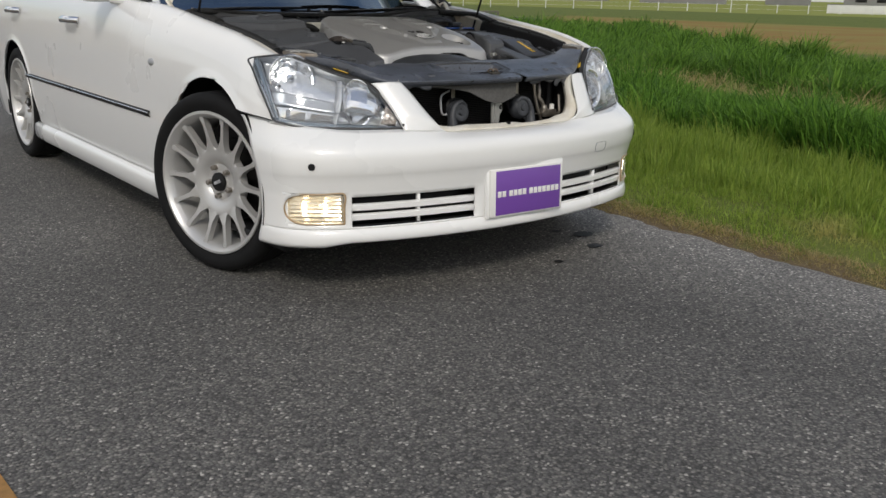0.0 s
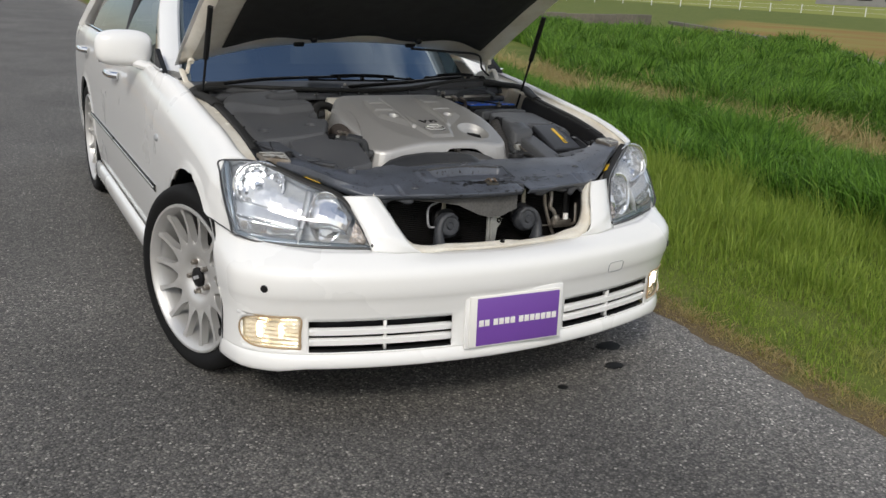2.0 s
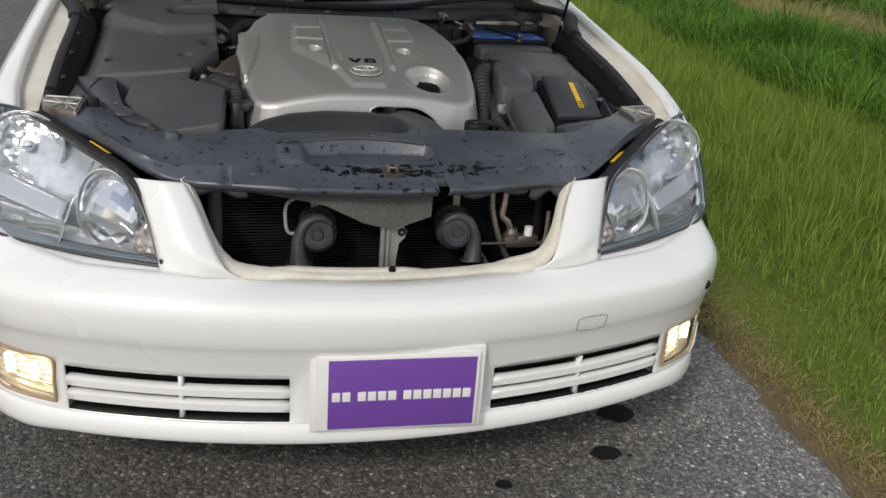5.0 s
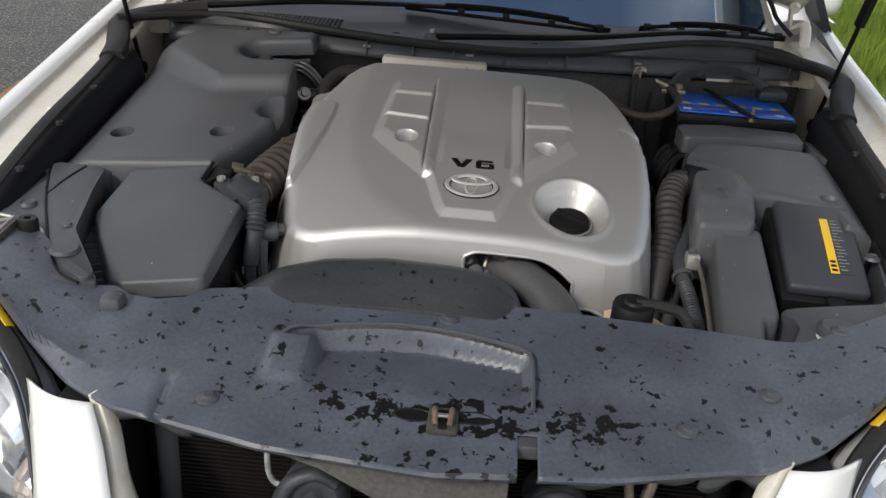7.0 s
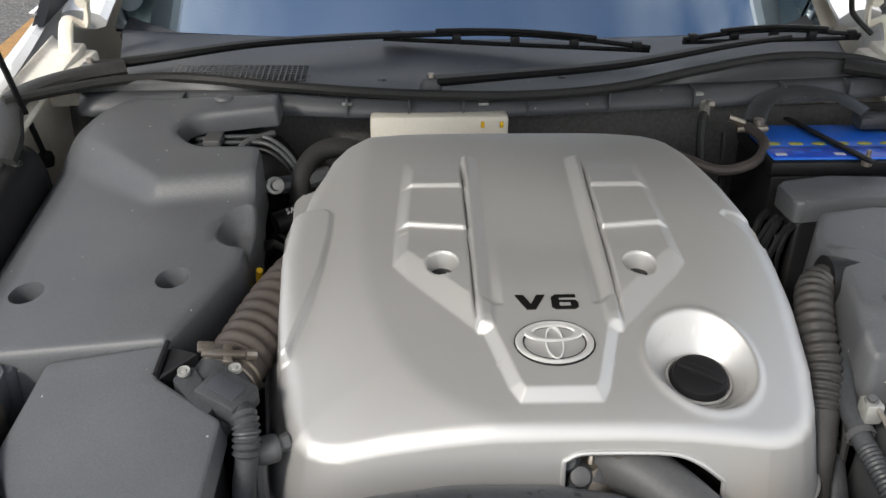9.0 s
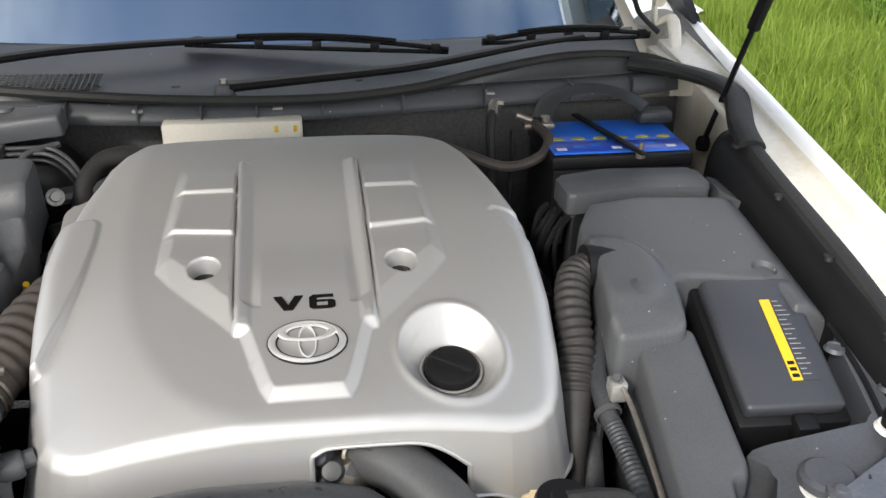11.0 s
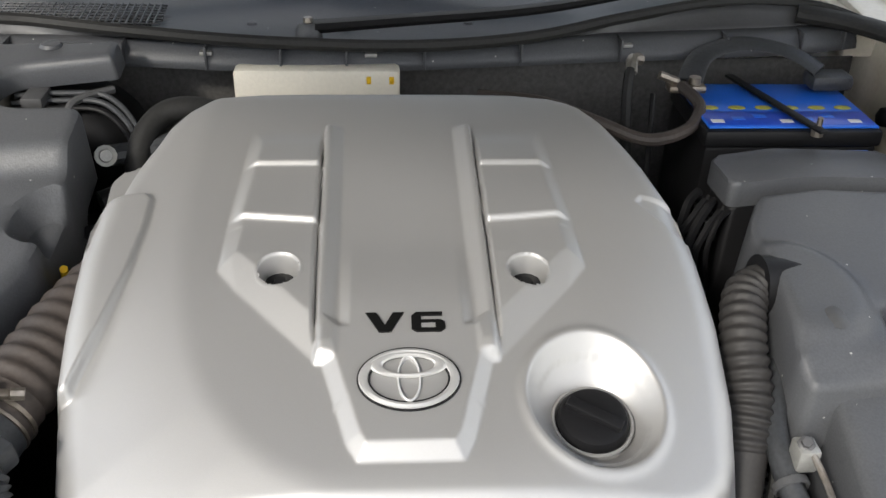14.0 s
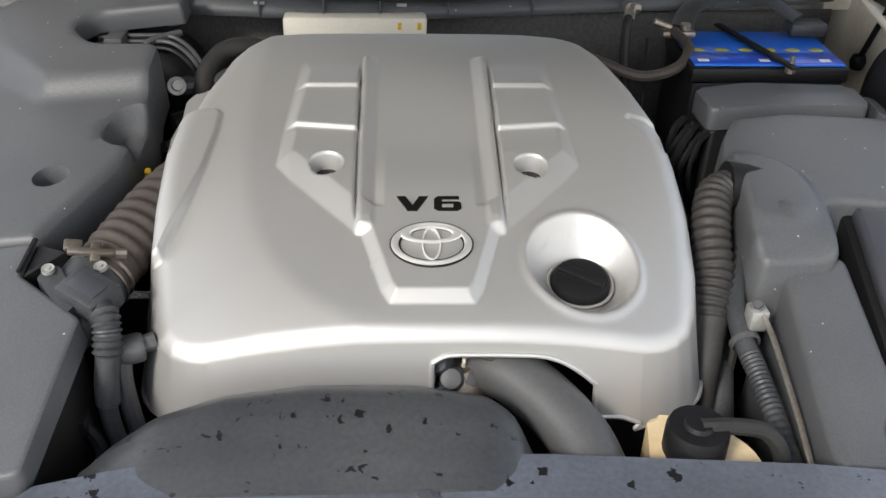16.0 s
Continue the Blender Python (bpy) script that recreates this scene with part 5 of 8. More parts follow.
# ---- engine bay: shell ----
for sx in (-1, 1):
    # inner fender: drops from the fender's edge to the bay
    part("fender_lip", sheet(loft([[(sx * 0.753, y, top_z(y) - 0.009), (sx * 0.749, y, top_z(y) - 0.017), (sx * 0.738, y, top_z(y) - 0.021), (sx * 0.712, y, top_z(y) - 0.023), (sx * 0.702, y, top_z(y) - 0.024), (sx * 0.699, y, top_z(y) - 0.034)] for y in (0.44, 0.60, 0.80, 1.00, 1.20, 1.42)]), steps(0, 1, 20), steps(0, 1, 10), flip=sx < 0), INNER, car, "cream-white fender lip", thick=0.003)
    part("inner_fender", sheet(loft([[(sx * 0.738, y, top_z(y) - 0.028), (sx * 0.730, y, top_z(y) - 0.10), (sx * 0.715, y, 0.60)] for y in (1.03, 1.20, 1.30, 1.42)]), steps(0, 1, 10), steps(0, 1, 12), flip=sx < 0), INNER, car, "cream-white inner fender panel with rust marks", thick=0.003)
    part("fender_liner", sheet(loft([[(sx * 0.703, y, top_z(y) - 0.019), (sx * 0.690, y, top_z(y) - 0.016), (sx * 0.668, y, top_z(y) - 0.022), (sx * 0.655, y, top_z(y) - 0.045), (sx * 0.648, y, top_z(y) - 0.10), (sx * 0.645, y, 0.60)] for y in (0.44, 0.60, 0.80, 0.95, 1.045)]), steps(0, 1, 16), steps(0, 1, 14), flip=sx < 0), BLACK, car, "black plastic fender liner", thick=0.003)
    part("fender_seal", tube([(sx * x, y, top_z(y) - 0.020) for x, y in ((0.690, 0.52), (0.690, 0.7), (0.691, 0.9), (0.697, 1.04), (0.712, 1.10), (0.738, 1.145))], 0.014, 8, 24, flat=0.7), RUBBER, car, "black rubber fender seal")
    for y in (0.58, 0.72, 0.86, 1.0):
        part("fender_clip", lathe([(0, 0.006), (0.007, 0.005), (0.009, 0)], Matrix.Translation((sx * 0.672, y, top_z(y) - 0.022)), 10), BLACK, car)
        part("fender_tab", box(sx * 0.708 - 0.009, y + 0.05, top_z(y) - 0.026, sx * 0.708 + 0.007, y + 0.072, top_z(y) - 0.012, 0.002), INNER, car)
    part("strut_tower", lathe([(0.0, 0.02), (0.05, 0.02), (0.075, 0.008), (0.085, 0.0), (0.11, -0.12)], Matrix.Translation((sx * 0.60, 0.82, 0.80)), 24), DEEP, car, "grimy suspension tower, darkened for deep shade")
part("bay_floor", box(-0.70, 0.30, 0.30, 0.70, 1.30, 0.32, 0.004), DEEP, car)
part("engine_block", box(-0.25, 0.52, 0.34, 0.25, 1.12, 0.72, 0.03), DEEP, car, "grimy engine block, darkened for deep shade")
part("firewall", sheet(loft([[(x, 1.25 + 0.04 * (abs(x) / 0.7), 0.35), (x, 1.25 + 0.04 * (abs(x) / 0.7), 0.80), (x, 1.245 + 0.05 * (abs(x) / 0.7), 0.905)] for x in steps(-0.70, 0.70, 6)]), steps(0, 1, 14), steps(0, 1, 8)), WALLB, car, "dark grimy firewall", thick=0.004)
# flange strip in front of the cowl with small upright ribs
FL = [(-0.66, 1.235, 0.925), (-0.37, 1.232, 0.926), (-0.16, 1.212, 0.926), (0.02, 1.218, 0.926), (0.28, 1.240, 0.930), (0.56, 1.262, 0.934), (0.69, 1.29, 0.936)]
part("cowl_flange", sheet(lambda u, v: Vector(cr(FL, u)) + Vector((0, (-0.014, -0.010, 0.0, 0.016)[v], (-0.012, -0.001, 0.012, 0.020)[v])), steps(0, 1, 40), [0, 1, 2, 3]), PLASTIC, car, "dark plastic cowl flange", thick=0.004)
for k in range(11):
    p = cr(FL, 0.1 + 0.085 * k)
    part("flange_rib", box(p.x - 0.0015, p.y - 0.016, p.z - 0.012, p.x + 0.0015, p.y + 0.014, p.z + 0.019, 0.0005), PLASTIC, car)
for u in (0.27, 0.47, 0.70):
    p = cr(FL, u) + Vector((0, -0.004, 0.008))
    part("flange_clip", box(p.x - 0.008, p.y - 0.006, p.z - 0.002, p.x + 0.008, p.y + 0.006, p.z + 0.003, 0.001), ALLOYCAST, car)
SEAL = [(-0.735, 1.14, 0.965), (-0.61, 1.245, 0.962), (-0.50, 1.265, 0.962), (-0.34, 1.232, 0.958), (-0.16, 1.205, 0.953), (0.04, 1.195, 0.952), (0.20, 1.22, 0.957), (0.34, 1.272, 0.968), (0.50, 1.318, 0.978), (0.64, 1.30, 0.975), (0.715, 1.20, 0.955), (0.735, 1.12, 0.945)]
for sx in (-1, 1):
    corner = [(0.60, 1.300, 0.968), (0.665, 1.268, 0.965), (0.715, 1.215, 0.961), (0.734, 1.160, 0.955), (0.720, 1.105, 0.946), (0.699, 1.045, 0.936), (0.691, 0.99, 0.924)]
    part("corner_seal", tube([(sx * x, y, z) for x, y, z in corner], 0.023, 12, 40, flat=0.55), RUBBER, car, "broad black rubber corner seal")
part("cowl_seal", tube(SEAL, 0.0085, 8, 80, flat=1.0), RUBBER, car, "black rubber cowl seal")


def cowl(u, v):
    """Cowl top from the seal back to the windshield."""
    a = cr(SEAL[1:-2], u)
    x = a.x * 1.0
    g = Vector((x * 1.13, 1.475 + 0.17 * (x / 0.7) ** 2, 0.968 - 0.018 * (x / 0.7) ** 2))
    f = v
    return a * (1 - f) + g * f + Vector((0, 0, -0.020 * math.sin(math.pi * f)))


def in_mesh(u, v):
    p = cowl(u, v)
    return -0.52 < p.x < -0.315 and 1.285 < p.y < 1.345


part("cowl_top", sheet(cowl, steps(0, 1, 110), steps(0, 1, 24), in_mesh), PLASTIC, car, "dusty grey plastic cowl top with an air mesh", thick=0.003)
bm = bmesh.new()
for k in range(24):
    x = -0.525 + 0.0092 * k
    tube([(x, 1.28, 0.951), (x, 1.35, 0.958)], 0.0014, 5, 2, bm=bm)
for k in range(8):
    y = 1.285 + 0.0088 * k
    tube([(-0.53, y, 0.952 + 0.1 * (y - 1.285)), (-0.305, y, 0.950 + 0.1 * (y - 1.285))], 0.0014, 5, 2, bm=bm)
part("cowl_mesh", bm, PLASTIC, car, "square plastic air intake mesh")
for px, py in ((-0.05, 1.30), (-0.18, 1.28), (0.12, 1.29), (-0.66, 1.33)):
    part("cowl_clip", lathe([(0, 0.004), (0.006, 0.003), (0.008, 0)], Matrix.Translation((px, py, 0.952)), 10), PLASTIC, car)

def seal_at(x):
    return Vector((x, ip(x, [(p[0], p[1]) for p in SEAL]), ip(x, [(p[0], p[2]) for p in SEAL])))


def apron(u, v):
    """Closes the space between the flange and the cowl seal."""
    a = cr(FL, u) + Vector((0, 0.015, 0.018))
    b = seal_at(a.x)
    return a.lerp(b, v) + Vector((0, 0, -0.004 * math.sin(math.pi * v)))


part("cowl_apron", sheet(apron, steps(0, 1, 60), steps(0, 1, 4)), HOSE, car, "dark rubber cowl apron", thick=0.002)

# ---- wipers ----
def wiper(pts, blade0, blade1, pivot):
    w = thing("wiper", "", "")
    w.parent = car
    w["label"] = "black wiper arm and blade"
    part("arm", tube(pts, 0.014, 8, 30, rf=lambda t: 1.15 - 0.5 * t, flat=0.6), BLACK, w)
    part("pivot_cap", lathe([(0, 0.022), (0.012, 0.021), (0.017, 0.012), (0.019, 0.0)], Matrix.Translation(pivot), 18), PLASTIC, w)
    part("pivot_nut", lathe([(0, 0.028), (0.006, 0.028), (0.007, 0.020)], Matrix.Translation(pivot), 6), STEEL, w)
    a, b = Vector(blade0), Vector(blade1)
    bow = lambda t: a.lerp(b, t) + Vector((0, 0.006 * math.sin(math.pi * t), 0.006 + 0.012 * math.sin(math.pi * t)))
    part("blade_rubber", tube([a.lerp(b, t) + Vector((0, 0.004, 0)) for t in steps(0, 1, 4)], 0.0045, 6, 10), BLACK, w)
    part("blade_frame", tube([bow(t) for t in steps(0, 1, 8)], 0.0048, 6, 24), BLACK, w)
    part("blade_frame", tube([bow(t) + Vector((0, -0.006, 0.007)) for t in steps(0.2, 0.8, 6)], 0.0045, 6, 18), BLACK, w)
    for t in (0.05, 0.28, 0.5, 0.72, 0.95):
        p = a.lerp(b, t)
        part("blade_claw", box(p.x - 0.008, p.y - 0.005, p.z - 0.002, p.x + 0.008, p.y + 0.008, p.z + 0.016, 0.002), BLACK, w)


wiper([(-0.66, 1.315, 0.965), (-0.56, 1.345, 0.972), (-0.40, 1.405, 0.980), (-0.2, 1.440, 0.984), (0.0, 1.452, 0.986)], (-0.18, 1.462, 0.972), (0.29, 1.385, 0.970), (-0.66, 1.315, 0.952))
wiper([(-0.10, 1.24, 0.962), (0.02, 1.252, 0.968), (0.22, 1.285, 0.976), (0.42, 1.37, 0.984), (0.55, 1.42, 0.986)], (0.36, 1.425, 0.974), (0.70, 1.46, 0.972), (-0.10, 1.237, 0.948))

# ---- engine cover ----
def soft(a, b, x):
    t = min(1, max(0, (x - a) / (b - a)))
    return t * t * (3 - 2 * t)


def inside(poly, x, y):
    """Distance inside a convex outline (counter-clockwise), negative outside."""
    d = 1.0
    for (ax, ay), (bx, by) in zip(poly, poly[1:] + poly[:1]):
        ln = math.hypot(bx - ax, by - ay)
        d = min(d, ((bx - ax) * (y - ay) - (by - ay) * (x - ax)) / ln)
    return d


def ramp(a, b, x):
    return min(1, max(0, (x - a) / (b - a)))


AXIS = 0.0125
WING = [(0.079, 0.648), (0.150, 0.722), (0.170, 0.748), (0.168, 0.80), (0.156, 0.966), (0.0815, 0.966)]
SHIELD_PL = [(-0.030, 0.556), (0.055, 0.556), (0.064, 0.572), (0.090, 0.660), (0.086, 0.690), (-0.061, 0.690), (-0.065, 0.660), (-0.039, 0.572)]
BAND = [(-0.0495, 0.60), (0.0745, 0.60), (0.0745, 0.86), (-0.0495, 0.86)]
EDGE = [(0.524, 0.205), (0.528, 0.226), (0.536, 0.243), (0.550, 0.257), (0.573, 0.267), (0.62, 0.276), (0.70, 0.282), (0.78, 0.284), (0.86, 0.281), (0.92, 0.271), (0.965, 0.257), (0.995, 0.246), (1.022, 0.226), (1.044, 0.192), (1.056, 0.145), (1.060, 0.09)]
CROWN = ((0.50, 0.827), (0.524, 0.835), (0.57, 0.848), (0.655, 0.871), (0.73, 0.8915), (0.81, 0.9075), (0.96, 0.938), (1.06, 0.952))
PLATEAU = [(-0.190, 1.03), (-0.197, 0.94), (-0.199, 0.86), (-0.195, 0.79), (-0.187, 0.725), (-0.174, 0.667), (-0.151, 0.617), (-0.120, 0.578), (-0.090, 0.556), (-0.055, 0.541), (-0.02, 0.539), (0.0125, 0.539)]
PLATEAU = PLATEAU + [(2 * AXIS - x, y) for x, y in PLATEAU[-2::-1]]
OIL = (0.1675, 0.612)
WELLS = ((-0.101, 0.741), (0.126, 0.737))
FACET_R = [(-0.36, 0.62), (-0.268, 0.640), (-0.250, 0.700), (-0.238, 0.760), (-0.232, 0.820), (-0.232, 0.858), (-0.240, 0.870), (-0.36, 0.870)]
FACET_L = [(0.345, 0.858), (0.262, 0.862), (0.252, 0.850), (0.286, 0.812), (0.345, 0.790)]


def edge_of(x, y):
    """Half-width of the cover; its left-hand side is a little fuller."""
    return ip(y, EDGE) + (ip(y, [(0.5, 0.012), (0.70, 0.018), (0.84, 0.018), (0.90, 0.010), (1.0, 0.002)]) if x > 0 else ip(y, [(0.65, 0.0), (0.82, 0.006), (0.90, -0.002), (0.96, -0.008), (1.04, 0.0)]))


RIM = [(edge_of(1, y), y) for y, _ in EDGE] + [(-edge_of(-1, y), y) for y, _ in EDGE[::-1]]
RIM_A = np.array(RIM)
RIM_D = np.roll(RIM_A, -1, axis=0) - RIM_A
RIM_L = (RIM_D * RIM_D).sum(1)


def rim_distance(x, y):
    """How far a point lies inside the cover's outline."""
    q = np.array((x, y)) - RIM_A
    t = np.clip((q * RIM_D).sum(1) / RIM_L, 0, 1)
    return float(np.sqrt(((q - RIM_D * t[:, None]) ** 2).sum(1).min()))


def wing_reach(a, y):
    """How far inside a wing's outline, as shares of each side's bevel."""
    h = 1.0
    for (p, q), wide in zip(zip(WING, WING[1:] + WING[:1]), (0.027, 0.022, 0.012, 0.017, 0.040, 0.0035)):
        ln = math.hypot(q[0] - p[0], q[1] - p[1])
        h = min(h, ((q[0] - p[0]) * (y - p[1]) - (q[1] - p[1]) * (a - p[0])) / ln / wide)
    return h


def cover_z(x, y):
    z = sum(ip(y + d, CROWN) for d in (-0.03, -0.015, 0, 0.015, 0.03)) / 5
    # rounded shoulders
    k = max(0.0, 1 - rim_distance(x, y) / (0.024 - 0.010 * (1 - soft(0.54, 0.60, y))))
    z -= 0.014 * (1 - math.sqrt(1 - (0.93 * k) ** 2))
    # a flat middle whose border turns over into sloping flanks
    d = -inside(PLATEAU, x, y)
    side = soft(-0.07, 0.095, x)
    tilt = 0.225 - 0.025 * side
    turn = 0.010 + 0.020 * side
    if d > -turn:
        fall = tilt * ((d + turn) ** 2 / (4 * turn) if d < turn else d + 2.0 * (d - turn) ** 2)
        for fac in (FACET_R, FACET_L):
            g = inside(fac, x, y)
            if g > 0:
                fall *= 1 - min(1, g / 0.005) * (0.62 if fac is FACET_R else -0.30)
        z -= fall
    a = abs(x - AXIS)
    # raised wings in three shingled steps
    h = wing_reach(a, y)
    if h > 0:
        r2, r1 = 0.803 + 0.10 * (a - 0.08), 0.891
        if y < r2:
            top = 0.0105 - 0.0035 * ramp(0.76, r2, y)
        elif y < r1:
            top = min(0.0070 + 0.0055 * ramp(r2, r2 + 0.004, y), 0.0125 - 0.0060 * (y - r2) / (r1 - r2))
        else:
            top = min(0.0065 + 0.0050 * ramp(r1, r1 + 0.004, y), 0.0115 - 0.0110 * (y - r1) / 0.072)
        z += top * soft(-0.15, 1.0, h) if y > 0.80 else top * ramp(0, 1, h)
    # rails beside the wings, with a bevel down to the middle band
    fade = (1 - soft(0.955, 0.975, y)) * ramp(0.645, 0.652, y)
    if a < 0.0795:
        z += 0.0095 * (ramp(0.059, 0.0725, a) - ramp(0.0765, 0.0795, a) * 0.75) * fade
    # shield with bevelled sides
    z += 0.0085 * ramp(0, 1, max(inside(SHIELD_PL, x, y), inside(BAND, x, y)) / 0.013) * (1 - soft(0.690, 0.80, y))
    # oil filler funnel
    q = math.hypot((x - OIL[0]) * 1.06, y - OIL[1])
    z += 0.0022 * math.exp(-((q - 0.0635) / 0.005) ** 2)
    z -= 0.031 * (1 - ramp(0.034, 0.061, q)) + (0.05 * (y - OIL[1]) if q < 0.05 else 0)
    return z


def cover_pt(u, v):
    """u across, v from front to rear; past 1 the walls drop."""
    wall = max(0.0, abs(u) - 1, -v)
    uu, vv = max(-1, min(1, u)), max(0, v)
    y = 0.524 + 0.536 * vv
    e = edge_of(uu, y)
    x = e * uu
    z = cover_z(x, y)
    if wall > 0:
        low = 0.722 + 0.11 * soft(0.60, 1.0, y) + 0.016 * soft(0.24, 0.19, abs(x)) * (abs(u) <= 1)
        # the wall leans out along the outline's normal
        yy = max(y, 0.527)
        slope = (edge_of(uu, yy + 0.004) - edge_of(uu, yy - 0.003)) / 0.007
        turn = 1.0 if abs(u) > 1 else soft(0.80, 1.0, abs(uu))
        nx, ny = math.copysign(1, uu) * turn, -slope * turn - (1 - turn)
        ln = math.hypot(nx, ny)
        lean = 0.022 * wall - 0.007 * wall * max(0.0, -ny / ln)
        x += nx / ln * lean
        y += ny / ln * lean
        z = z + (low - z) * wall
    return Vector((x, y, z))


cu = steps(-2, -1, 40)[:-1] + steps(-1, 1, 320) + steps(1, 2, 40)[1:]
cv = steps(-1, 0, 44)[:-1] + steps(0, 1, 300)


def hose_gate(u, v):
    if v >= 0 or abs(u) > 1:
        return False
    x = 0.205 * u
    return 0.010 < x < 0.163 and v < -0.16 - 0.36 * max(0, (x - 0.105) / 0.058) ** 2 - 0.12 * max(0, (0.03 - x) / 0.02) ** 2


def cover_open(u, v):
    if abs(u) > 1 and v < 0:
        return True
    if abs(u) < 1 and v > 0:
        p = cover_pt(u, v)
        if any(math.hypot(p.x - wx, p.y - wy) < 0.0185 for wx, wy in WELLS):
            return True
    return hose_gate(u, v)


cover_bm = sheet(cover_pt, cu, cv, cover_open)
bmesh.ops.remove_doubles(cover_bm, verts=cover_bm.verts, dist=0.0002)
engine_cover = part("engine_cover", cover_bm, SILVER, car, "silver-painted plastic engine cover", smooth=80)
def gate_edge(x):
    return -0.16 - 0.36 * max(0, (x - 0.105) / 0.058) ** 2 - 0.12 * max(0, (0.03 - x) / 0.02) ** 2


gate = [cover_pt(0.010 / 0.205, v) for v in (-1, -0.7, -0.45)] + [cover_pt(x / 0.205, gate_edge(x)) for x in (0.0105, 0.015, 0.022, 0.032, 0.06, 0.09, 0.105, 0.118, 0.13, 0.142, 0.152, 0.159, 0.1628)] + [cover_pt(0.163 / 0.205, v) for v in (-0.62, -0.8, -1)]
part("gate_lip", tube(gate, 0.0028, 8, 90), SILVER, engine_cover)
part("lower_lip", tube([cover_pt(u, v) for u, v in ((-2, 0.8), (-2, 0.5), (-2, 0.2), (-2, 0.06), (-2, 0.0), (-1, -1), (-0.9, -1), (-0.5, -1), (0.0, -1))], 0.0026, 6, 70), SILVER, engine_cover)
part("lower_lip", tube([cover_pt(u, v) for u, v in ((2, 0.8), (2, 0.5), (2, 0.2), (2, 0.06), (2, 0.0), (1, -1), (0.95, -1), (0.9, -1), (0.8, -1))], 0.0026, 6, 70), SILVER, engine_cover)
part("side_tab", prism(rounded([(-0.262, 0.845), (-0.284, 0.850), (-0.286, 0.905), (-0.272, 0.928), (-0.245, 0.930)], 0.008), lambda x, y: 0.894 + 0.2 * (y - 0.85), 0.80, 0.006, 2), SILVER, engine_cover, "low silver tab on the cover flank")
part("oil_cap", lathe([(0.0, 0.009), (0.022, 0.009), (0.028, 0.007), (0.0305, 0.002), (0.031, -0.012)], facing((OIL[0], OIL[1] - 0.002, cover_z(*OIL) + 0.004), (0, -0.24, 1)), 32), BLACK, engine_cover, "black oil filler cap")
part("oil_cap_grip", box(-0.025, -0.0055, 0.006, 0.025, 0.0055, 0.0145, 0.002, facing((OIL[0], OIL[1] - 0.002, cover_z(*OIL) + 0.004), (0, -0.24, 1), -33)), BLACK, engine_cover)
part("oil_cap_ring", torus(0.0335, 0.0016, facing((OIL[0], OIL[1] - 0.002, cover_z(*OIL) + 0.004), (0, -0.24, 1)), 40, 6), SILVER, engine_cover)
for wx, wy in WELLS:
    wm = facing((wx, wy, cover_z(wx, wy)), (0, -0.2, 1))
    bm = bmesh.new()
    rings = []
    for r, h in ((0.0225, 0.0003), (0.0200, 0.0008), (0.0190, 0.0002), (0.0184, -0.004), (0.0150, -0.034), (0.0, -0.034)):
        ring = []
        for k in range(36):
            a = 2 * math.pi * k / 36
            px, py = wx + r * math.cos(a), wy + r * math.sin(a)
            ring.append(bm.verts.new((px, py, (cover_z(px, py) if r > 0.018 else cover_z(wx, wy) + 0.2 * (py - wy)) + h)))
        rings.append(ring)
    for ra, rb in zip(rings, rings[1:]):
        for k in range(36):
            bm.faces.new((ra[k], ra[(k + 1) % 36], rb[(k + 1) % 36], rb[k]))
    part("screw_well", bm, SILVER, engine_cover, "round screw well", smooth=50)
    part("cover_screw", lathe([(0.0, 0.006), (0.004, 0.006), (0.005, 0.004), (0.011, 0.003), (0.0125, 0.0)], wm @ Matrix.Translation((0, 0, -0.024)) @ Matrix.Scale(1.3, 4), 12), BLACK, engine_cover, "black hex screw in a well")
# oval badge: plain rings
bz = cover_z(AXIS, 0.622)
bm0 = facing((AXIS, 0.622, bz + 0.0015), (0, -0.28, 1))
part("badge_ring", torus(0.0265, 0.0032, bm0, 40, 8, 1.42), ALLOY, engine_cover, "plain chrome oval badge ring")
# thin black rings draw the contact shade on both sides of the badge ring
for rr, ww in ((0.0302, 1.37), (0.0226, 1.50)):
    part("badge_shadow_line", torus(rr, 0.0012, bm0, 40, 6, ww), BLACK, engine_cover)
part("badge_oval", torus(0.0215, 0.0022, bm0, 32, 8, 0.42), ALLOY, engine_cover, "plain satin oval")
part("badge_oval", torus(0.0105, 0.0021, bm0 @ Matrix.Translation((0, 0.0125, 0.0012)), 32, 8, 2.55), ALLOY, engine_cover, "plain satin oval")


def lettering(text, size, m, material, parent, name, extrude=0.001, width=1.0):
    """Raised letters in the built-in font, as a mesh."""
    cu_ = bpy.data.curves.new(name, "FONT")
    cu_.body, cu_.size, cu_.extrude, cu_.align_x, cu_.align_y = text, size, extrude, "CENTER", "CENTER"
    cu_.offset = size * 0.015
    cu_.space_character = 1.1
    tmp = bpy.data.objects.new(name, cu_)
    me = bpy.data.meshes.new_from_object(tmp)
    bpy.data.objects.remove(tmp)
    me.transform(m @ Matrix.Diagonal((width, 1, 1, 1)))
    me.materials.append(material)
    ob = new(name, me)
    ob.parent = parent
    return ob


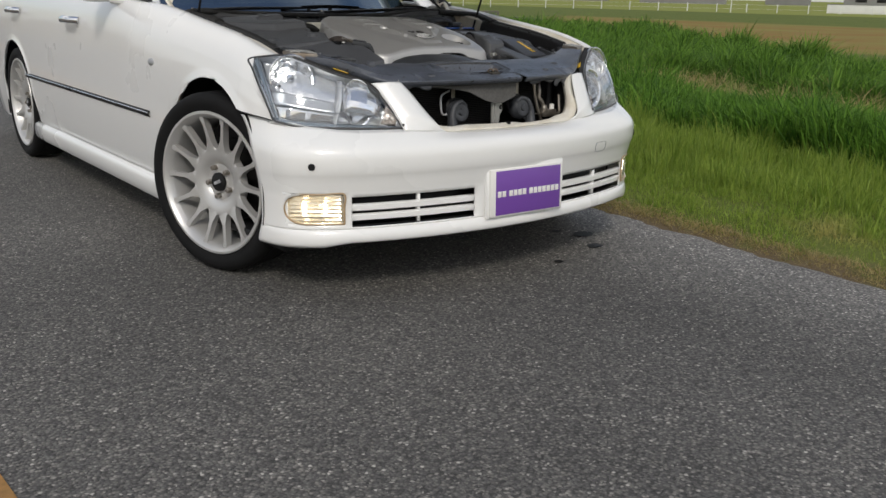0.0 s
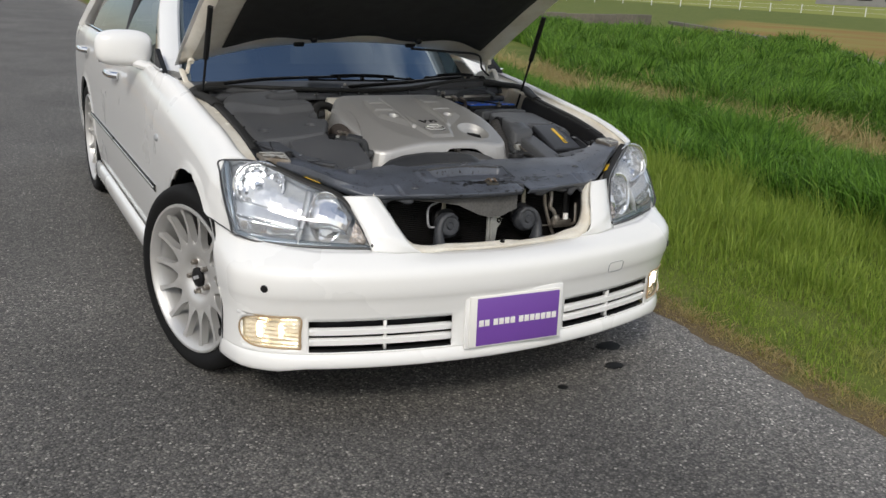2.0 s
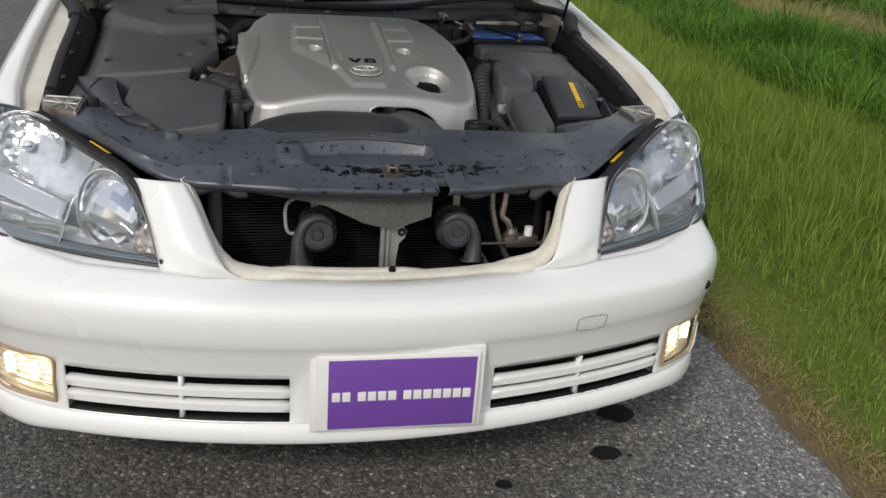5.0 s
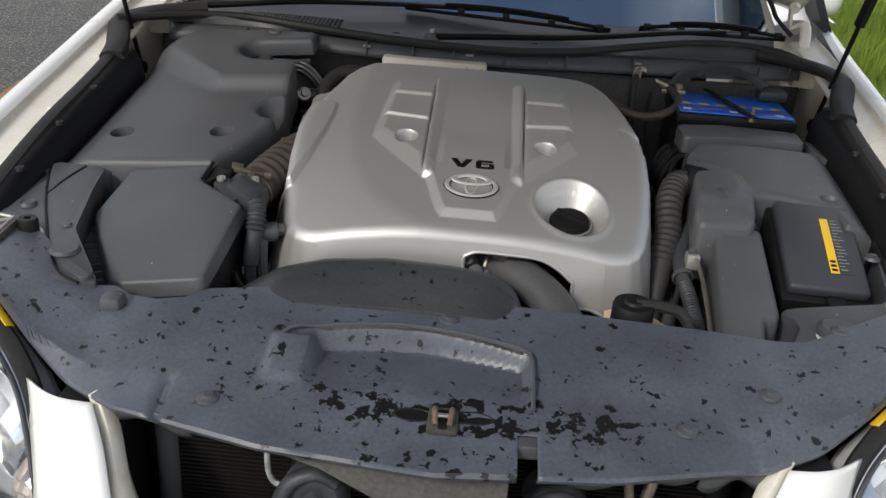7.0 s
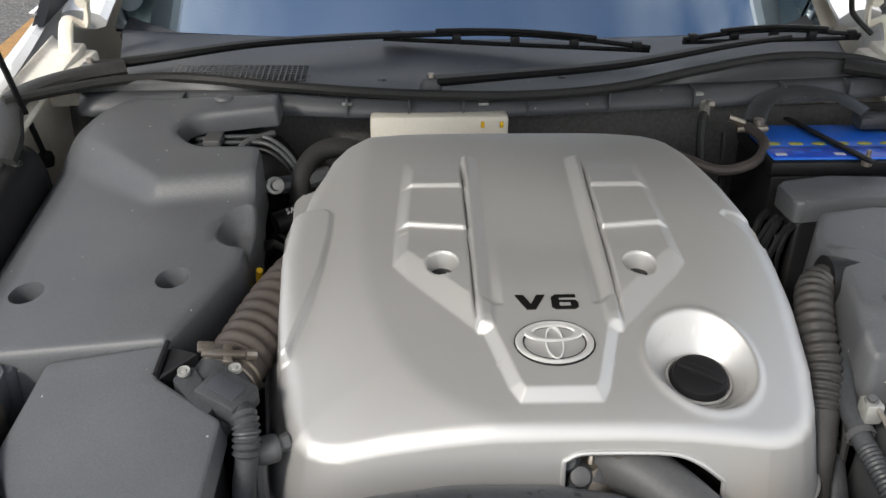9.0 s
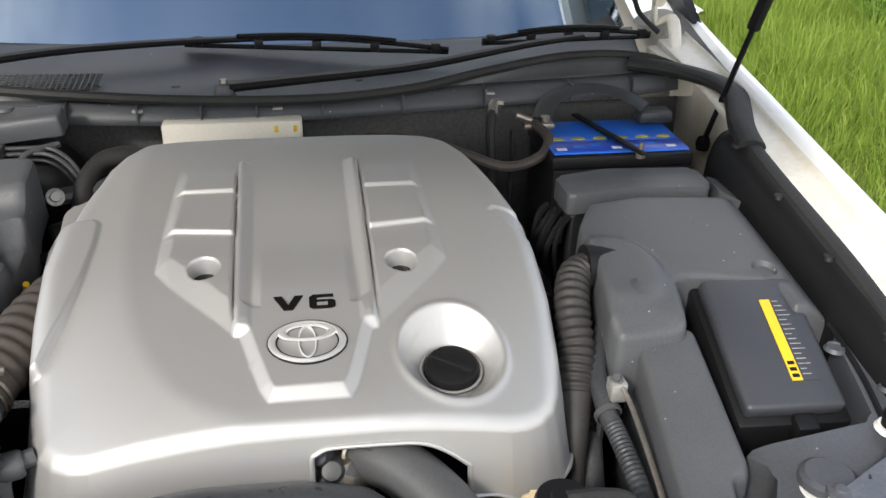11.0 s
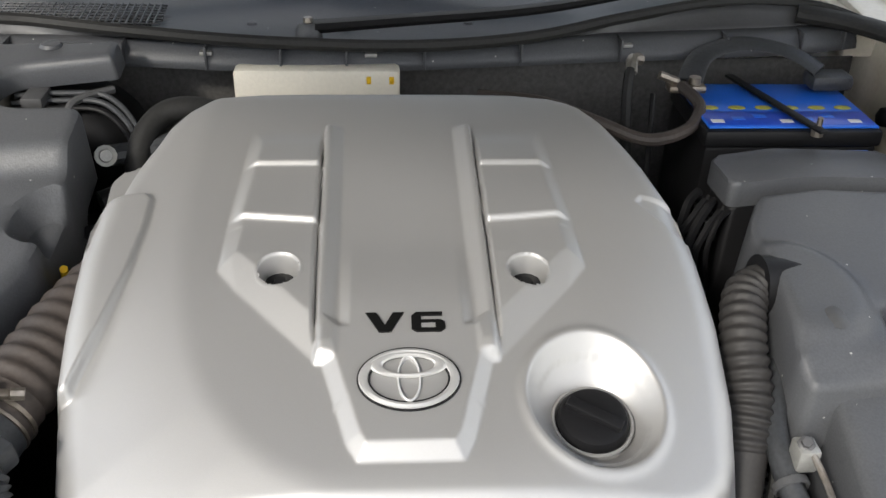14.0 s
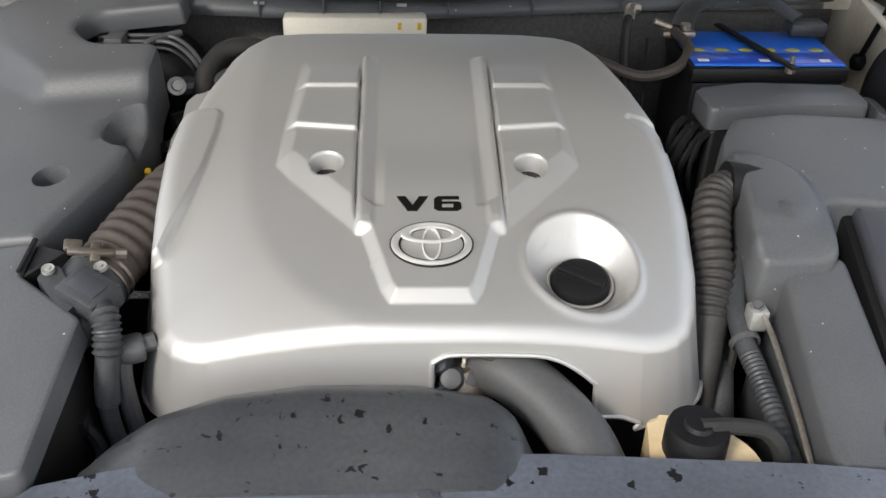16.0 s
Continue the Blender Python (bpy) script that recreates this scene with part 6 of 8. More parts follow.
# wide black raised letters
INK = mat("glossy_black_letters", (0.006, 0.006, 0.006), 0.4, 0, 0.1, spec=0.2)
lm = pose(AXIS, 0.679, max(cover_z(AXIS + q, 0.679 + r) - 0.23 * r for q in (-0.03, 0, 0.03) for r in (-0.01, 0, 0.01)) + 0.0002, math.degrees(math.atan((cover_z(AXIS, 0.696) - cover_z(AXIS, 0.672)) / 0.024)))
for name, loops in (("letter_v", [[(-0.0355, 0.0105), (-0.0262, 0.0105), (-0.0190, -0.0035), (-0.0118, 0.0105), (-0.0025, 0.0105), (-0.0140, -0.0105), (-0.0240, -0.0105)]]),
                    ("digit_six", [[(0.0040, 0.0065), (0.0085, 0.0105), (0.0310, 0.0105), (0.0310, 0.0068), (0.0130, 0.0068), (0.0125, 0.0060), (0.0125, 0.0022), (0.0295, 0.0022), (0.0330, -0.0005), (0.0330, -0.0075), (0.0295, -0.0105), (0.0080, -0.0105), (0.0040, -0.0075)], [(0.0125, -0.0018), (0.0245, -0.0018), (0.0245, -0.0066), (0.0125, -0.0066)]])):
    bm = prism(loops[0], 0.0012, -0.004, 0.0, 1)
    for hole_ in loops[1:]:
        prism(hole_, 0.0015, 0.0011, 0.0, 1, bm)
    bmesh.ops.transform(bm, matrix=lm, verts=bm.verts)
    ob = part(name, bm, INK, engine_cover, smooth=0)
    ob.data.materials.append(SILVER)
    if len(loops) > 1:
        for p in ob.data.polygons[len(loops[0]) + 2:]:
            p.material_index = 1
part("foam_block", box(-0.197, 1.180, 0.80, 0.021, 1.215, 0.923, 0.006, segs=2), FOAM, car, "off-white foam block behind the engine cover")
for fx in (-0.02, 0.01):
    part("foam_mark", box(fx - 0.003, 1.178, 0.905, fx + 0.003, 1.182, 0.915, 0.0005), YELLOW, car)

# ---- right side of the bay: big cover, air box, intake duct ----
RC_WELLS = ((-0.585, 0.762), (-0.415, 0.766))


def rc_z(x, y):
    """Flat front with two wells, a step up to a domed rear, a crisp ledge and a deep cup at the inner edge."""
    z = 0.866 + 0.13 * (y - 0.76) + 0.09 * (x + 0.5) - 0.04 * soft(-0.60, -0.70, x)
    left = max(0.0, -0.475 - x)
    rise = y - 0.930 - 0.75 * left
    z += 0.024 * soft(0.0, 0.030 + 0.35 * min(0.2, left), rise)
    q = math.hypot((x + 0.335), (y - 0.865) * 0.95)
    z -= 0.034 * soft(0.048, 0.028, q)
    for cx, cy in RC_WELLS:
        z -= 0.030 * soft(0.0205, 0.0160, math.hypot(x - cx, y - cy))
    return z


rc = [(-0.398, 0.655, 0.006), (-0.337, 0.795, 0.012), (-0.337, 0.90, 0.02), (-0.342, 1.030, 0.02), (-0.440, 1.045, 0.03), (-0.478, 1.10, 0.03), (-0.46, 1.140, 0.02), (-0.335, 1.146, 0.006), (-0.335, 1.192, 0.01), (-0.50, 1.212, 0.02), (-0.58, 1.225, 0.03), (-0.645, 1.14, 0.05), (-0.674, 0.92, 0.05), (-0.657, 0.658, 0.008)]
right_cover = part("side_cover", moulded(rounded(rc, 0.02, 6), rc_z, lambda x, y: 0.075 if y < 1.06 else 0.022, 0.011, 0.0075, [(x, y, 0.0185) for x, y in RC_WELLS] + [(-0.335, 0.865, 0.04)]), PLASTIC, car, "large dusty grey plastic side cover")
part("cover_bolt", lathe([(0, 0.006), (0.012, 0.004), (0.015, 0)], Matrix.Translation((-0.42, 1.185, rc_z(-0.42, 1.185))), 16), PLASTIC, right_cover)


def ab_z(x, y):
    return 0.820 + 0.17 * (x + 0.43) + 0.27 * (y - 0.53)


ab = [(-0.334, 0.386, 0.012), (-0.322, 0.543, 0.006), (-0.400, 0.610, 0.003), (-0.396, 0.652, 0.003), (-0.528, 0.654, 0.012), (-0.547, 0.545, 0.010), (-0.462, 0.388, 0.014)]
air_box = part("air_box_lid", moulded(rounded(ab, 0.015, 6), ab_z, 0.020, 0.005, 0.02), PLASTIC, car, "plain grey air filter box lid")
part("air_box_base", prism(rounded([(p[0] * 1.0 - 0.0, p[1] - 0.004) for p in ab], 0.015), lambda x, y: ab_z(x, y) - 0.022, 0.50, 0.004, 1, inset=0.010), BLACK, car, "black ribbed air filter box")
part("lid_fin", prism([(-0.394, 0.652), (-0.362, 0.636), (-0.398, 0.610)], lambda x, y: ab_z(x, y) - 0.003, lambda x, y: ab_z(x, y) - 0.05, 0.002, 1), BLACK, air_box, "black corner fin of the lid")
part("lid_ridge", tube([(-0.396, 0.652, ab_z(-0.396, 0.652) + 0.002), (-0.401, 0.610, ab_z(-0.401, 0.610) + 0.002)], 0.0032, 6, 3), BLACK, air_box)
for k in range(10):
    t = k / 9
    px, py = -0.556 + 0.088 * t, 0.545 - 0.150 * t
    part("box_rib", box(-0.010, -0.0025, -0.045, 0.016, 0.0025, 0.020, 0.001, Matrix.Translation((px - 0.006, py, ab_z(px, py) - 0.045)) @ pose(0, 0, 0, 0, 0, 30)), PLASTIC, air_box)
part("box_clip", box(-0.585, 0.585, 0.775, -0.562, 0.612, 0.815, 0.004), STEEL, car, "small steel spring clip")
# intake duct with bellows and clamp
dp = [(-0.338, 0.632, 0.818), (-0.318, 0.690, 0.830), (-0.296, 0.765, 0.838), (-0.272, 0.85, 0.832), (-0.258, 0.92, 0.81)]
duct = part("intake_duct", tube(dp, 0.0335, 24, 200, rf=lambda t: 1 + 0.045 * math.sin(t * 2 * math.pi * 17) * (1 if 0.14 < t < 0.92 else 0)), DUCT, car, "grey-brown ribbed rubber intake duct")
for t in (0.035, 0.085):
    part("clamp_band", tube([cr(dp, t - 0.008), cr(dp, t + 0.008)], 0.0358, 28, 2), STEEL, duct, "dirty steel hose clamp")
cm = facing(cr(dp, 0.055) + Vector((0.004, -0.010, 0.036)), (0.3, -0.35, 1), -30)
part("clamp_screw", box(-0.026, -0.004, 0.0, 0.020, 0.004, 0.007, 0.002, cm), STEEL, duct, "dull clamp screw and tongue")
part("clamp_tongue", box(-0.030, 0.003, -0.002, -0.012, 0.016, 0.004, 0.002, cm), STEEL, duct)
part("clamp_nut", lathe([(0, 0.007), (0.0055, 0.007), (0.0055, -0.004), (0, -0.004)], cm @ facing((0.024, 0, 0.0035), (1, 0, 0)), 8), STEEL, duct)
part("clamp_lug", box(-0.004, -0.012, -0.001, 0.006, 0.012, 0.006, 0.002, cm), STEEL, duct)
meter = part("air_meter", tube([(-0.366, 0.560, 0.800), (-0.354, 0.592, 0.808), (-0.338, 0.636, 0.818)], 0.0345, 22, 10, rf=lambda t: 1.0 if t < 0.8 else 1.03), METER, car, "faded black air flow meter housing")
part("meter_flange", prism(rounded([(-0.384, 0.606), (-0.366, 0.622), (-0.330, 0.566), (-0.340, 0.548)], 0.006), lambda x, y: 0.846 + 0.10 * (x + 0.36) + 0.2 * (y - 0.59), 0.815, 0.002, 1), METER, meter, "flange with two screws")
for px, py in ((-0.371, 0.609), (-0.318, 0.606)):
    part("meter_screw", lathe([(0, 0.005), (0.0025, 0.005), (0.003, 0.003), (0.0065, 0.004), (0.007, 0.0)], facing((px, py, 0.848 + 0.10 * (px + 0.36) + 0.2 * (py - 0.59)), (0, -0.2, 1)), 14), ALLOYCAST, meter, "round steel screw")
part("meter_plug", box(-0.026, -0.020, -0.015, 0.026, 0.020, 0.013, 0.004, pose(-0.322, 0.576, 0.845, 10, 8, -32)), METER, meter, "black square connector")
part("plug_label", box(-0.018, -0.010, 0.013, 0.018, 0.010, 0.0142, 0.0005, pose(-0.322, 0.576, 0.845, 10, 8, -32)), LID, meter)
part("meter_lead", tube([(-0.309, 0.562, 0.842), (-0.300, 0.545, 0.834), (-0.299, 0.530, 0.808), (-0.303, 0.520, 0.775), (-0.303, 0.512, 0.735), (-0.292, 0.505, 0.69)], 0.0125, 14, 90, rf=lambda t: (1.05 + 0.13 * math.sin(t * 150)) if 0.12 < t < 0.42 else (0.95 if t < 0.7 else 0.72)), METER, car, "ribbed black wiring boot")
part("bay_lead", tube([(-0.335, 0.50, 0.76), (-0.310, 0.49, 0.72), (-0.318, 0.45, 0.68), (-0.345, 0.43, 0.63)], 0.007, 8, 20), BLACK, car)
part("bay_clip", box(-0.338, 0.488, 0.738, -0.318, 0.508, 0.758, 0.003), BLACK, car)
part("dipstick", tube([(-0.330, 0.840, 0.80), (-0.328, 0.837, 0.835), (-0.326, 0.832, 0.846)], 0.0042, 8, 8), YELLOW, car, "orange-yellow dipstick handle")
part("vent_pipe", tube([(-0.262, 0.560, 0.800), (-0.286, 0.548, 0.797), (-0.292, 0.540, 0.782), (-0.290, 0.532, 0.74), (-0.280, 0.525, 0.66)], 0.0095, 10, 24), HOSE, car, "grey metal pipe")
part("vent_union", lathe([(0.013, -0.012), (0.015, -0.008), (0.015, 0.008), (0.013, 0.012)], facing((-0.283, 0.549, 0.798), (-1, -0.4, 0)), 14), HOSE, car)
# brake fluid corner and pipes beside the big cover
part("fluid_cap", lathe([(0, 0.014), (0.018, 0.013), (0.022, 0.008), (0.022, -0.01)], Matrix.Translation((-0.445, 1.10, 0.875)), 18), BLACK, car, "black brake fluid cap")
part("fluid_tag", box(-0.428, 1.095, 0.884, -0.414, 1.105, 0.890, 0.002), YELLOW, car)
for k, (dy, dz) in enumerate(((0, 0), (0.014, 0.004), (-0.013, -0.005))):
    part("brake_pipe", tube([(-0.46, 1.125 + dy, 0.90 + dz), (-0.40, 1.13 + dy, 0.902 + dz), (-0.345, 1.125 + dy, 0.898 + dz), (-0.300, 1.07 + dy, 0.87 + dz), (-0.285, 1.0 + dy, 0.80 + dz)], 0.0036, 8, 30), BLACK if k == 2 else METER, car, "dark brake pipe")
part("brake_union", lathe([(0, 0.016), (0.007, 0.016), (0.008, 0.004), (0.013, 0.003), (0.013, -0.012)], facing((-0.330, 1.035, 0.872), (0.3, -0.8, 0.4)), 12), ALLOYCAST, car, "pale brake pipe union")
part("booster_pipe", tube([(-0.330, 1.05, 0.865), (-0.285, 1.06, 0.868), (-0.255, 1.075, 0.872)], 0.013, 10, 14), METER, car)
part("booster_shell", lathe([(0.0, 0.05), (0.05, 0.046), (0.075, 0.03), (0.088, 0.0), (0.09, -0.05)], facing((-0.40, 1.15, 0.82), (0, -1, 0.15)), 28), BLACK, car, "black brake booster shell")
part("pipe_bend", tube([(-0.395, 1.10, 0.83), (-0.392, 1.105, 0.880), (-0.385, 1.125, 0.902), (-0.345, 1.16, 0.905)], 0.0055, 8, 24), HOSE, car)
part("side_lead", tube([(-0.325, 0.93, 0.835), (-0.300, 0.945, 0.812), (-0.302, 0.985, 0.80), (-0.330, 0.995, 0.82)], 0.005, 8, 24), RUBBER, car)
part("pipe_holder", box(-0.444, 1.108, 0.892, -0.418, 1.15, 0.913, 0.003), HOSE, car)
part("vacuum_hose", tube([(-0.290, 1.01, 0.80), (-0.296, 1.05, 0.865), (-0.275, 1.090, 0.897), (-0.235, 1.105, 0.902), (-0.19, 1.115, 0.88), (-0.15, 1.12, 0.84)], 0.0155, 12, 36), RUBBER, car, "thick black vacuum hose")
# near-black box added to fill the gap under the cover with shade
part("shade_filler_box", box(-0.335, 0.94, 0.62, -0.27, 1.15, 0.80, 0.02), DEEP, car)
part("side_harness", tube([(-0.33, 0.93, 0.83), (-0.315, 0.97, 0.80), (-0.305, 1.02, 0.79), (-0.30, 1.08, 0.80)], 0.008, 8, 20), BLACK, car)
part("marked_hose", tube([(-0.325, 0.975, 0.84), (-0.300, 0.990, 0.842), (-0.270, 1.00, 0.838)], 0.0155, 12, 12), BLACK, car, "black hose with white print")
lettering("5A0", 0.011, facing((-0.300, 0.982, 0.858), (0.15, -0.65, 0.75), 12), GREYMARK, car, "pipe_mark", 0.0005)
# right tray with clip, stop and seam
tray_r = [(-0.400, 0.655), (-0.405, 0.662), (-0.655, 0.662), (-0.690, 0.66), (-0.680, 0.56), (-0.655, 0.46), (-0.60, 0.36), (-0.50, 0.345), (-0.462, 0.352), (-0.495, 0.40), (-0.590, 0.525), (-0.600, 0.60), (-0.570, 0.640)]
tz = lambda x, y: 0.815 + 0.10 * (y - 0.5) - 0.02 * (x + 0.6)
side_tray_r = part("side_tray", prism(rounded(tray_r[2:] + [(-0.56, 0.658)], 0.01), tz, 0.74, 0.005, 2), SHROUD, car, "dark grey side tray cover")
for cx, cy, r in ((-0.663, 0.628, 0.012), (-0.636, 0.525, 0.013)):
    part("tray_clip", lathe([(0, 0.003), (r * 0.6, 0.003), (r * 0.8, 0.005), (r, 0.0)], Matrix.Translation((cx, cy, tz(cx, cy))), 20), SHROUD, side_tray_r)
for px, py, pz in ((-0.598, 0.448, tz(-0.6, 0.443)), (0.632, 0.486, 0.797)):
    part("stop_ring", lathe([(0, 0.004), (0.018, 0.004), (0.021, 0.0)], Matrix.Translation((px, py, pz)), 20), WHITE, car)
    part("rubber_stop", lathe([(0.004, 0.006), (0.005, 0.022), (0.012, 0.022), (0.014, 0.018), (0.014, 0.0)], Matrix.Translation((px, py + 0.001, pz + 0.002)), 18), BLACK, car, "black rubber hood stop")
tray_panel = [(-0.655, 0.652), (-0.625, 0.57), (-0.591, 0.496), (-0.552, 0.42), (-0.514, 0.365), (-0.480, 0.345), (-0.468, 0.358), (-0.538, 0.462), (-0.562, 0.585), (-0.570, 0.652)]
part("tray_panel", prism(rounded(tray_panel, 0.012), lambda x, y: tz(x, y) + 0.007, lambda x, y: tz(x, y) - 0.04, 0.003, 2), SHROUD, side_tray_r, "raised inner tray panel")
part("tray_groove", tube([(-0.600, 0.648, tz(-0.6, 0.648) + 0.0065), (-0.612, 0.600, tz(-0.612, 0.6) + 0.0065), (-0.618, 0.555, tz(-0.618, 0.555) + 0.0055)], 0.0025, 6, 12), BLACK, side_tray_r)
part("tray_groove", tube([(x - 0.004, y - 0.002, tz(x, y) + 0.0005) for x, y in tray_panel[:6]], 0.002, 6, 40), BLACK, side_tray_r)
for cx, cy, r in ((-0.527, 0.405, 0.021), (-0.552, 0.468, 0.007)):
    part("tray_clip", lathe([(0, 0.004), (r * 0.8, 0.004), (r, 0.0)], Matrix.Translation((cx, cy, tz(cx, cy) + 0.007)), 22), SHROUD, side_tray_r)
part("tray_lug", box(-0.448, 0.312, 0.765, -0.418, 0.345, 0.796, 0.010), SHROUD, side_tray_r)

# ---- left side of the bay ----
def lz(x, y):
    z = 0.862 + 0.13 * (y - 0.75) - 0.04 * (x - 0.45) - 0.04 * soft(0.62, 0.68, x)
    # moulded bulge over the hose mouth
    z += 0.012 * soft(0.074, 0.052, math.hypot((x - 0.402) * 1.1, (y - 0.748) * 0.92))
    z -= 0.012 * soft(0.030, 0.0, y - 0.645) * soft(0.47, 0.44, x)
    z -= 0.007 * soft(0.0175, 0.0135, math.hypot((x - 0.602), y - 0.746))
    return z


lc = [(0.366, 0.66, 0.010), (0.373, 0.638, 0.012), (0.458, 0.646, 0.012), (0.468, 0.690, 0.012), (0.474, 0.728, 0.010), (0.498, 0.740, 0.012), (0.596, 0.722, 0.012), (0.606, 0.668, 0.006), (0.654, 0.665, 0.006), (0.674, 0.82, 0.03), (0.655, 0.87, 0.03), (0.637, 0.925, 0.008), (0.490, 0.928, 0.01), (0.413, 0.910, 0.012), (0.380, 0.85, 0.02), (0.378, 0.76, 0.02)]
left_cover = part("side_cover", moulded(rounded(lc, 0.015, 6), lz, 0.085, 0.010, 0.0085, [(0.602, 0.746, 0.0155)]), PLASTIC, car, "dusty grey moulded side cover with a hose mouth")
part("cover_stain", lathe([(0, 0.0045), (0.010, 0.004), (0.016, 0)], Matrix.Translation((0.412, 0.705, lz(0.412, 0.705) - 0.003)) @ Matrix.Diagonal((0.8, 1.3, 1, 1)), 12), HOSE, left_cover, "brown grime spot")
part("hose_mouth", lathe([(0.020, 0.004), (0.031, 0.004), (0.028, -0.05)], facing((0.372, 0.778, 0.852), (-1, 0.0, 0.05)), 22), BLACK, left_cover)
fuse = part("fuse_box_lid", prism(rounded([(0.392, 0.934), (0.490, 0.951), (0.614, 0.944), (0.616, 1.016), (0.474, 1.026), (0.388, 1.004)], 0.012), 0.884, 0.852, 0.006, 3), PLASTIC, car, "grey fuse box lid")
part("fuse_box", prism(rounded([(0.396, 0.938), (0.61, 0.952), (0.612, 1.012), (0.393, 1.000)], 0.01), 0.850, 0.62, 0.003, 1), BLACK, car)
part("cover_tongue", prism(rounded([(0.628, 0.945), (0.668, 0.90), (0.680, 0.96), (0.655, 1.00), (0.632, 1.01)], 0.01), lambda x, y: 0.874 - 0.3 * (x - 0.63), 0.82, 0.005, 2), PLASTIC, car, "grey end piece beside the fuse box lid")
rng = random.Random(8)
for k in range(9):
    # fuse box leads hanging down beside the engine
    x, y = 0.386 - 0.010 * (k % 3), 0.940 + 0.012 * (k // 2)
    part("loom_lead", tube([(x + 0.012, y, 0.845), (x - 0.004, y - 0.012, 0.835 - 0.006 * (k % 4)), (x - 0.014 - 0.004 * (k % 2), y - 0.016 + rng.uniform(-0.01, 0.01), 0.80), (x - 0.008, y - 0.03 * rng.random(), 0.74), (x, y - 0.02, 0.66)], 0.0035 + 0.0012 * (k % 3), 6, 18), BLACK, car)
for k in range(4):
    part("fuse_plug", box(0.374, 0.945 + 0.016 * k, 0.80 - 0.012 * (k % 2), 0.392, 0.957 + 0.016 * k, 0.828, 0.002), BLACK if k % 2 else METER, car)
for k in range(5):
    y = 0.66 + 0.05 * k
    part("bay_lead", tube([(0.332, y + 0.03, 0.80 - 0.02 * (k % 2)), (0.350, y, 0.778), (0.356, y - 0.03, 0.74), (0.348, y - 0.05, 0.68)], 0.005 + 0.001 * (k % 2), 6, 16), BLACK if k % 2 else RUBBER, car)
# lower box beside the engine
bz2 = lambda x, y: 0.825 + 0.22 * (y - 0.67)
lb2 = [(0.403, 0.676, 0.016), (0.478, 0.671, 0.016), (0.464, 0.474, 0.008), (0.456, 0.460, 0.005), (0.440, 0.457, 0.006), (0.436, 0.440, 0.008), (0.430, 0.405, 0.012), (0.376, 0.404, 0.02), (0.377, 0.444, 0.03)]
part("resonator_box", moulded(rounded(lb2, 0.02, 6), bz2, 0.60, 0.012, 0.02, inset=0.008), PLASTIC, car, "long grey plastic resonator box")
part("box_rod", tube([(0.364, 0.60, 0.797), (0.370, 0.57, 0.782), (0.368, 0.48, 0.757), (0.362, 0.40, 0.735)], 0.0032, 8, 16), STEEL, car)
part("box_bracket", box(0.352, 0.596, 0.775, 0.372, 0.618, 0.800, 0.003), ALLOYCAST, car, "small pale bracket under the bolt")
for k in range(6):
    part("box_tooth", box(0.404 + 0.012 * k, 0.6735, 0.818, 0.409 + 0.012 * k, 0.680, 0.829, 0.001), PLASTIC, car)
# relay box with caution label
tilt = pose(0.563, 0.642, 0.8005, 20, 0, -3)
part("relay_box", box(-0.070, -0.106, -0.07, 0.068, 0.104, 0.002, 0.006, tilt, segs=2), BLACK, car, "black relay box")
relay = part("relay_box_lid", box(-0.062, -0.095, 0.0, 0.058, 0.097, 0.022, 0.007, tilt, segs=3), LID, car, "plain dark grey relay box lid")
part("lid_latch", box(-0.006, -0.118, -0.012, 0.020, -0.096, 0.012, 0.003, tilt), BLACK, relay)
part("caution_label", box(0.003, -0.060, 0.0222, 0.016, 0.060, 0.0232, 0.0003, tilt), YELLOW, relay, "yellow caution strip")
part("label_print", box(0.0165, -0.060, 0.0222, 0.038, 0.060, 0.0230, 0.0003, tilt), LID, relay, "dark printed label")
for k in range(16):
    part("print_bar", box(0.0182, 0.056 - 0.0072 * k, 0.0231, 0.026 + 0.010 * ((k * 37) % 7) / 7, 0.0572 - 0.0072 * k, 0.0234, 0.0001, tilt), GREYMARK, relay)
for k in range(3):
    part("print_bar", box(0.005, -0.056 + 0.009 * k, 0.0233, 0.0135, -0.051 + 0.009 * k, 0.0238, 0.0001, tilt), BLACK, relay)
tray_l = [(0.470, 0.50), (0.500, 0.505), (0.625, 0.508), (0.645, 0.640), (0.690, 0.66), (0.680, 0.56), (0.655, 0.46), (0.60, 0.36), (0.50, 0.345), (0.47, 0.36), (0.475, 0.43), (0.495, 0.47)]
zl = lambda x, y: 0.772 + 0.18 * (y - 0.45) + 0.14 * (x - 0.55)
side_tray_l = part("side_tray", prism(rounded(tray_l, 0.01), zl, 0.70, 0.005, 2), SHROUD, car, "dark grey side tray cover")
part("tray_seam", tube([(0.648, 0.655, zl(0.648, 0.655) + 0.001), (0.640, 0.55, zl(0.640, 0.55) + 0.001), (0.618, 0.46, zl(0.618, 0.46) + 0.001), (0.575, 0.40, zl(0.575, 0.40) + 0.001), (0.52, 0.385, zl(0.52, 0.385))], 0.004, 6, 30), BLACK, side_tray_l)
for cx, cy, r in ((0.634, 0.615, 0.013), (0.662, 0.545, 0.013), (0.52, 0.375, 0.018)):
    part("tray_clip", lathe([(0, 0.003), (r * 0.6, 0.003), (r * 0.8, 0.005), (r, 0.0)], Matrix.Translation((cx, cy, zl(cx, cy))), 20), SHROUD, side_tray_l)
part("washer_neck", lathe([(0.0, 0.0), (0.036, 0.0), (0.037, -0.03)], Matrix.Translation((0.543, 0.443, 0.766)), 24), WHITE, car)
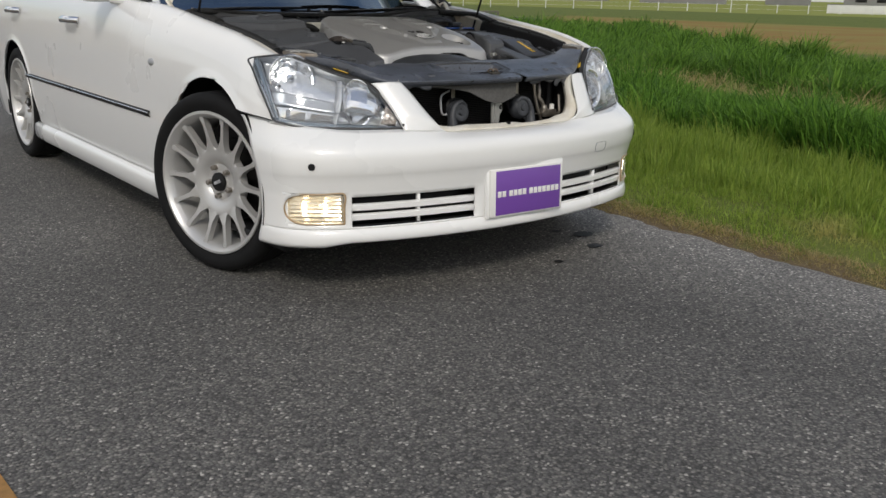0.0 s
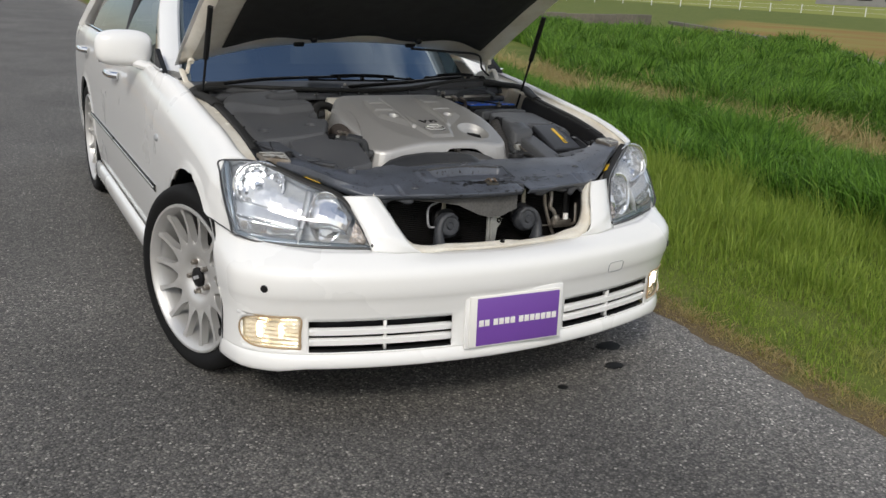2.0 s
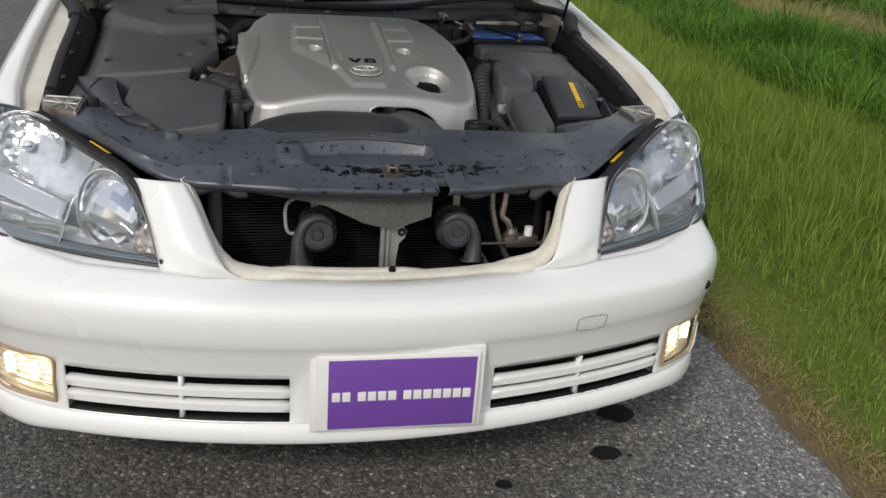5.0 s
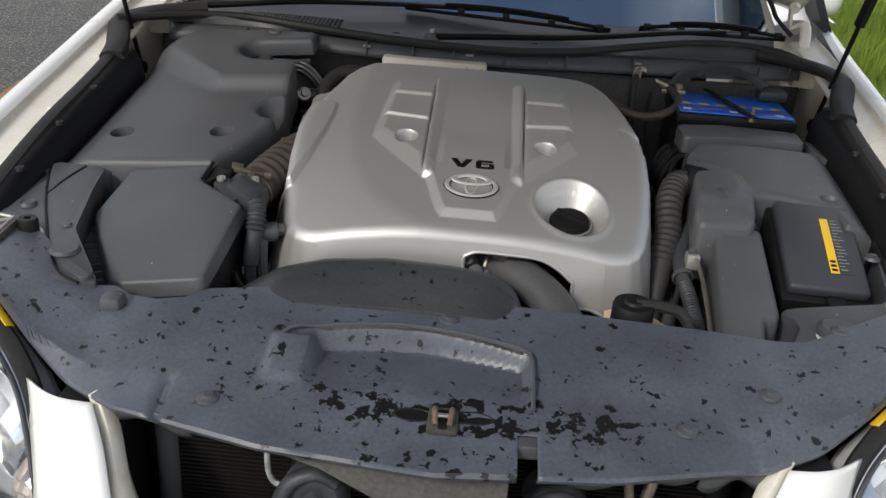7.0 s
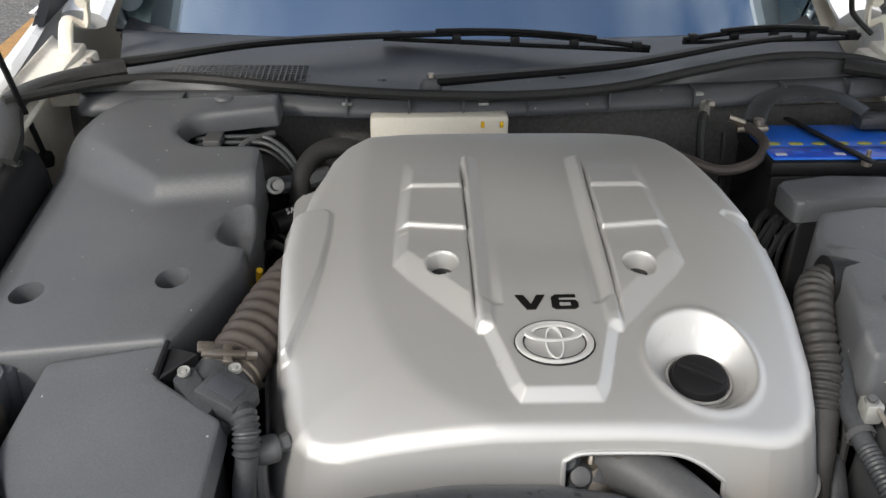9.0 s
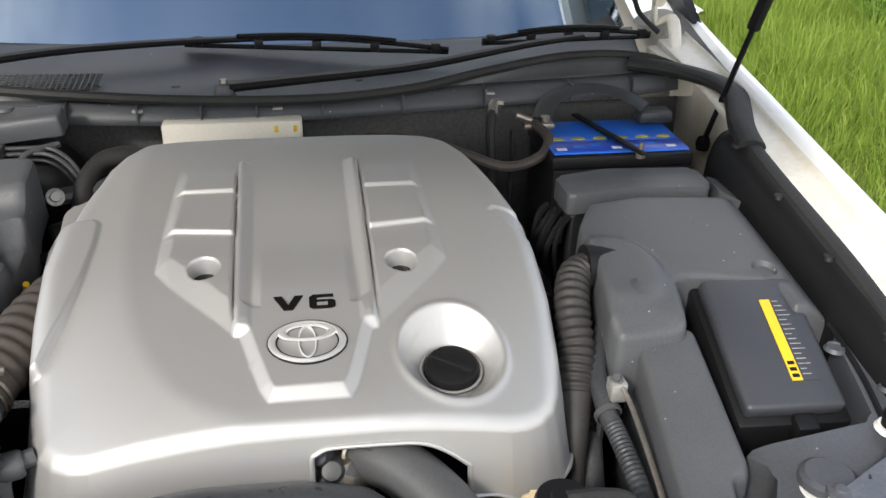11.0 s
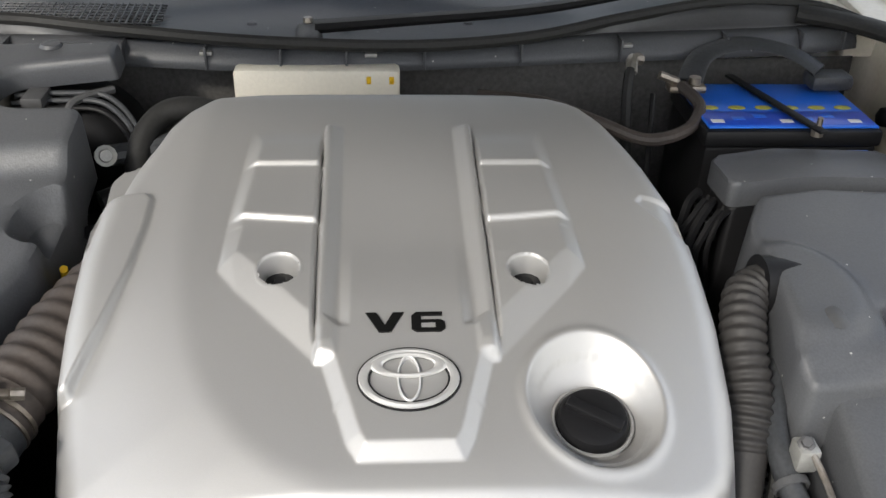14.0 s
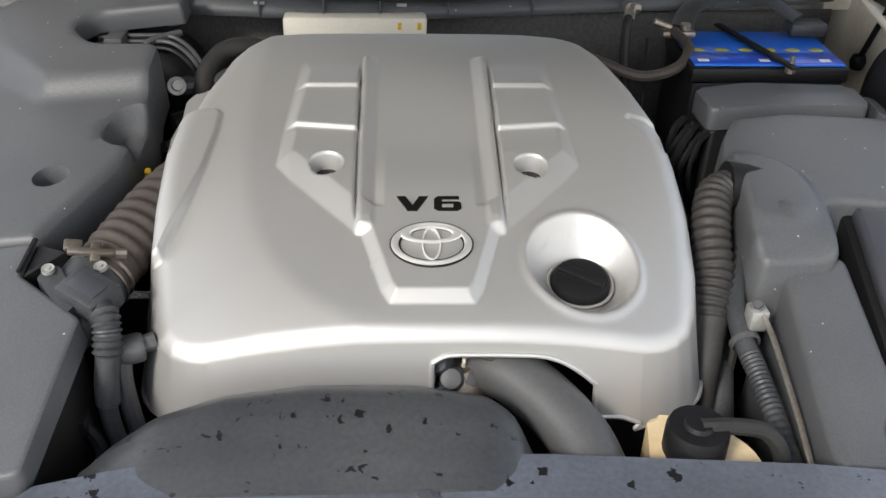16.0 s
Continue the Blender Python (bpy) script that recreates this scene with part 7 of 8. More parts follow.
part("washer_cap", lathe([(0.0, 0.012), (0.026, 0.012), (0.032, 0.008), (0.033, 0.0)], Matrix.Translation((0.540, 0.450, 0.767)) @ Matrix.Diagonal((0.95, 0.92, 1, 1)), 26), SHROUD, car, "grey washer fluid cap")
part("cap_tab", box(0.522, 0.410, 0.764, 0.532, 0.422, 0.780, 0.002), WHITE, car)
# battery
bat = thing("battery", "", "")
bat.parent = car
bat["label"] = "car battery with a bright blue top"
part("case", box(0.402, 1.054, 0.70, 0.628, 1.205, 0.872, 0.006), BLACK, bat)
part("lid", box(0.399, 1.052, 0.872, 0.630, 1.207, 0.894, 0.004), BLACK, bat)
part("top_label", box(0.404, 1.060, 0.8945, 0.626, 1.203, 0.8975, 0.001), BLUE, bat, "bright blue label")
part("label_strip", box(0.406, 1.064, 0.8976, 0.624, 1.106, 0.8982, 0.0002), BLUE_DARK, bat)
part("front_label", box(0.53, 1.0505, 0.82, 0.615, 1.053, 0.868, 0.0005), BLUE, bat)
for k in range(6):
    part("cell_mark", lathe([(0, 0.0012), (0.010, 0.0010), (0.012, 0)], Matrix.Translation((0.424 + 0.036 * k, 1.119, 0.8978)) @ Matrix.Diagonal((1, 0.55, 1, 1)), 14), CELL, bat)
for k in range(7):
    part("print_bar", box(0.412 + 0.03 * k, 1.070 + 0.008 * (k % 3), 0.8983, 0.428 + 0.03 * k, 1.080 + 0.008 * (k % 3), 0.8987, 0.0001), WHITE if k % 3 == 0 else BLUE, bat)
part("hold_down", box(-0.006, -0.10, 0, 0.006, 0.10, 0.004, 0.001, pose(0.512, 1.128, 0.9000, 0, 0, 16)), BLACK, bat, "black hold-down strap")
part("hold_bolt", lathe([(0, 0.024), (0.0035, 0.024), (0.004, 0.010), (0.008, 0.008), (0.008, 0)], Matrix.Translation((0.540, 1.050, 0.890)), 8), STEEL, bat)
part("terminal_post", lathe([(0, 0.022), (0.008, 0.022), (0.009, 0)], Matrix.Translation((0.415, 1.165, 0.900)), 14), STEEL, bat)
part("terminal_clamp", box(0.378, 1.153, 0.902, 0.430, 1.177, 0.913, 0.004), STEEL, bat, "tarnished terminal clamp")
part("terminal_bolt", tube([(0.365, 1.165, 0.925), (0.392, 1.165, 0.915)], 0.006, 8, 4), STEEL, bat)
part("terminal_cover", box(0.580, 1.165, 0.900, 0.640, 1.205, 0.922, 0.008), METER, bat)
part("cable", tube([(0.395, 1.16, 0.912), (0.41, 1.12, 0.90), (0.385, 1.08, 0.885), (0.33, 1.07, 0.875), (0.27, 1.09, 0.89), (0.20, 1.12, 0.905), (0.12, 1.14, 0.905)], 0.0082, 10, 50), DUCT, car, "brown-grey battery cable")
part("earth_lead", tube([(0.335, 1.19, 0.93), (0.325, 1.165, 0.925), (0.322, 1.15, 0.89), (0.325, 1.12, 0.80), (0.33, 1.10, 0.70)], 0.0072, 8, 24), RUBBER, car, "black earth lead")
part("lead_lug", tube([(0.345, 1.195, 0.935), (0.332, 1.185, 0.938), (0.328, 1.17, 0.925)], 0.0085, 8, 8), STEEL, car)
part("lead_boot", tube([(0.41, 1.17, 0.915), (0.44, 1.215, 0.935), (0.50, 1.235, 0.945), (0.56, 1.215, 0.940), (0.595, 1.185, 0.925)], 0.017, 10, 30, flat=0.22), METER, car, "flat rubber strap over the battery")
part("lead", tube([(0.36, 1.16, 0.90), (0.352, 1.12, 0.84), (0.345, 1.08, 0.74)], 0.0042, 8, 16), BLACK, car)
# hoses between engine cover and left boxes
part("air_bellows", tube([(0.378, 0.780, 0.850), (0.352, 0.762, 0.850), (0.336, 0.715, 0.832), (0.332, 0.670, 0.800), (0.322, 0.635, 0.768), (0.314, 0.590, 0.72), (0.312, 0.565, 0.64)], 0.0215, 18, 240, rf=lambda t: 1 + 0.07 * math.sin(t * 2 * math.pi * 28) if t < 0.68 else max(0.55, 1.0 - 2.5 * (t - 0.68))), BELLOWS, car, "ribbed dark grey air hose")
part("coolant_pipe", tube([(0.352, 0.735, 0.745), (0.354, 0.685, 0.728), (0.347, 0.640, 0.708), (0.339, 0.600, 0.690), (0.330, 0.550, 0.655)], 0.0105, 18, 90, rf=lambda t: 1.3 if 0.40 < t < 0.43 or 0.46 < t < 0.49 or 0.52 < t < 0.55 else (1.4 if t > 0.58 else 1)), METER, car, "dark coolant pipe with ferrules")
part("wire_loom", tube([(0.378, 0.712, 0.802), (0.352, 0.652, 0.788), (0.348, 0.60, 0.768), (0.354, 0.555, 0.752), (0.357, 0.50, 0.737), (0.356, 0.42, 0.718)], 0.0115, 14, 220, rf=lambda t: 1 + (0.05 * math.sin(t * 300) if t > 0.5 else 0)), METER, car, "corrugated grey wiring loom")
part("loom_tie", lathe([(0.0145, -0.004), (0.0165, -0.003), (0.0165, 0.003), (0.0145, 0.004)], facing((0.349, 0.592, 0.765), (0.1, -1, -0.3)), 14), HOSE, car)
for p in ((0.360, 0.606, 0.801),):
    part("bay_bolt", lathe([(0, 0.008), (0.0045, 0.008), (0.005, 0.003), (0.008, 0.002), (0.008, 0)], facing(p, (-0.3, -0.6, 1)), 6), HOSE, car)
# expansion tank
tank = thing("expansion_tank", "", "")
tank.parent = car
tank["label"] = "yellowed plastic expansion tank with a black cap"
part("tank_body", prism(rounded([(0.205, 0.400), (0.325, 0.400), (0.315, 0.455), (0.282, 0.492), (0.222, 0.497)], 0.012), lambda x, y: 0.752 - 0.10 * max(0, x - 0.26), 0.60, 0.012, 3), TANK, tank)
part("tank_cap", lathe([(0, 0.022), (0.012, 0.022), (0.014, 0.018), (0.027, 0.018), (0.029, 0.012), (0.029, -0.012), (0.02, -0.03)], Matrix.Translation((0.250, 0.437, 0.776)), 22), BLACK, tank, "ribbed black cap")
part("tank_hose", tube([(0.252, 0.436, 0.793), (0.285, 0.437, 0.792), (0.315, 0.435, 0.785), (0.330, 0.425, 0.76), (0.332, 0.415, 0.70)], 0.008, 10, 24), RUBBER, tank)
# upper radiator hose in the cover's gate
part("radiator_hose", tube([(0.040, 0.590, 0.760), (0.078, 0.555, 0.767), (0.118, 0.512, 0.764), (0.152, 0.458, 0.752), (0.164, 0.400, 0.733), (0.164, 0.34, 0.70), (0.160, 0.30, 0.64)], 0.0305, 22, 50), HOSE, car, "thick grey radiator hose")
part("hose_clamp", box(-0.011, -0.012, 0.0, 0.011, 0.012, 0.016, 0.003, facing((0.066, 0.548, 0.792), (0.1, -0.3, 1), -40)), STEEL, car, "steel spring clamp")
part("clamp_ring", torus(0.0335, 0.0035, facing((0.068, 0.565, 0.765), (0.7, -0.7, 0.25)), 24, 6), STEEL, car)
part("thermostat_housing", lathe([(0, 0.035), (0.03, 0.03), (0.045, 0.01), (0.05, -0.05)], Matrix.Translation((0.030, 0.560, 0.745)), 18), STEEL, car, "grey cast thermostat housing")
for k, (a, b, c) in enumerate(((0.018, 0.540, 0.785), (0.030, 0.532, 0.770), (0.022, 0.525, 0.755), (0.045, 0.540, 0.760))):
    part("housing_lobe", lathe([(0, 0.014), (0.010, 0.012), (0.014, 0.004), (0.014, -0.02)], facing((a, b, c), (-0.2 + 0.2 * k, -0.7, 0.6)), 14), HOSE if k % 2 else METER, car)

# ---- front: cover panel, fan shroud, condenser, horns ----


def front_y(x):
    return ip(abs(x), [(0, 0.112), (0.2, 0.132), (0.38, 0.178), (0.45, 0.214), (0.52, 0.264), (0.62, 0.345), (0.68, 0.408)])


def rear_y(x):
    return ip(x, [(-0.66, 0.50), (-0.58, 0.44), (-0.50, 0.368), (-0.47, 0.352), (-0.445, 0.362), (-0.42, 0.345), (-0.385, 0.340), (-0.35, 0.352), (-0.328, 0.380), (-0.27, 0.396), (-0.146, 0.422), (-0.02, 0.412), (0.12, 0.408), (0.34, 0.392), (0.47, 0.375), (0.58, 0.42), (0.66, 0.50)])


def front_cover(u, v):
    x = -0.66 + 1.32 * u
    a, b = front_y(x), rear_y(x)
    side = soft(0.42, 0.62, abs(x))
    zf, zr = 0.733 + 0.062 * side, 0.782 + 0.036 * side
    if v <= 0:
        k = -v
        return Vector((x, a + 0.004 * k + 0.012 * k * k, zf - 0.003 - 0.016 * k))
    if v >= 1:
        return Vector((x, b + 0.008, zr - 0.05 * (v - 1)))
    y = a + (b - a) * v
    # a sloping front band up to a crease, then a flatter deck with a soft swell
    cy = 0.222 + 0.35 * max(0.0, abs(x) - 0.40)
    zc = zf + 0.020 - 0.012 * side
    z = zf + (zc - zf) * (y - a) / max(0.02, cy - a) if y < cy else zc + (zr - zc) * (y - cy) / max(0.02, b - cy)
    z += 0.006 * soft(0.0, 0.08, y - cy) * math.sin(math.pi * min(1, max(0, (y - cy) / max(0.02, b - cy)))) + 0.002 * noise.noise((x * 9, y * 9, 4))
    # hollow of the air scoop
    if -0.17 < x < 0.108:
        back = 0.343 - 1.3 * (x + 0.05) ** 2
        d = y - back
        if d < 0 and y > 0.19:
            z -= 0.028 * soft(0.0, 0.014, -d) * soft(0.215, 0.335, y) * soft(-0.170, -0.155, x) * soft(0.108, 0.098, x)
    # raised ribs beside the scoop and over the brackets
    z += 0.006 * soft(0.030, 0.018, abs(x + 0.192)) * soft(0.225, 0.245, y) * soft(0.315, 0.300, y)
    z -= 0.006 * soft(0.010, 0.004, abs(x + 0.325)) * soft(0.235, 0.215, y)
    z -= 0.005 * soft(0.014, 0.006, abs(x - 0.36)) * soft(0.235, 0.215, y)
    return Vector((x, y, z))


cover_v = [-1, -0.8, -0.5, -0.2, 0.0] + steps(0, 1, 90)[1:] + [1.3, 2]


def chip_mat(name, base, tint, limit):
    """Faded plastic, flaked dark in patches."""
    m = mat(name, base, 0.40, 0, 0.25, 8, 200, 0.25, tint=tint)
    nt = m.node_tree
    b = nt.nodes["Principled BSDF"]
    link = b.inputs["Base Color"].links[0].from_socket
    geo = nt.nodes.new("ShaderNodeTexCoord")
    n = nt.nodes.new("ShaderNodeTexNoise")
    n.inputs["Scale"].default_value, n.inputs["Detail"].default_value, n.inputs["Roughness"].default_value = 46, 5, 0.62
    nt.links.new(geo.outputs["Object"], n.inputs["Vector"])
    # flaking follows the crease along the latch, thinning out behind it
    sep = nt.nodes.new("ShaderNodeSeparateXYZ")
    nt.links.new(geo.outputs["Object"], sep.inputs["Vector"])
    band = nt.nodes.new("ShaderNodeMapRange")
    band.inputs["From Min"].default_value, band.inputs["From Max"].default_value = 0.20, 0.265
    band.inputs["To Min"].default_value, band.inputs["To Max"].default_value = 0.155, 0.0
    nt.links.new(sep.outputs["Y"], band.inputs["Value"])
    # fewer flakes towards the lamps
    wide, away_ = nt.nodes.new("ShaderNodeMapRange"), nt.nodes.new("ShaderNodeMath")
    away_.operation = "ABSOLUTE"
    wide.inputs["From Min"].default_value, wide.inputs["From Max"].default_value = 0.16, 0.34
    wide.inputs["To Min"].default_value, wide.inputs["To Max"].default_value = 1.0, -0.3
    nt.links.new(sep.outputs["X"], away_.inputs[0])
    nt.links.new(away_.outputs["Value"], wide.inputs["Value"])
    part_ = nt.nodes.new("ShaderNodeMath")
    part_.operation = "MULTIPLY"
    nt.links.new(band.outputs["Result"], part_.inputs[0])
    nt.links.new(wide.outputs["Result"], part_.inputs[1])
    low = nt.nodes.new("ShaderNodeMapRange")
    low.inputs["From Min"].default_value, low.inputs["From Max"].default_value = 0.165, 0.20
    low.inputs["To Min"].default_value, low.inputs["To Max"].default_value = -0.12, 0.0
    nt.links.new(sep.outputs["Y"], low.inputs["Value"])
    a1, a2, st = (nt.nodes.new("ShaderNodeMath") for _ in range(3))
    nt.links.new(n.outputs["Fac"], a1.inputs[0])
    nt.links.new(part_.outputs["Value"], a1.inputs[1])
    nt.links.new(a1.outputs["Value"], a2.inputs[0])
    nt.links.new(low.outputs["Result"], a2.inputs[1])
    st.operation = "GREATER_THAN"
    st.inputs[1].default_value = limit
    nt.links.new(a2.outputs["Value"], st.inputs[0])
    # scattered single flakes with ragged edges
    rag = nt.nodes.new("ShaderNodeTexNoise")
    rag.inputs["Scale"].default_value, rag.inputs["Detail"].default_value = 130, 3
    nt.links.new(geo.outputs["Object"], rag.inputs["Vector"])
    shift = nt.nodes.new("ShaderNodeVectorMath")
    shift.operation = "MULTIPLY_ADD"
    shift.inputs[1].default_value = (0.018, 0.018, 0.018)
    nt.links.new(rag.outputs["Color"], shift.inputs[0])
    nt.links.new(geo.outputs["Object"], shift.inputs[2])
    last = st.outputs["Value"]
    for cells, size, share in ((44, 0.26, 0.91), (95, 0.30, 0.90)):
        vor = nt.nodes.new("ShaderNodeTexVoronoi")
        vor.inputs["Scale"].default_value = cells
        nt.links.new(shift.outputs["Vector"], vor.inputs["Vector"])
        col = nt.nodes.new("ShaderNodeSeparateColor")
        nt.links.new(vor.outputs["Color"], col.inputs["Color"])
        near, pick, both, top = (nt.nodes.new("ShaderNodeMath") for _ in range(4))
        near.operation, pick.operation, both.operation, top.operation = "LESS_THAN", "GREATER_THAN", "MULTIPLY", "MAXIMUM"
        near.inputs[1].default_value, pick.inputs[1].default_value = size, share
        nt.links.new(vor.outputs["Distance"], near.inputs[0])
        nt.links.new(col.outputs["Red"], pick.inputs[0])
        nt.links.new(near.outputs["Value"], both.inputs[0])
        nt.links.new(pick.outputs["Value"], both.inputs[1])
        nt.links.new(both.outputs["Value"], top.inputs[0])
        nt.links.new(last, top.inputs[1])
        last = top.outputs["Value"]
    pit = nt.nodes.new("ShaderNodeBump")
    pit.invert = True
    pit.inputs["Strength"].default_value, pit.inputs["Distance"].default_value = 0.6, 0.0012
    nt.links.new(last, pit.inputs["Height"])
    nt.links.new(pit.outputs["Normal"], b.inputs["Normal"])
    mx = nt.nodes.new("ShaderNodeMix")
    mx.data_type = "RGBA"
    mx.inputs["B"].default_value = (0.008, 0.008, 0.009, 1)
    nt.links.new(last, mx.inputs["Factor"])
    nt.links.new(link, mx.inputs["A"])
    nt.links.new(mx.outputs["Result"], b.inputs["Base Color"])
    return m


CHIPPED = chip_mat("chipped_cover_plastic", (0.106, 0.119, 0.148), (0.062, 0.068, 0.082), 0.645)
HUMP = chip_mat("chipped_shroud_plastic", (0.040, 0.043, 0.048), (0.058, 0.060, 0.064), 0.66)
panel_front = part("radiator_cover", sheet(front_cover, steps(0, 1, 230), cover_v, lambda u, v: 0.090 < -0.66 + 1.32 * u < 0.116 and v < 0.21), CHIPPED, car, "faded blue-grey radiator cover with flaking patches", thick=0.003)
for cx, cy in ((-0.27, 0.195), (0.29, 0.215), (-0.05, 0.39), (-0.50, 0.40), (0.52, 0.40), (0.40, 0.28), (0.0, 0.37)):
    v = (cy - front_y(cx)) / (rear_y(cx) - front_y(cx))
    p = front_cover((cx + 0.66) / 1.32, v)
    part("cover_clip", lathe([(0, 0.005), (0.006, 0.005), (0.008, 0.003), (0.013, 0.002), (0.014, -0.002)], Matrix.Translation(p), 16), SHROUD, panel_front)
# hanging bracket skirts under the front edge
for x0, x1, zl in ((-0.405, -0.285, 0.702), (0.150, 0.300, 0.706), (0.305, 0.395, 0.690)):
    part("cover_skirt", sheet(lambda u, v: (x0 + (x1 - x0) * u, front_y(x0 + (x1 - x0) * u) + 0.012 + 0.012 * v, 0.735 + 0.055 * soft(0.42, 0.62, abs(x0 + (x1 - x0) * u)) - 0.003 - (0.735 - zl) * v * (0.8 + 0.2 * math.sin(9 * u))), steps(0, 1, 14), steps(0, 1, 4)), SHROUD, panel_front, "grey skirt under the cover's edge", thick=0.003)
part("cover_bridge", box(0.086, 0.165, 0.724, 0.120, 0.215, 0.742, 0.003), SHROUD, panel_front)
# grimy strip standing in for the mouth's shade, and rolled lip of the air scoop
scoop = [(x, 0.346 - 1.3 * (x + 0.05) ** 2, front_cover((x + 0.66) / 1.32, (0.347 - 1.3 * (x + 0.05) ** 2 - front_y(x)) / (rear_y(x) - front_y(x))).z + 0.001) for x in steps(-0.165, 0.098, 8)]
part("scoop_lip", tube([(-0.214, 0.262, 0.764), (-0.206, 0.305, 0.776), (-0.19, 0.318, 0.780)] + scoop + [(0.107, 0.298, 0.778), (0.109, 0.265, 0.770), (0.109, 0.215, 0.756)], 0.0026, 8, 80), SHROUD, panel_front)
part("scoop_mouth", sheet(lambda u, v: Vector(cr(scoop, u)) + Vector((0, -0.003 - 0.004 * v, -0.002 - 0.026 * v)), steps(0, 1, 24), [0, 1]), TANGRIME, panel_front, "grimy strip darkening the air scoop mouth", thick=0.002)
# hood latch in the middle
lt = thing("hood_latch", "", "")
lt.parent = car
lt["label"] = "rusty hood latch in the radiator cover"
for k, cx in enumerate((-0.030, 0.040)):
    part("latch_opening", lathe([(0.0, 0.0), (0.021, 0.0), (0.023, 0.0016), (0.025, 0.0)], Matrix.Translation((cx, 0.196 + 0.004 * k, front_cover((cx + 0.66) / 1.32, 0.79 * 0.35).z + 0.0005)) @ pose(0, 0, 0, 9, 0, 0) @ Matrix.Diagonal((1, 0.42, 1, 1)), 24), BLACK, lt, "dark latch opening")
lz0 = front_cover((0.006 + 0.66) / 1.32, 0.28).z
part("latch_plate", box(-0.013, 0.168, lz0 - 0.006, 0.023, 0.214, lz0 + 0.004, 0.004), TANGRIME, lt, "grimy tan latch plate")
part("latch_slot", box(0.000, 0.170, lz0 + 0.001, 0.010, 0.205, lz0 + 0.006, 0.001), BLACK, lt)
for k in (-1, 1):
    part("latch_jaw", tube([(0.005 + k * 0.010, 0.206, lz0 + 0.006), (0.005 + k * 0.010, 0.190, lz0 + 0.014), (0.005 + k * 0.008, 0.174, lz0 + 0.006)], 0.0034, 8, 12), RUST, lt)
part("latch_bar", tube([(-0.004, 0.186, lz0 + 0.011), (0.014, 0.186, lz0 + 0.011)], 0.003, 8, 3), STEEL, lt)
# fan shroud hump
def hump(u, v):
    x = -0.305 + 0.408 * u
    arc = sum(ip(u + d, [(-0.1, 0.0), (0, 0.12), (0.05, 0.36), (0.15, 0.68), (0.3, 0.90), (0.5, 1.0), (0.75, 0.97), (0.9, 0.86), (0.97, 0.62), (1.0, 0.15), (1.1, -0.2)]) for d in (-0.02, -0.01, 0, 0.01, 0.02)) / 5
    if v < 0:
        return Vector((x, 0.372, 0.760))
    y = 0.376 + (0.040 + 0.078 * max(0.0, arc)) * v
    z = 0.750 + 0.058 * arc * ip(v, [(0, 0.62), (0.25, 0.80), (0.6, 0.97), (0.8, 1.0), (0.93, 0.95), (1.0, 0.80)])
    return Vector((x, y, z))


part("fan_shroud", sheet(hump, steps(0, 1, 70), [-0.2] + steps(0, 1, 20)), HUMP, car, "dark grey curved fan shroud", thick=0.003)
part("fan_shroud_face", box(-0.33, 0.36, 0.45, 0.20, 0.40, 0.745, 0.01), BLACK, car)
# condenser
cond = thing("condenser", "", "")
cond.parent = car
cond["label"] = "black finned air-conditioning condenser"
fin = part("fin", box(-0.335, 0.262, 0, 0.345, 0.275, 0.0030, 0), FIN, cond, smooth=0)
fin.location.z = 0.430
for k in range(1, 46):
    f = new("fin", fin.data)
    f.parent, f.location.z = cond, 0.430 + 0.0066 * k
part("core", box(-0.335, 0.275, 0.42, 0.345, 0.30, 0.735, 0), BLACK, cond)
part("end_tank", tube([(-0.350, 0.268, 0.42), (-0.350, 0.268, 0.74)], 0.016, 12, 4), PLASTIC, cond, "grey end tank")
part("end_tank", tube([(0.362, 0.268, 0.42), (0.362, 0.268, 0.74)], 0.016, 12, 4), BLACK, cond)
part("side_baffle", box(-0.46, 0.20, 0.42, -0.385, 0.30, 0.72, 0.01), BLACK, car, "black side baffle")
part("side_baffle", box(0.395, 0.20, 0.42, 0.47, 0.30, 0.72, 0.01), BLACK, car, "black side baffle")
part("crash_beam", box(-0.45, 0.10, 0.40, 0.45, 0.16, 0.52, 0.015), BLACK, car, "black bumper beam")
# grey baffle hanging behind the cover's front edge
bf = [(-0.28, 0.735), (-0.27, 0.706), (-0.20, 0.700), (-0.133, 0.688), (-0.09, 0.668), (-0.056, 0.652), (-0.011, 0.641), (0.022, 0.642), (0.086, 0.664), (0.087, 0.735)]
bm = bmesh.new()
fr = [bm.verts.new((x, 0.150 + 0.5 * x * x, z)) for x, z in bf]
bk = [bm.verts.new((x, 0.154 + 0.5 * x * x, z)) for x, z in bf]
bm.faces.new(fr)
bm.faces.new(bk[::-1])
for i in range(len(bf)):
    j = (i + 1) % len(bf)
    bm.faces.new((fr[i], bk[i], bk[j], fr[j]))
part("air_baffle", bm, WALLB, car, "grey plastic air baffle")
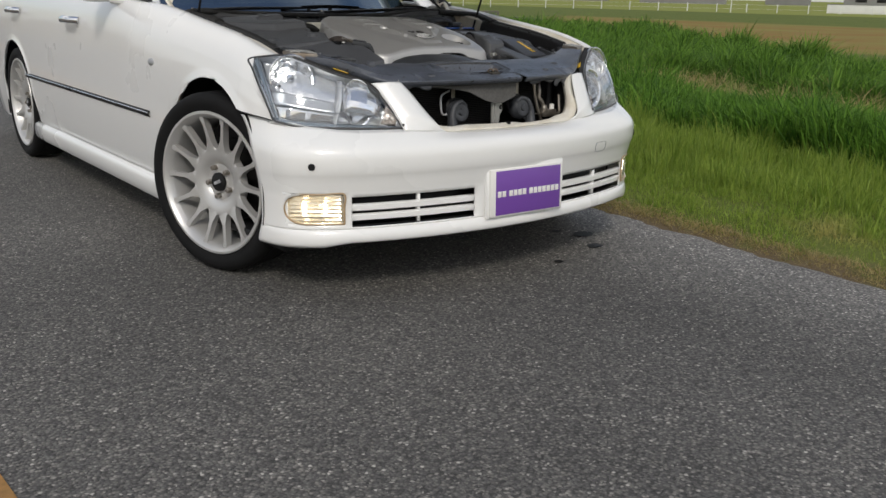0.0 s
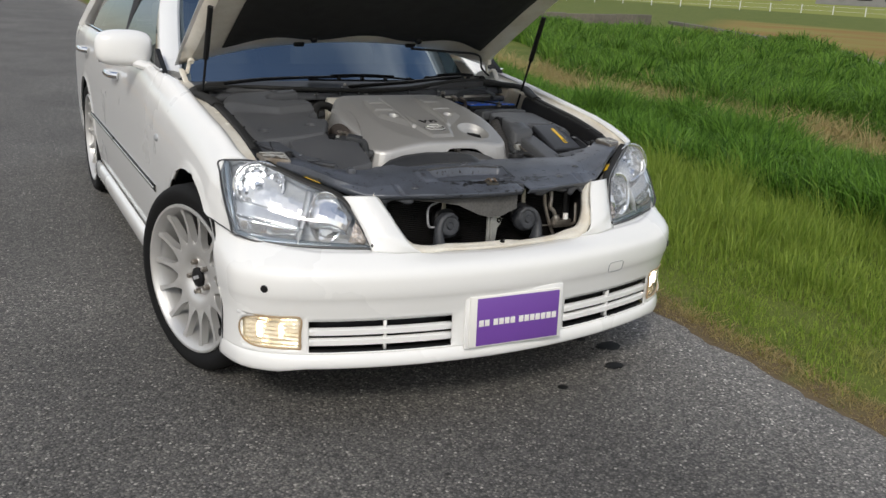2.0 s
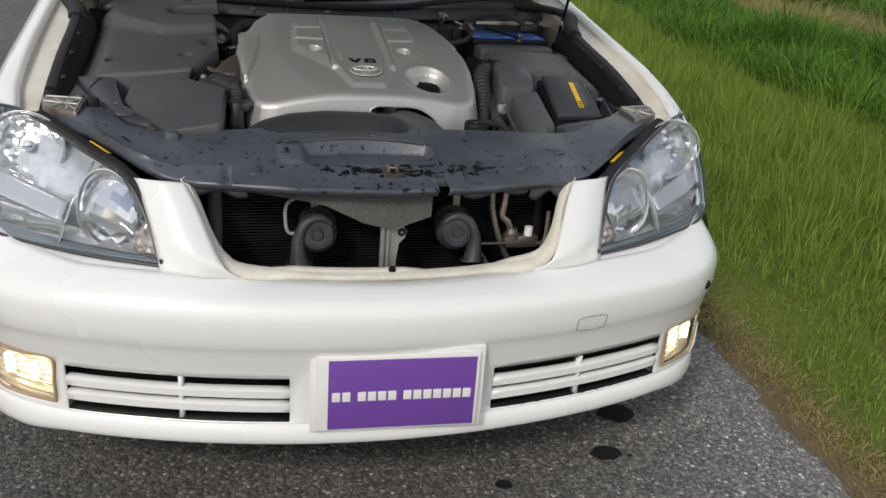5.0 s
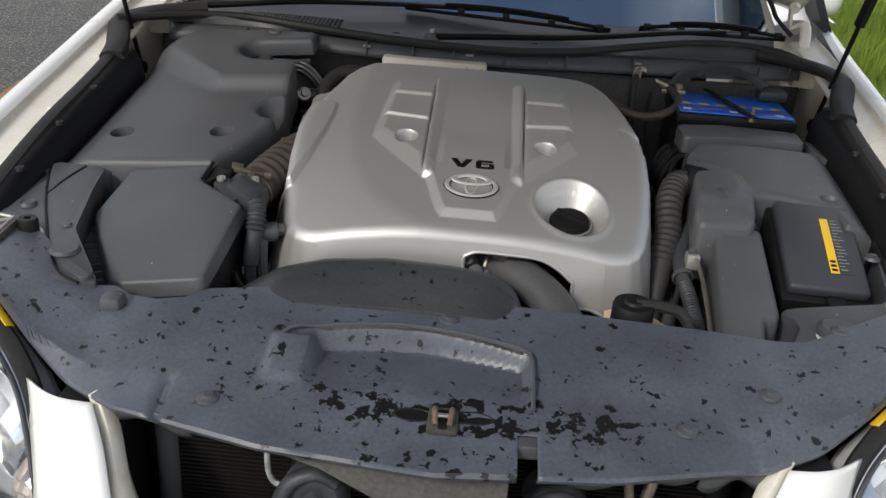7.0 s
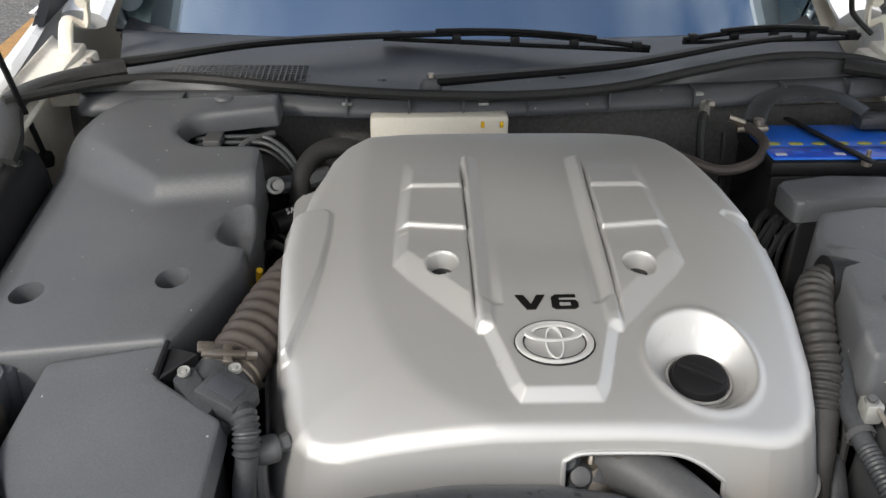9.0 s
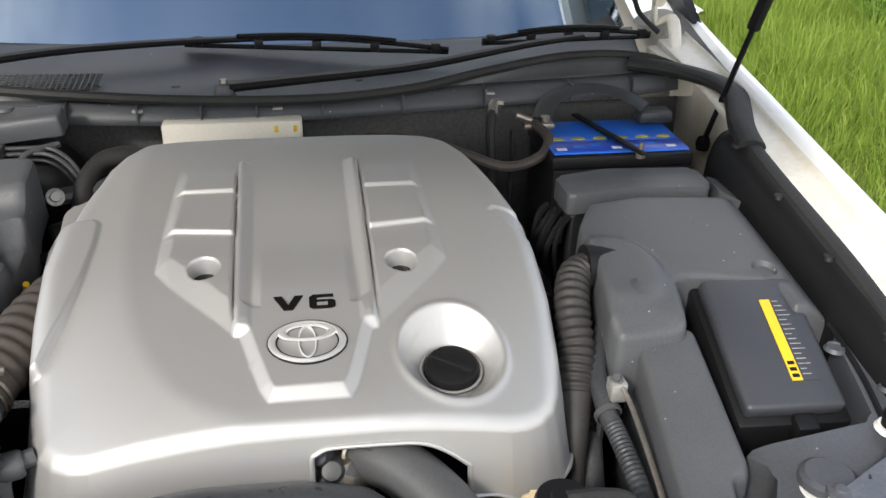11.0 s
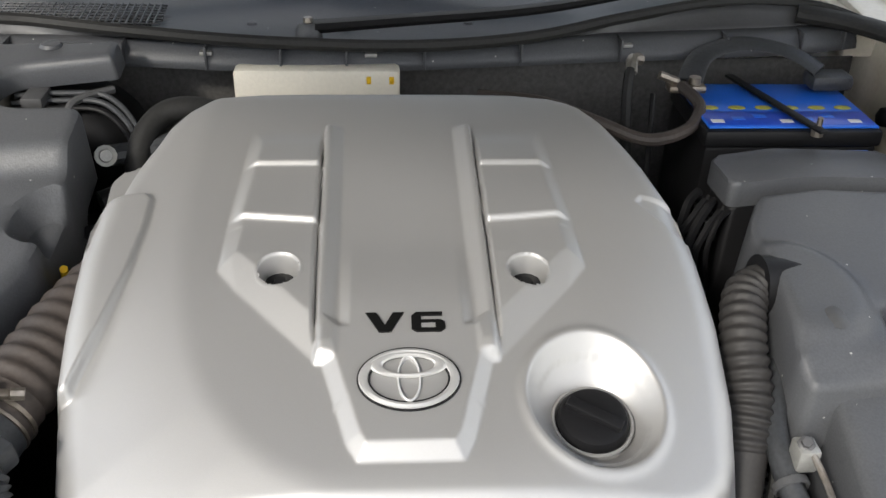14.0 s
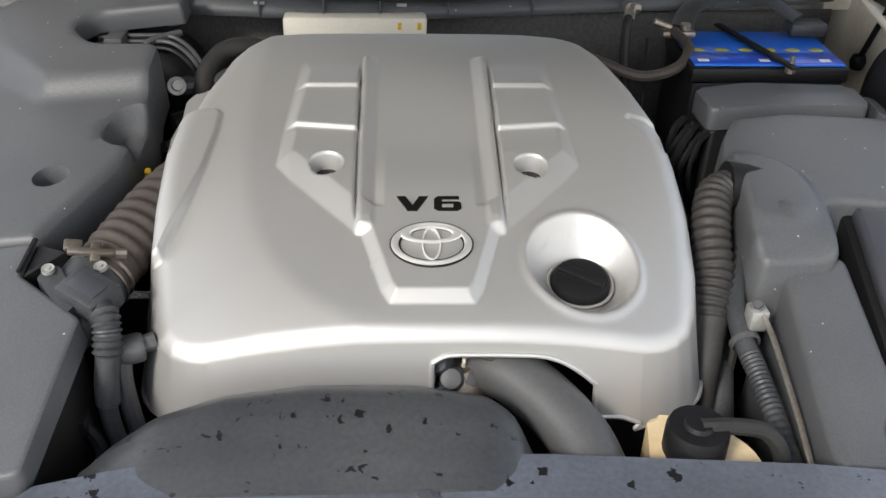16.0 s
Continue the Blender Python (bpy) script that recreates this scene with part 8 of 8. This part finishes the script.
# horns
for hx, hz, s in ((-0.148, 0.612, 1), (0.158, 0.612, -1)):
    hn = thing("horn", "", "")
    hn.parent = car
    hn["label"] = "dusty blue-black snail horn"
    part("horn_disc", lathe([(0, 0.026), (0.010, 0.025), (0.013, 0.020), (0.020, 0.022), (0.031, 0.020), (0.040, 0.010), (0.043, -0.004), (0.040, -0.020), (0, -0.024)], facing((hx + s * 0.004, 0.205, hz), (0, -1, 0.12)), 32), HORN, hn)
    part("horn_back", lathe([(0, 0.0), (0.034, 0.0), (0.040, -0.006), (0.040, -0.030), (0, -0.034)], facing((hx + s * 0.008, 0.222, hz + 0.018), (0, -1, 0.12)), 28), BLACK, hn)
    part("horn_snail", tube([(hx + s * 0.030, 0.196, hz + 0.024), (hx + s * 0.006, 0.193, hz + 0.038), (hx - s * 0.022, 0.191, hz + 0.026), (hx - s * 0.036, 0.189, hz - 0.006), (hx - s * 0.036, 0.187, hz - 0.036), (hx - s * 0.034, 0.184, hz - 0.060)], 0.013, 16, 40, rf=lambda t: 0.75 + 1.25 * t * t, flat=0.8, caps=False), HORN, hn, "flared horn trumpet")
    part("horn_rim", torus(0.0262, 0.0018, facing((hx - s * 0.034, 0.184, hz - 0.060), (0, -0.1, -1)) @ Matrix.Diagonal((1, 0.8, 1, 1)), 24, 6), HORN, hn)
    part("horn_bracket", box(hx - 0.008, 0.226, hz + 0.03, hx + 0.008, 0.232, hz + 0.10, 0.002), STEEL, hn)
    if s > 0:
        part("horn_wire", tube([(hx - 0.012, 0.235, hz + 0.075), (hx - 0.055, 0.225, hz + 0.060), (hx - 0.060, 0.222, hz + 0.02), (hx - 0.052, 0.222, hz - 0.005), (hx - 0.03, 0.215, hz - 0.004)], 0.0038, 8, 30), GREYMARK, hn, "pale grey horn lead")
    else:
        part("horn_wire", tube([(hx + 0.025, 0.23, hz - 0.03), (hx + 0.064, 0.225, hz - 0.063), (hx + 0.095, 0.22, hz - 0.115)], 0.0045, 8, 16), GREYMARK, hn, "pale grey horn lead")
# centre stay with its eye, and pipes beside it
bm = bmesh.new()
outline = [(-0.016, 0.515), (-0.016, 0.640), (0.030, 0.640), (0.040, 0.626), (0.036, 0.612), (0.024, 0.598), (0.019, 0.56), (0.018, 0.515)]
front = [bm.verts.new((x, 0.170, z)) for x, z in outline]
rear = [bm.verts.new((x, 0.174, z)) for x, z in outline]
bm.faces.new(front)
bm.faces.new(rear[::-1])
for i in range(len(outline)):
    j = (i + 1) % len(outline)
    bm.faces.new((front[i], rear[i], rear[j], front[j]))
bmesh.ops.recalc_face_normals(bm, faces=bm.faces)
part("centre_stay", bm, ALLOYCAST, car, "pale grey steel centre stay", smooth=0)
for sx_ in (-0.011, 0.000):
    part("stay_rib", tube([(sx_, 0.168, 0.52), (sx_, 0.168, 0.64)], 0.0042, 8, 4), ALLOYCAST, car)
part("stay_eye", torus(0.006, 0.003, facing((0.029, 0.169, 0.624), (0, -1, 0)), 16, 6), BLACK, car)
part("flange_bolt", lathe([(0, 0.006), (0.006, 0.006), (0.008, 0.0)], facing((-0.004, 0.088, 0.574), (0, -0.4, 1)), 12), DEEP, car, "dark bolt in the flange tab")
part("ac_pipe", tube([(0.234, 0.215, 0.70), (0.236, 0.212, 0.66), (0.248, 0.210, 0.615), (0.268, 0.21, 0.565), (0.285, 0.21, 0.535), (0.294, 0.21, 0.50)], 0.0062, 10, 30), STEEL, car, "thin steel pipe")
part("ac_pipe", tube([(0.268, 0.225, 0.70), (0.263, 0.215, 0.668), (0.260, 0.212, 0.643), (0.274, 0.210, 0.628), (0.284, 0.21, 0.605)], 0.0075, 10, 26), STEEL, car)
part("ac_valve", box(0.268, 0.198, 0.570, 0.345, 0.225, 0.598, 0.005), STEEL, car, "dirty pipe valve block")
part("ac_union", lathe([(0.0, 0.022), (0.011, 0.022), (0.013, 0.012), (0.016, 0.010), (0.016, 0.0)], Matrix.Translation((0.284, 0.208, 0.592)), 14), STEEL, car)
part("ac_valve_cap", lathe([(0, 0.020), (0.009, 0.020), (0.010, 0.0)], Matrix.Translation((0.322, 0.205, 0.598)), 12), WHITE, car)
part("ac_link", tube([(0.340, 0.20, 0.580), (0.356, 0.20, 0.582), (0.364, 0.205, 0.598), (0.368, 0.215, 0.65)], 0.0055, 8, 20), STEEL, car)
part("ac_strap", tube([(0.205, 0.19, 0.587), (0.235, 0.19, 0.586), (0.268, 0.195, 0.584)], 0.005, 6, 8, flat=0.5), STEEL, car)
part("under_tray", box(-0.80, 0.32, 0.17, 0.80, 1.2, 0.20, 0.01), BLACK, car, "black under tray")

# ---- grass and far things ----
def blades(name, n, place, height, width, lean, material, label, seed, seg=2):
    """Many single grass blades in one mesh; place(r) gives x and y, or None."""
    rng = random.Random(seed)
    verts, faces = [], []
    for _ in range(n):
        xy = place(rng)
        if xy is None:
            continue
        x, y = xy
        z = terrain(x, y) - 0.01
        h = height(x, y, rng)
        w = width(x, y) * rng.uniform(0.7, 1.3)
        a = rng.uniform(0, 2 * math.pi)
        b = rng.uniform(0, 2 * math.pi)
        ln = h * lean * rng.uniform(0.2, 1.2)
        dx, dy = w * math.cos(a), w * math.sin(a)
        lx, ly = ln * math.cos(b) - 0.1 * h, ln * math.sin(b)
        i = len(verts)
        verts += [(x - dx, y - dy, z), (x + dx, y + dy, z), (x + dx * 0.7 + lx * 0.3, y + dy * 0.7 + ly * 0.3, z + h * 0.6), (x - dx * 0.7 + lx * 0.3, y - dy * 0.7 + ly * 0.3, z + h * 0.6), (x + lx, y + ly, z + h)]
        faces += [(i, i + 1, i + 2, i + 3), (i + 3, i + 2, i + 4)]
    me = bpy.data.meshes.new(name)
    me.from_pydata(verts, [], faces)
    me.materials.append(material)
    me.polygons.foreach_set("use_smooth", [True] * len(me.polygons))
    return tagged(new(name, me), label, "grass", kind="stuff")


def grass_mat(name, a, b, dry, amount):
    """Blade colours that vary from blade to blade and in broad drifts of dry grass."""
    m = bpy.data.materials.new(name)
    m.use_nodes = True
    nt = m.node_tree
    bs = nt.nodes["Principled BSDF"]
    geo = nt.nodes.new("ShaderNodeNewGeometry")
    r = nt.nodes.new("ShaderNodeValToRGB")
    r.color_ramp.elements[0].color, r.color_ramp.elements[1].color = (*a, 1), (*b, 1)
    nt.links.new(geo.outputs["Random Per Island"], r.inputs["Fac"])
    n = nt.nodes.new("ShaderNodeTexNoise")
    n.inputs["Scale"].default_value, n.inputs["Detail"].default_value = 0.9, 5
    nt.links.new(geo.outputs["Position"], n.inputs["Vector"])
    rr = nt.nodes.new("ShaderNodeMapRange")
    rr.inputs["From Min"].default_value, rr.inputs["From Max"].default_value = 0.62 - amount, 0.74 - amount
    nt.links.new(n.outputs["Fac"], rr.inputs["Value"])
    mx = nt.nodes.new("ShaderNodeMix")
    mx.data_type = "RGBA"
    mx.inputs["B"].default_value = (*dry, 1)
    nt.links.new(rr.outputs["Result"], mx.inputs["Factor"])
    nt.links.new(r.outputs["Color"], mx.inputs["A"])
    nt.links.new(mx.outputs["Result"], bs.inputs["Base Color"])
    bs.inputs["Roughness"].default_value = 0.55
    bs.inputs["Specular IOR Level"].default_value = 0.3
    tr = nt.nodes.new("ShaderNodeBsdfTranslucent")
    nt.links.new(mx.outputs["Result"], tr.inputs["Color"])
    ms = nt.nodes.new("ShaderNodeMixShader")
    ms.inputs["Fac"].default_value = 0.45
    nt.links.new(bs.outputs["BSDF"], ms.inputs[1])
    nt.links.new(tr.outputs["BSDF"], ms.inputs[2])
    nt.links.new(ms.outputs["Shader"], nt.nodes["Material Output"].inputs["Surface"])
    return m


SHORT = grass_mat("short_verge_grass", (0.135, 0.225, 0.026), (0.33, 0.42, 0.075), (0.42, 0.36, 0.13), -0.01)
TALL = grass_mat("tall_meadow_grass", (0.022, 0.075, 0.008), (0.20, 0.36, 0.050), (0.33, 0.30, 0.10), -0.03)
BANK = grass_mat("bank_grass_blades", (0.022, 0.078, 0.008), (0.20, 0.38, 0.050), (0.36, 0.32, 0.11), -0.045)
STRAW = grass_mat("dry_straw", (0.52, 0.42, 0.20), (0.30, 0.24, 0.10), (0.34, 0.34, 0.13), 0.03)


def tufts(name, n, per, place, height, width, spread_, material, label, seed):
    """Clumps of arching blades in one mesh; place(r) gives a clump's x and y."""
    rng = random.Random(seed)
    verts, faces = [], []
    for _ in range(n):
        cx, cy = place(rng)
        size = rng.uniform(0.6, 1.3)
        for _ in range(per):
            a, q = rng.uniform(0, 2 * math.pi), rng.random()
            x, y = cx + 0.10 * q * math.cos(a) * size, cy + 0.10 * q * math.sin(a) * size
            h = height(cx, cy, rng) * size * rng.uniform(0.6, 1.1)
            w = width(cx, cy) * rng.uniform(0.6, 1.3)
            out = h * spread_ * (0.15 + q) * rng.uniform(0.5, 1.2)
            ox, oy = out * math.cos(a), out * math.sin(a)
            b = rng.uniform(0, 2 * math.pi)
            dx, dy = w * math.cos(b), w * math.sin(b)
            z = terrain(x, y) - 0.01
            i = len(verts)
            verts += [(x - dx, y - dy, z), (x + dx, y + dy, z), (x + dx * 0.8 + ox * 0.35, y + dy * 0.8 + oy * 0.35, z + h * 0.62), (x - dx * 0.8 + ox * 0.35, y - dy * 0.8 + oy * 0.35, z + h * 0.62), (x + ox, y + oy, z + h * (1 - 0.25 * q))]
            faces += [(i, i + 1, i + 2, i + 3), (i + 3, i + 2, i + 4)]
    me = bpy.data.meshes.new(name)
    me.from_pydata(verts, [], faces)
    me.materials.append(material)
    me.polygons.foreach_set("use_smooth", [True] * len(me.polygons))
    return tagged(new(name, me), label, "grass", kind="stuff")


def verge(r):
    y = r.uniform(-1.8, 9)
    return edge_x(y) + 0.04 + 2.25 * r.random(), y


def verge_tuft(r):
    y = r.uniform(-1.8, 9)
    return edge_x(y) + 0.12 + 2.1 * r.random() ** 0.8, y


def bank(r):
    y = r.uniform(-2, 13)
    return edge_x(y) + 2.15 + 0.12 * noise.noise((y * 1.7, 7, 0)) + 1.55 * r.random() ** 1.1, y


def meadow(r):
    d = r.random()
    y = r.uniform(-2, 9) + 17 * d
    return edge_x(y) + 5.25 + 0.4 * noise.noise((y, 2, 0)) + 11.5 * d ** 1.25 - 0.35 * max(0, y - 14), y


def litter(r):
    y = r.uniform(-1, 13)
    return edge_x(y) + 4.65 + r.gauss(0, 0.34) + 0.35 * noise.noise((y * 0.8, 3, 0)), y


def drift(x, y):
    return 0.8 + 0.5 * noise.noise((x * 0.7, y * 0.7, 2)) + 0.3 * noise.noise((x * 2.1, y * 2.1, 5))


def clumped(x, y):
    return max(0.35, 0.9 + 0.7 * noise.noise((x * 2.6, y * 2.6, 9)))


blades("verge_grass", 90000, verge, lambda x, y, r: (0.014 + 0.040 * min(1, max(0, x - 1.25) / 0.5)) * r.uniform(0.4, 1.4) * clumped(x, y), lambda x, y: 0.0022, 1.1, SHORT, "short light green verge grass beside the road", 11)
def verge_rise(x, y):
    """Grass grows taller away from the road and beside the parked car."""
    return 0.06 + 0.10 * soft(0.25, 1.3, x - 1.17 - 0.036 * y) + 0.10 * soft(0.6, 1.6, y) * soft(0.02, 0.5, x - 1.17 - 0.036 * y)


tufts("verge_tufts", 5200, 12, verge_tuft, lambda x, y, r: verge_rise(x, y) * clumped(x, y), lambda x, y: 0.0024, 0.75, SHORT, "light green tufts on the verge", 18)
tufts("bank_grass", 5200, 24, bank, lambda x, y, r: 0.30 * drift(x, y) * clumped(x * 0.6, y * 0.6) + 0.07, lambda x, y: 0.0056, 1.0, BANK, "tall green grass on the ditch bank", 15)
tufts("meadow_grass", 9500, 20, meadow, lambda x, y, r: 0.38 * drift(x, y) * clumped(x * 0.5, y * 0.5) + 0.05, lambda x, y: 0.0066 + 0.0010 * (x - 5), 1.0, TALL, "tall dark green meadow grass in clumps", 12)
blades("dry_grass", 26000, lambda r: (edge_x(y := r.uniform(-1.8, 8)) + r.gauss(0.06, 0.06), y), lambda x, y, r: r.uniform(0.008, 0.030), lambda x, y: 0.0020, 2.4, STRAW, "dry straw along the asphalt edge", 13)
tufts("edge_straw", 420, 9, lambda r: (edge_x(y := r.uniform(-1.6, 8)) + r.gauss(0.03, 0.05), y), lambda x, y, r: 0.030, lambda x, y: 0.0022, 2.6, STRAW, "clumps of dead grass on the asphalt edge", 19)
tufts("straw_litter", 900, 20, litter, lambda x, y, r: 0.30, lambda x, y: 0.0055, 1.6, STRAW, "pale dead grass lying in the ditch", 14)
tufts("straw_tufts", 46, 20, lambda r: ((lambda q: (q[0] + 1.2 * r.random(), q[1]))(litter(r))), lambda x, y, r: 0.34, lambda x, y: 0.004, 1.0, STRAW, "pale dry tufts standing in the meadow", 17)

WHITEP = mat("weathered_white_paint", (0.70, 0.70, 0.68), 0.6, 0, 0.1, 2, 20)
WALLG = mat("grey_render", (0.24, 0.24, 0.24), 0.8, 0, 0.15, 0.6, 8)
ROOFM = mat("grey_roof", (0.10, 0.11, 0.13), 0.7, 0, 0.2, 1, 8)


def away(bearing, d):
    """A place at a bearing (degrees from +y towards +x) and distance."""
    return d * math.sin(radians(bearing)), d * math.cos(radians(bearing))


# low concrete walls of the field ditches
CONC = mat("weathered_concrete", (0.19, 0.165, 0.13), 0.9, 0, 0.35, 1.2, 12, 0.3, tint=(0.12, 0.11, 0.085))


def low_wall(nm, label, pts, h, w):
    ob = thing(nm, label, "wall")
    n = len(pts) - 1
    for k in range(n):
        a, b = Vector(pts[k]), Vector(pts[k + 1])
        d = b - a
        m = pose(a.x, a.y, terrain(a.x, a.y) - 0.3, 0, 0, math.degrees(math.atan2(d.y, d.x)))
        part("segment", box(0.01, -w / 2, 0, d.length - 0.01, w / 2, h + 0.3 + 0.02 * (k % 2), 0.03, m), CONC, ob)
    return ob


low_wall("ditch_wall", "low weathered concrete wall along the field ditch", [(14.2, 9.0), (16.0, 11.2), (18.0, 13.4), (19.6, 16.0), (21.4, 19.2), (23.4, 23.4), (26.0, 29.0)], 0.12, 0.3)
low_wall("field_wall", "low grey concrete wall between the fields", [(11.5, 23.0), (14.5, 24.0), (17.5, 25.0), (20.5, 26.0), (22.8, 26.7)], 0.42, 0.3)
# thin pale rail fence across the far fields
fence = thing("rail_fence", "distant thin pale rail fence across the fields", "fence")
fpts = [away(b, 95) for b in steps(28, 70, 24)]
for x, y in fpts:
    z = terrain(x, y)
    part("post", box(x - 0.04, y - 0.04, z - 0.2, x + 0.04, y + 0.04, z + 0.85, 0.02), WHITEP, fence)
for h in (0.35, 0.75):
    part("rail", tube([(x, y, terrain(x, y) + h) for x, y in fpts], 0.009, 6, 60), WHITEP, fence)
px, py = 75.8, 52.9
pole = thing("marker_pole", "thin white pole standing in the field", "pole")
part("shaft", tube([(px, py, terrain(px, py) - 0.2), (px, py, terrain(px, py) + 1.8)], 0.05, 8, 2), WHITEP, pole)
part("cap", lathe([(0, 0.06), (0.04, 0.05), (0.06, 0)], Matrix.Translation((px, py, terrain(px, py) + 1.79)), 10), WHITEP, pole)
wx, wy = away(64, 105)
wall = thing("white_wall", "long low white wall in the fields", "wall")
part("wall_body", box(-6.5, -0.1, 0, 6.5, 0.1, 1.1, 0.03, pose(wx, wy, terrain(wx, wy) - 0.2, 0, 0, -64)), WHITEP, wall)
part("coping", box(-6.55, -0.14, 1.1, 6.55, 0.14, 1.18, 0.02, pose(wx, wy, terrain(wx, wy) - 0.2, 0, 0, -64)), WALLG, wall)


def house(b, d, w, h, turn, label):
    x, y = away(b, d)
    hs = thing("house", label, "house", group="far houses")
    m = pose(x, y, terrain(x, y) - 0.3, 0, 0, turn)
    part("wall", box(-w / 2, -4, 0, w / 2, 4, h, 0.03, m), WALLG, hs)
    bm = bmesh.new()
    pts = [(-w / 2 - 0.4, -4.5, h), (w / 2 + 0.4, -4.5, h), (w / 2 + 0.4, 4.5, h), (-w / 2 - 0.4, 4.5, h), (-w / 2 - 0.4, 0, h + 2.2), (w / 2 + 0.4, 0, h + 2.2)]
    vs = [bm.verts.new(m @ Vector(p)) for p in pts]
    for f in ((0, 1, 5, 4), (2, 3, 4, 5), (0, 4, 3), (1, 2, 5), (0, 3, 2, 1)):
        bm.faces.new([vs[i] for i in f])
    part("roof", bm, ROOFM, hs, smooth=0)
    for k in range(3):
        part("window", box(-w / 2 + w * (0.15 + 0.28 * k), -4.06, h * 0.4, -w / 2 + w * (0.30 + 0.28 * k), -3.98, h * 0.7, 0.02, m), BLACK, hs)


for b, d, w, h, t in ((30, 260, 10, 3.2, -30), (35, 290, 14, 5.5, -40), (40, 270, 9, 3, -45), (46, 300, 16, 5.5, -48), (52, 250, 22, 4, -52), (58, 280, 12, 5.5, -60), (63, 260, 18, 3.5, -62), (68, 300, 12, 5.5, -70)):
    house(b, d, w, h, t, "distant grey house with a tiled roof" if w < 15 else "distant long grey shed with a low roof")
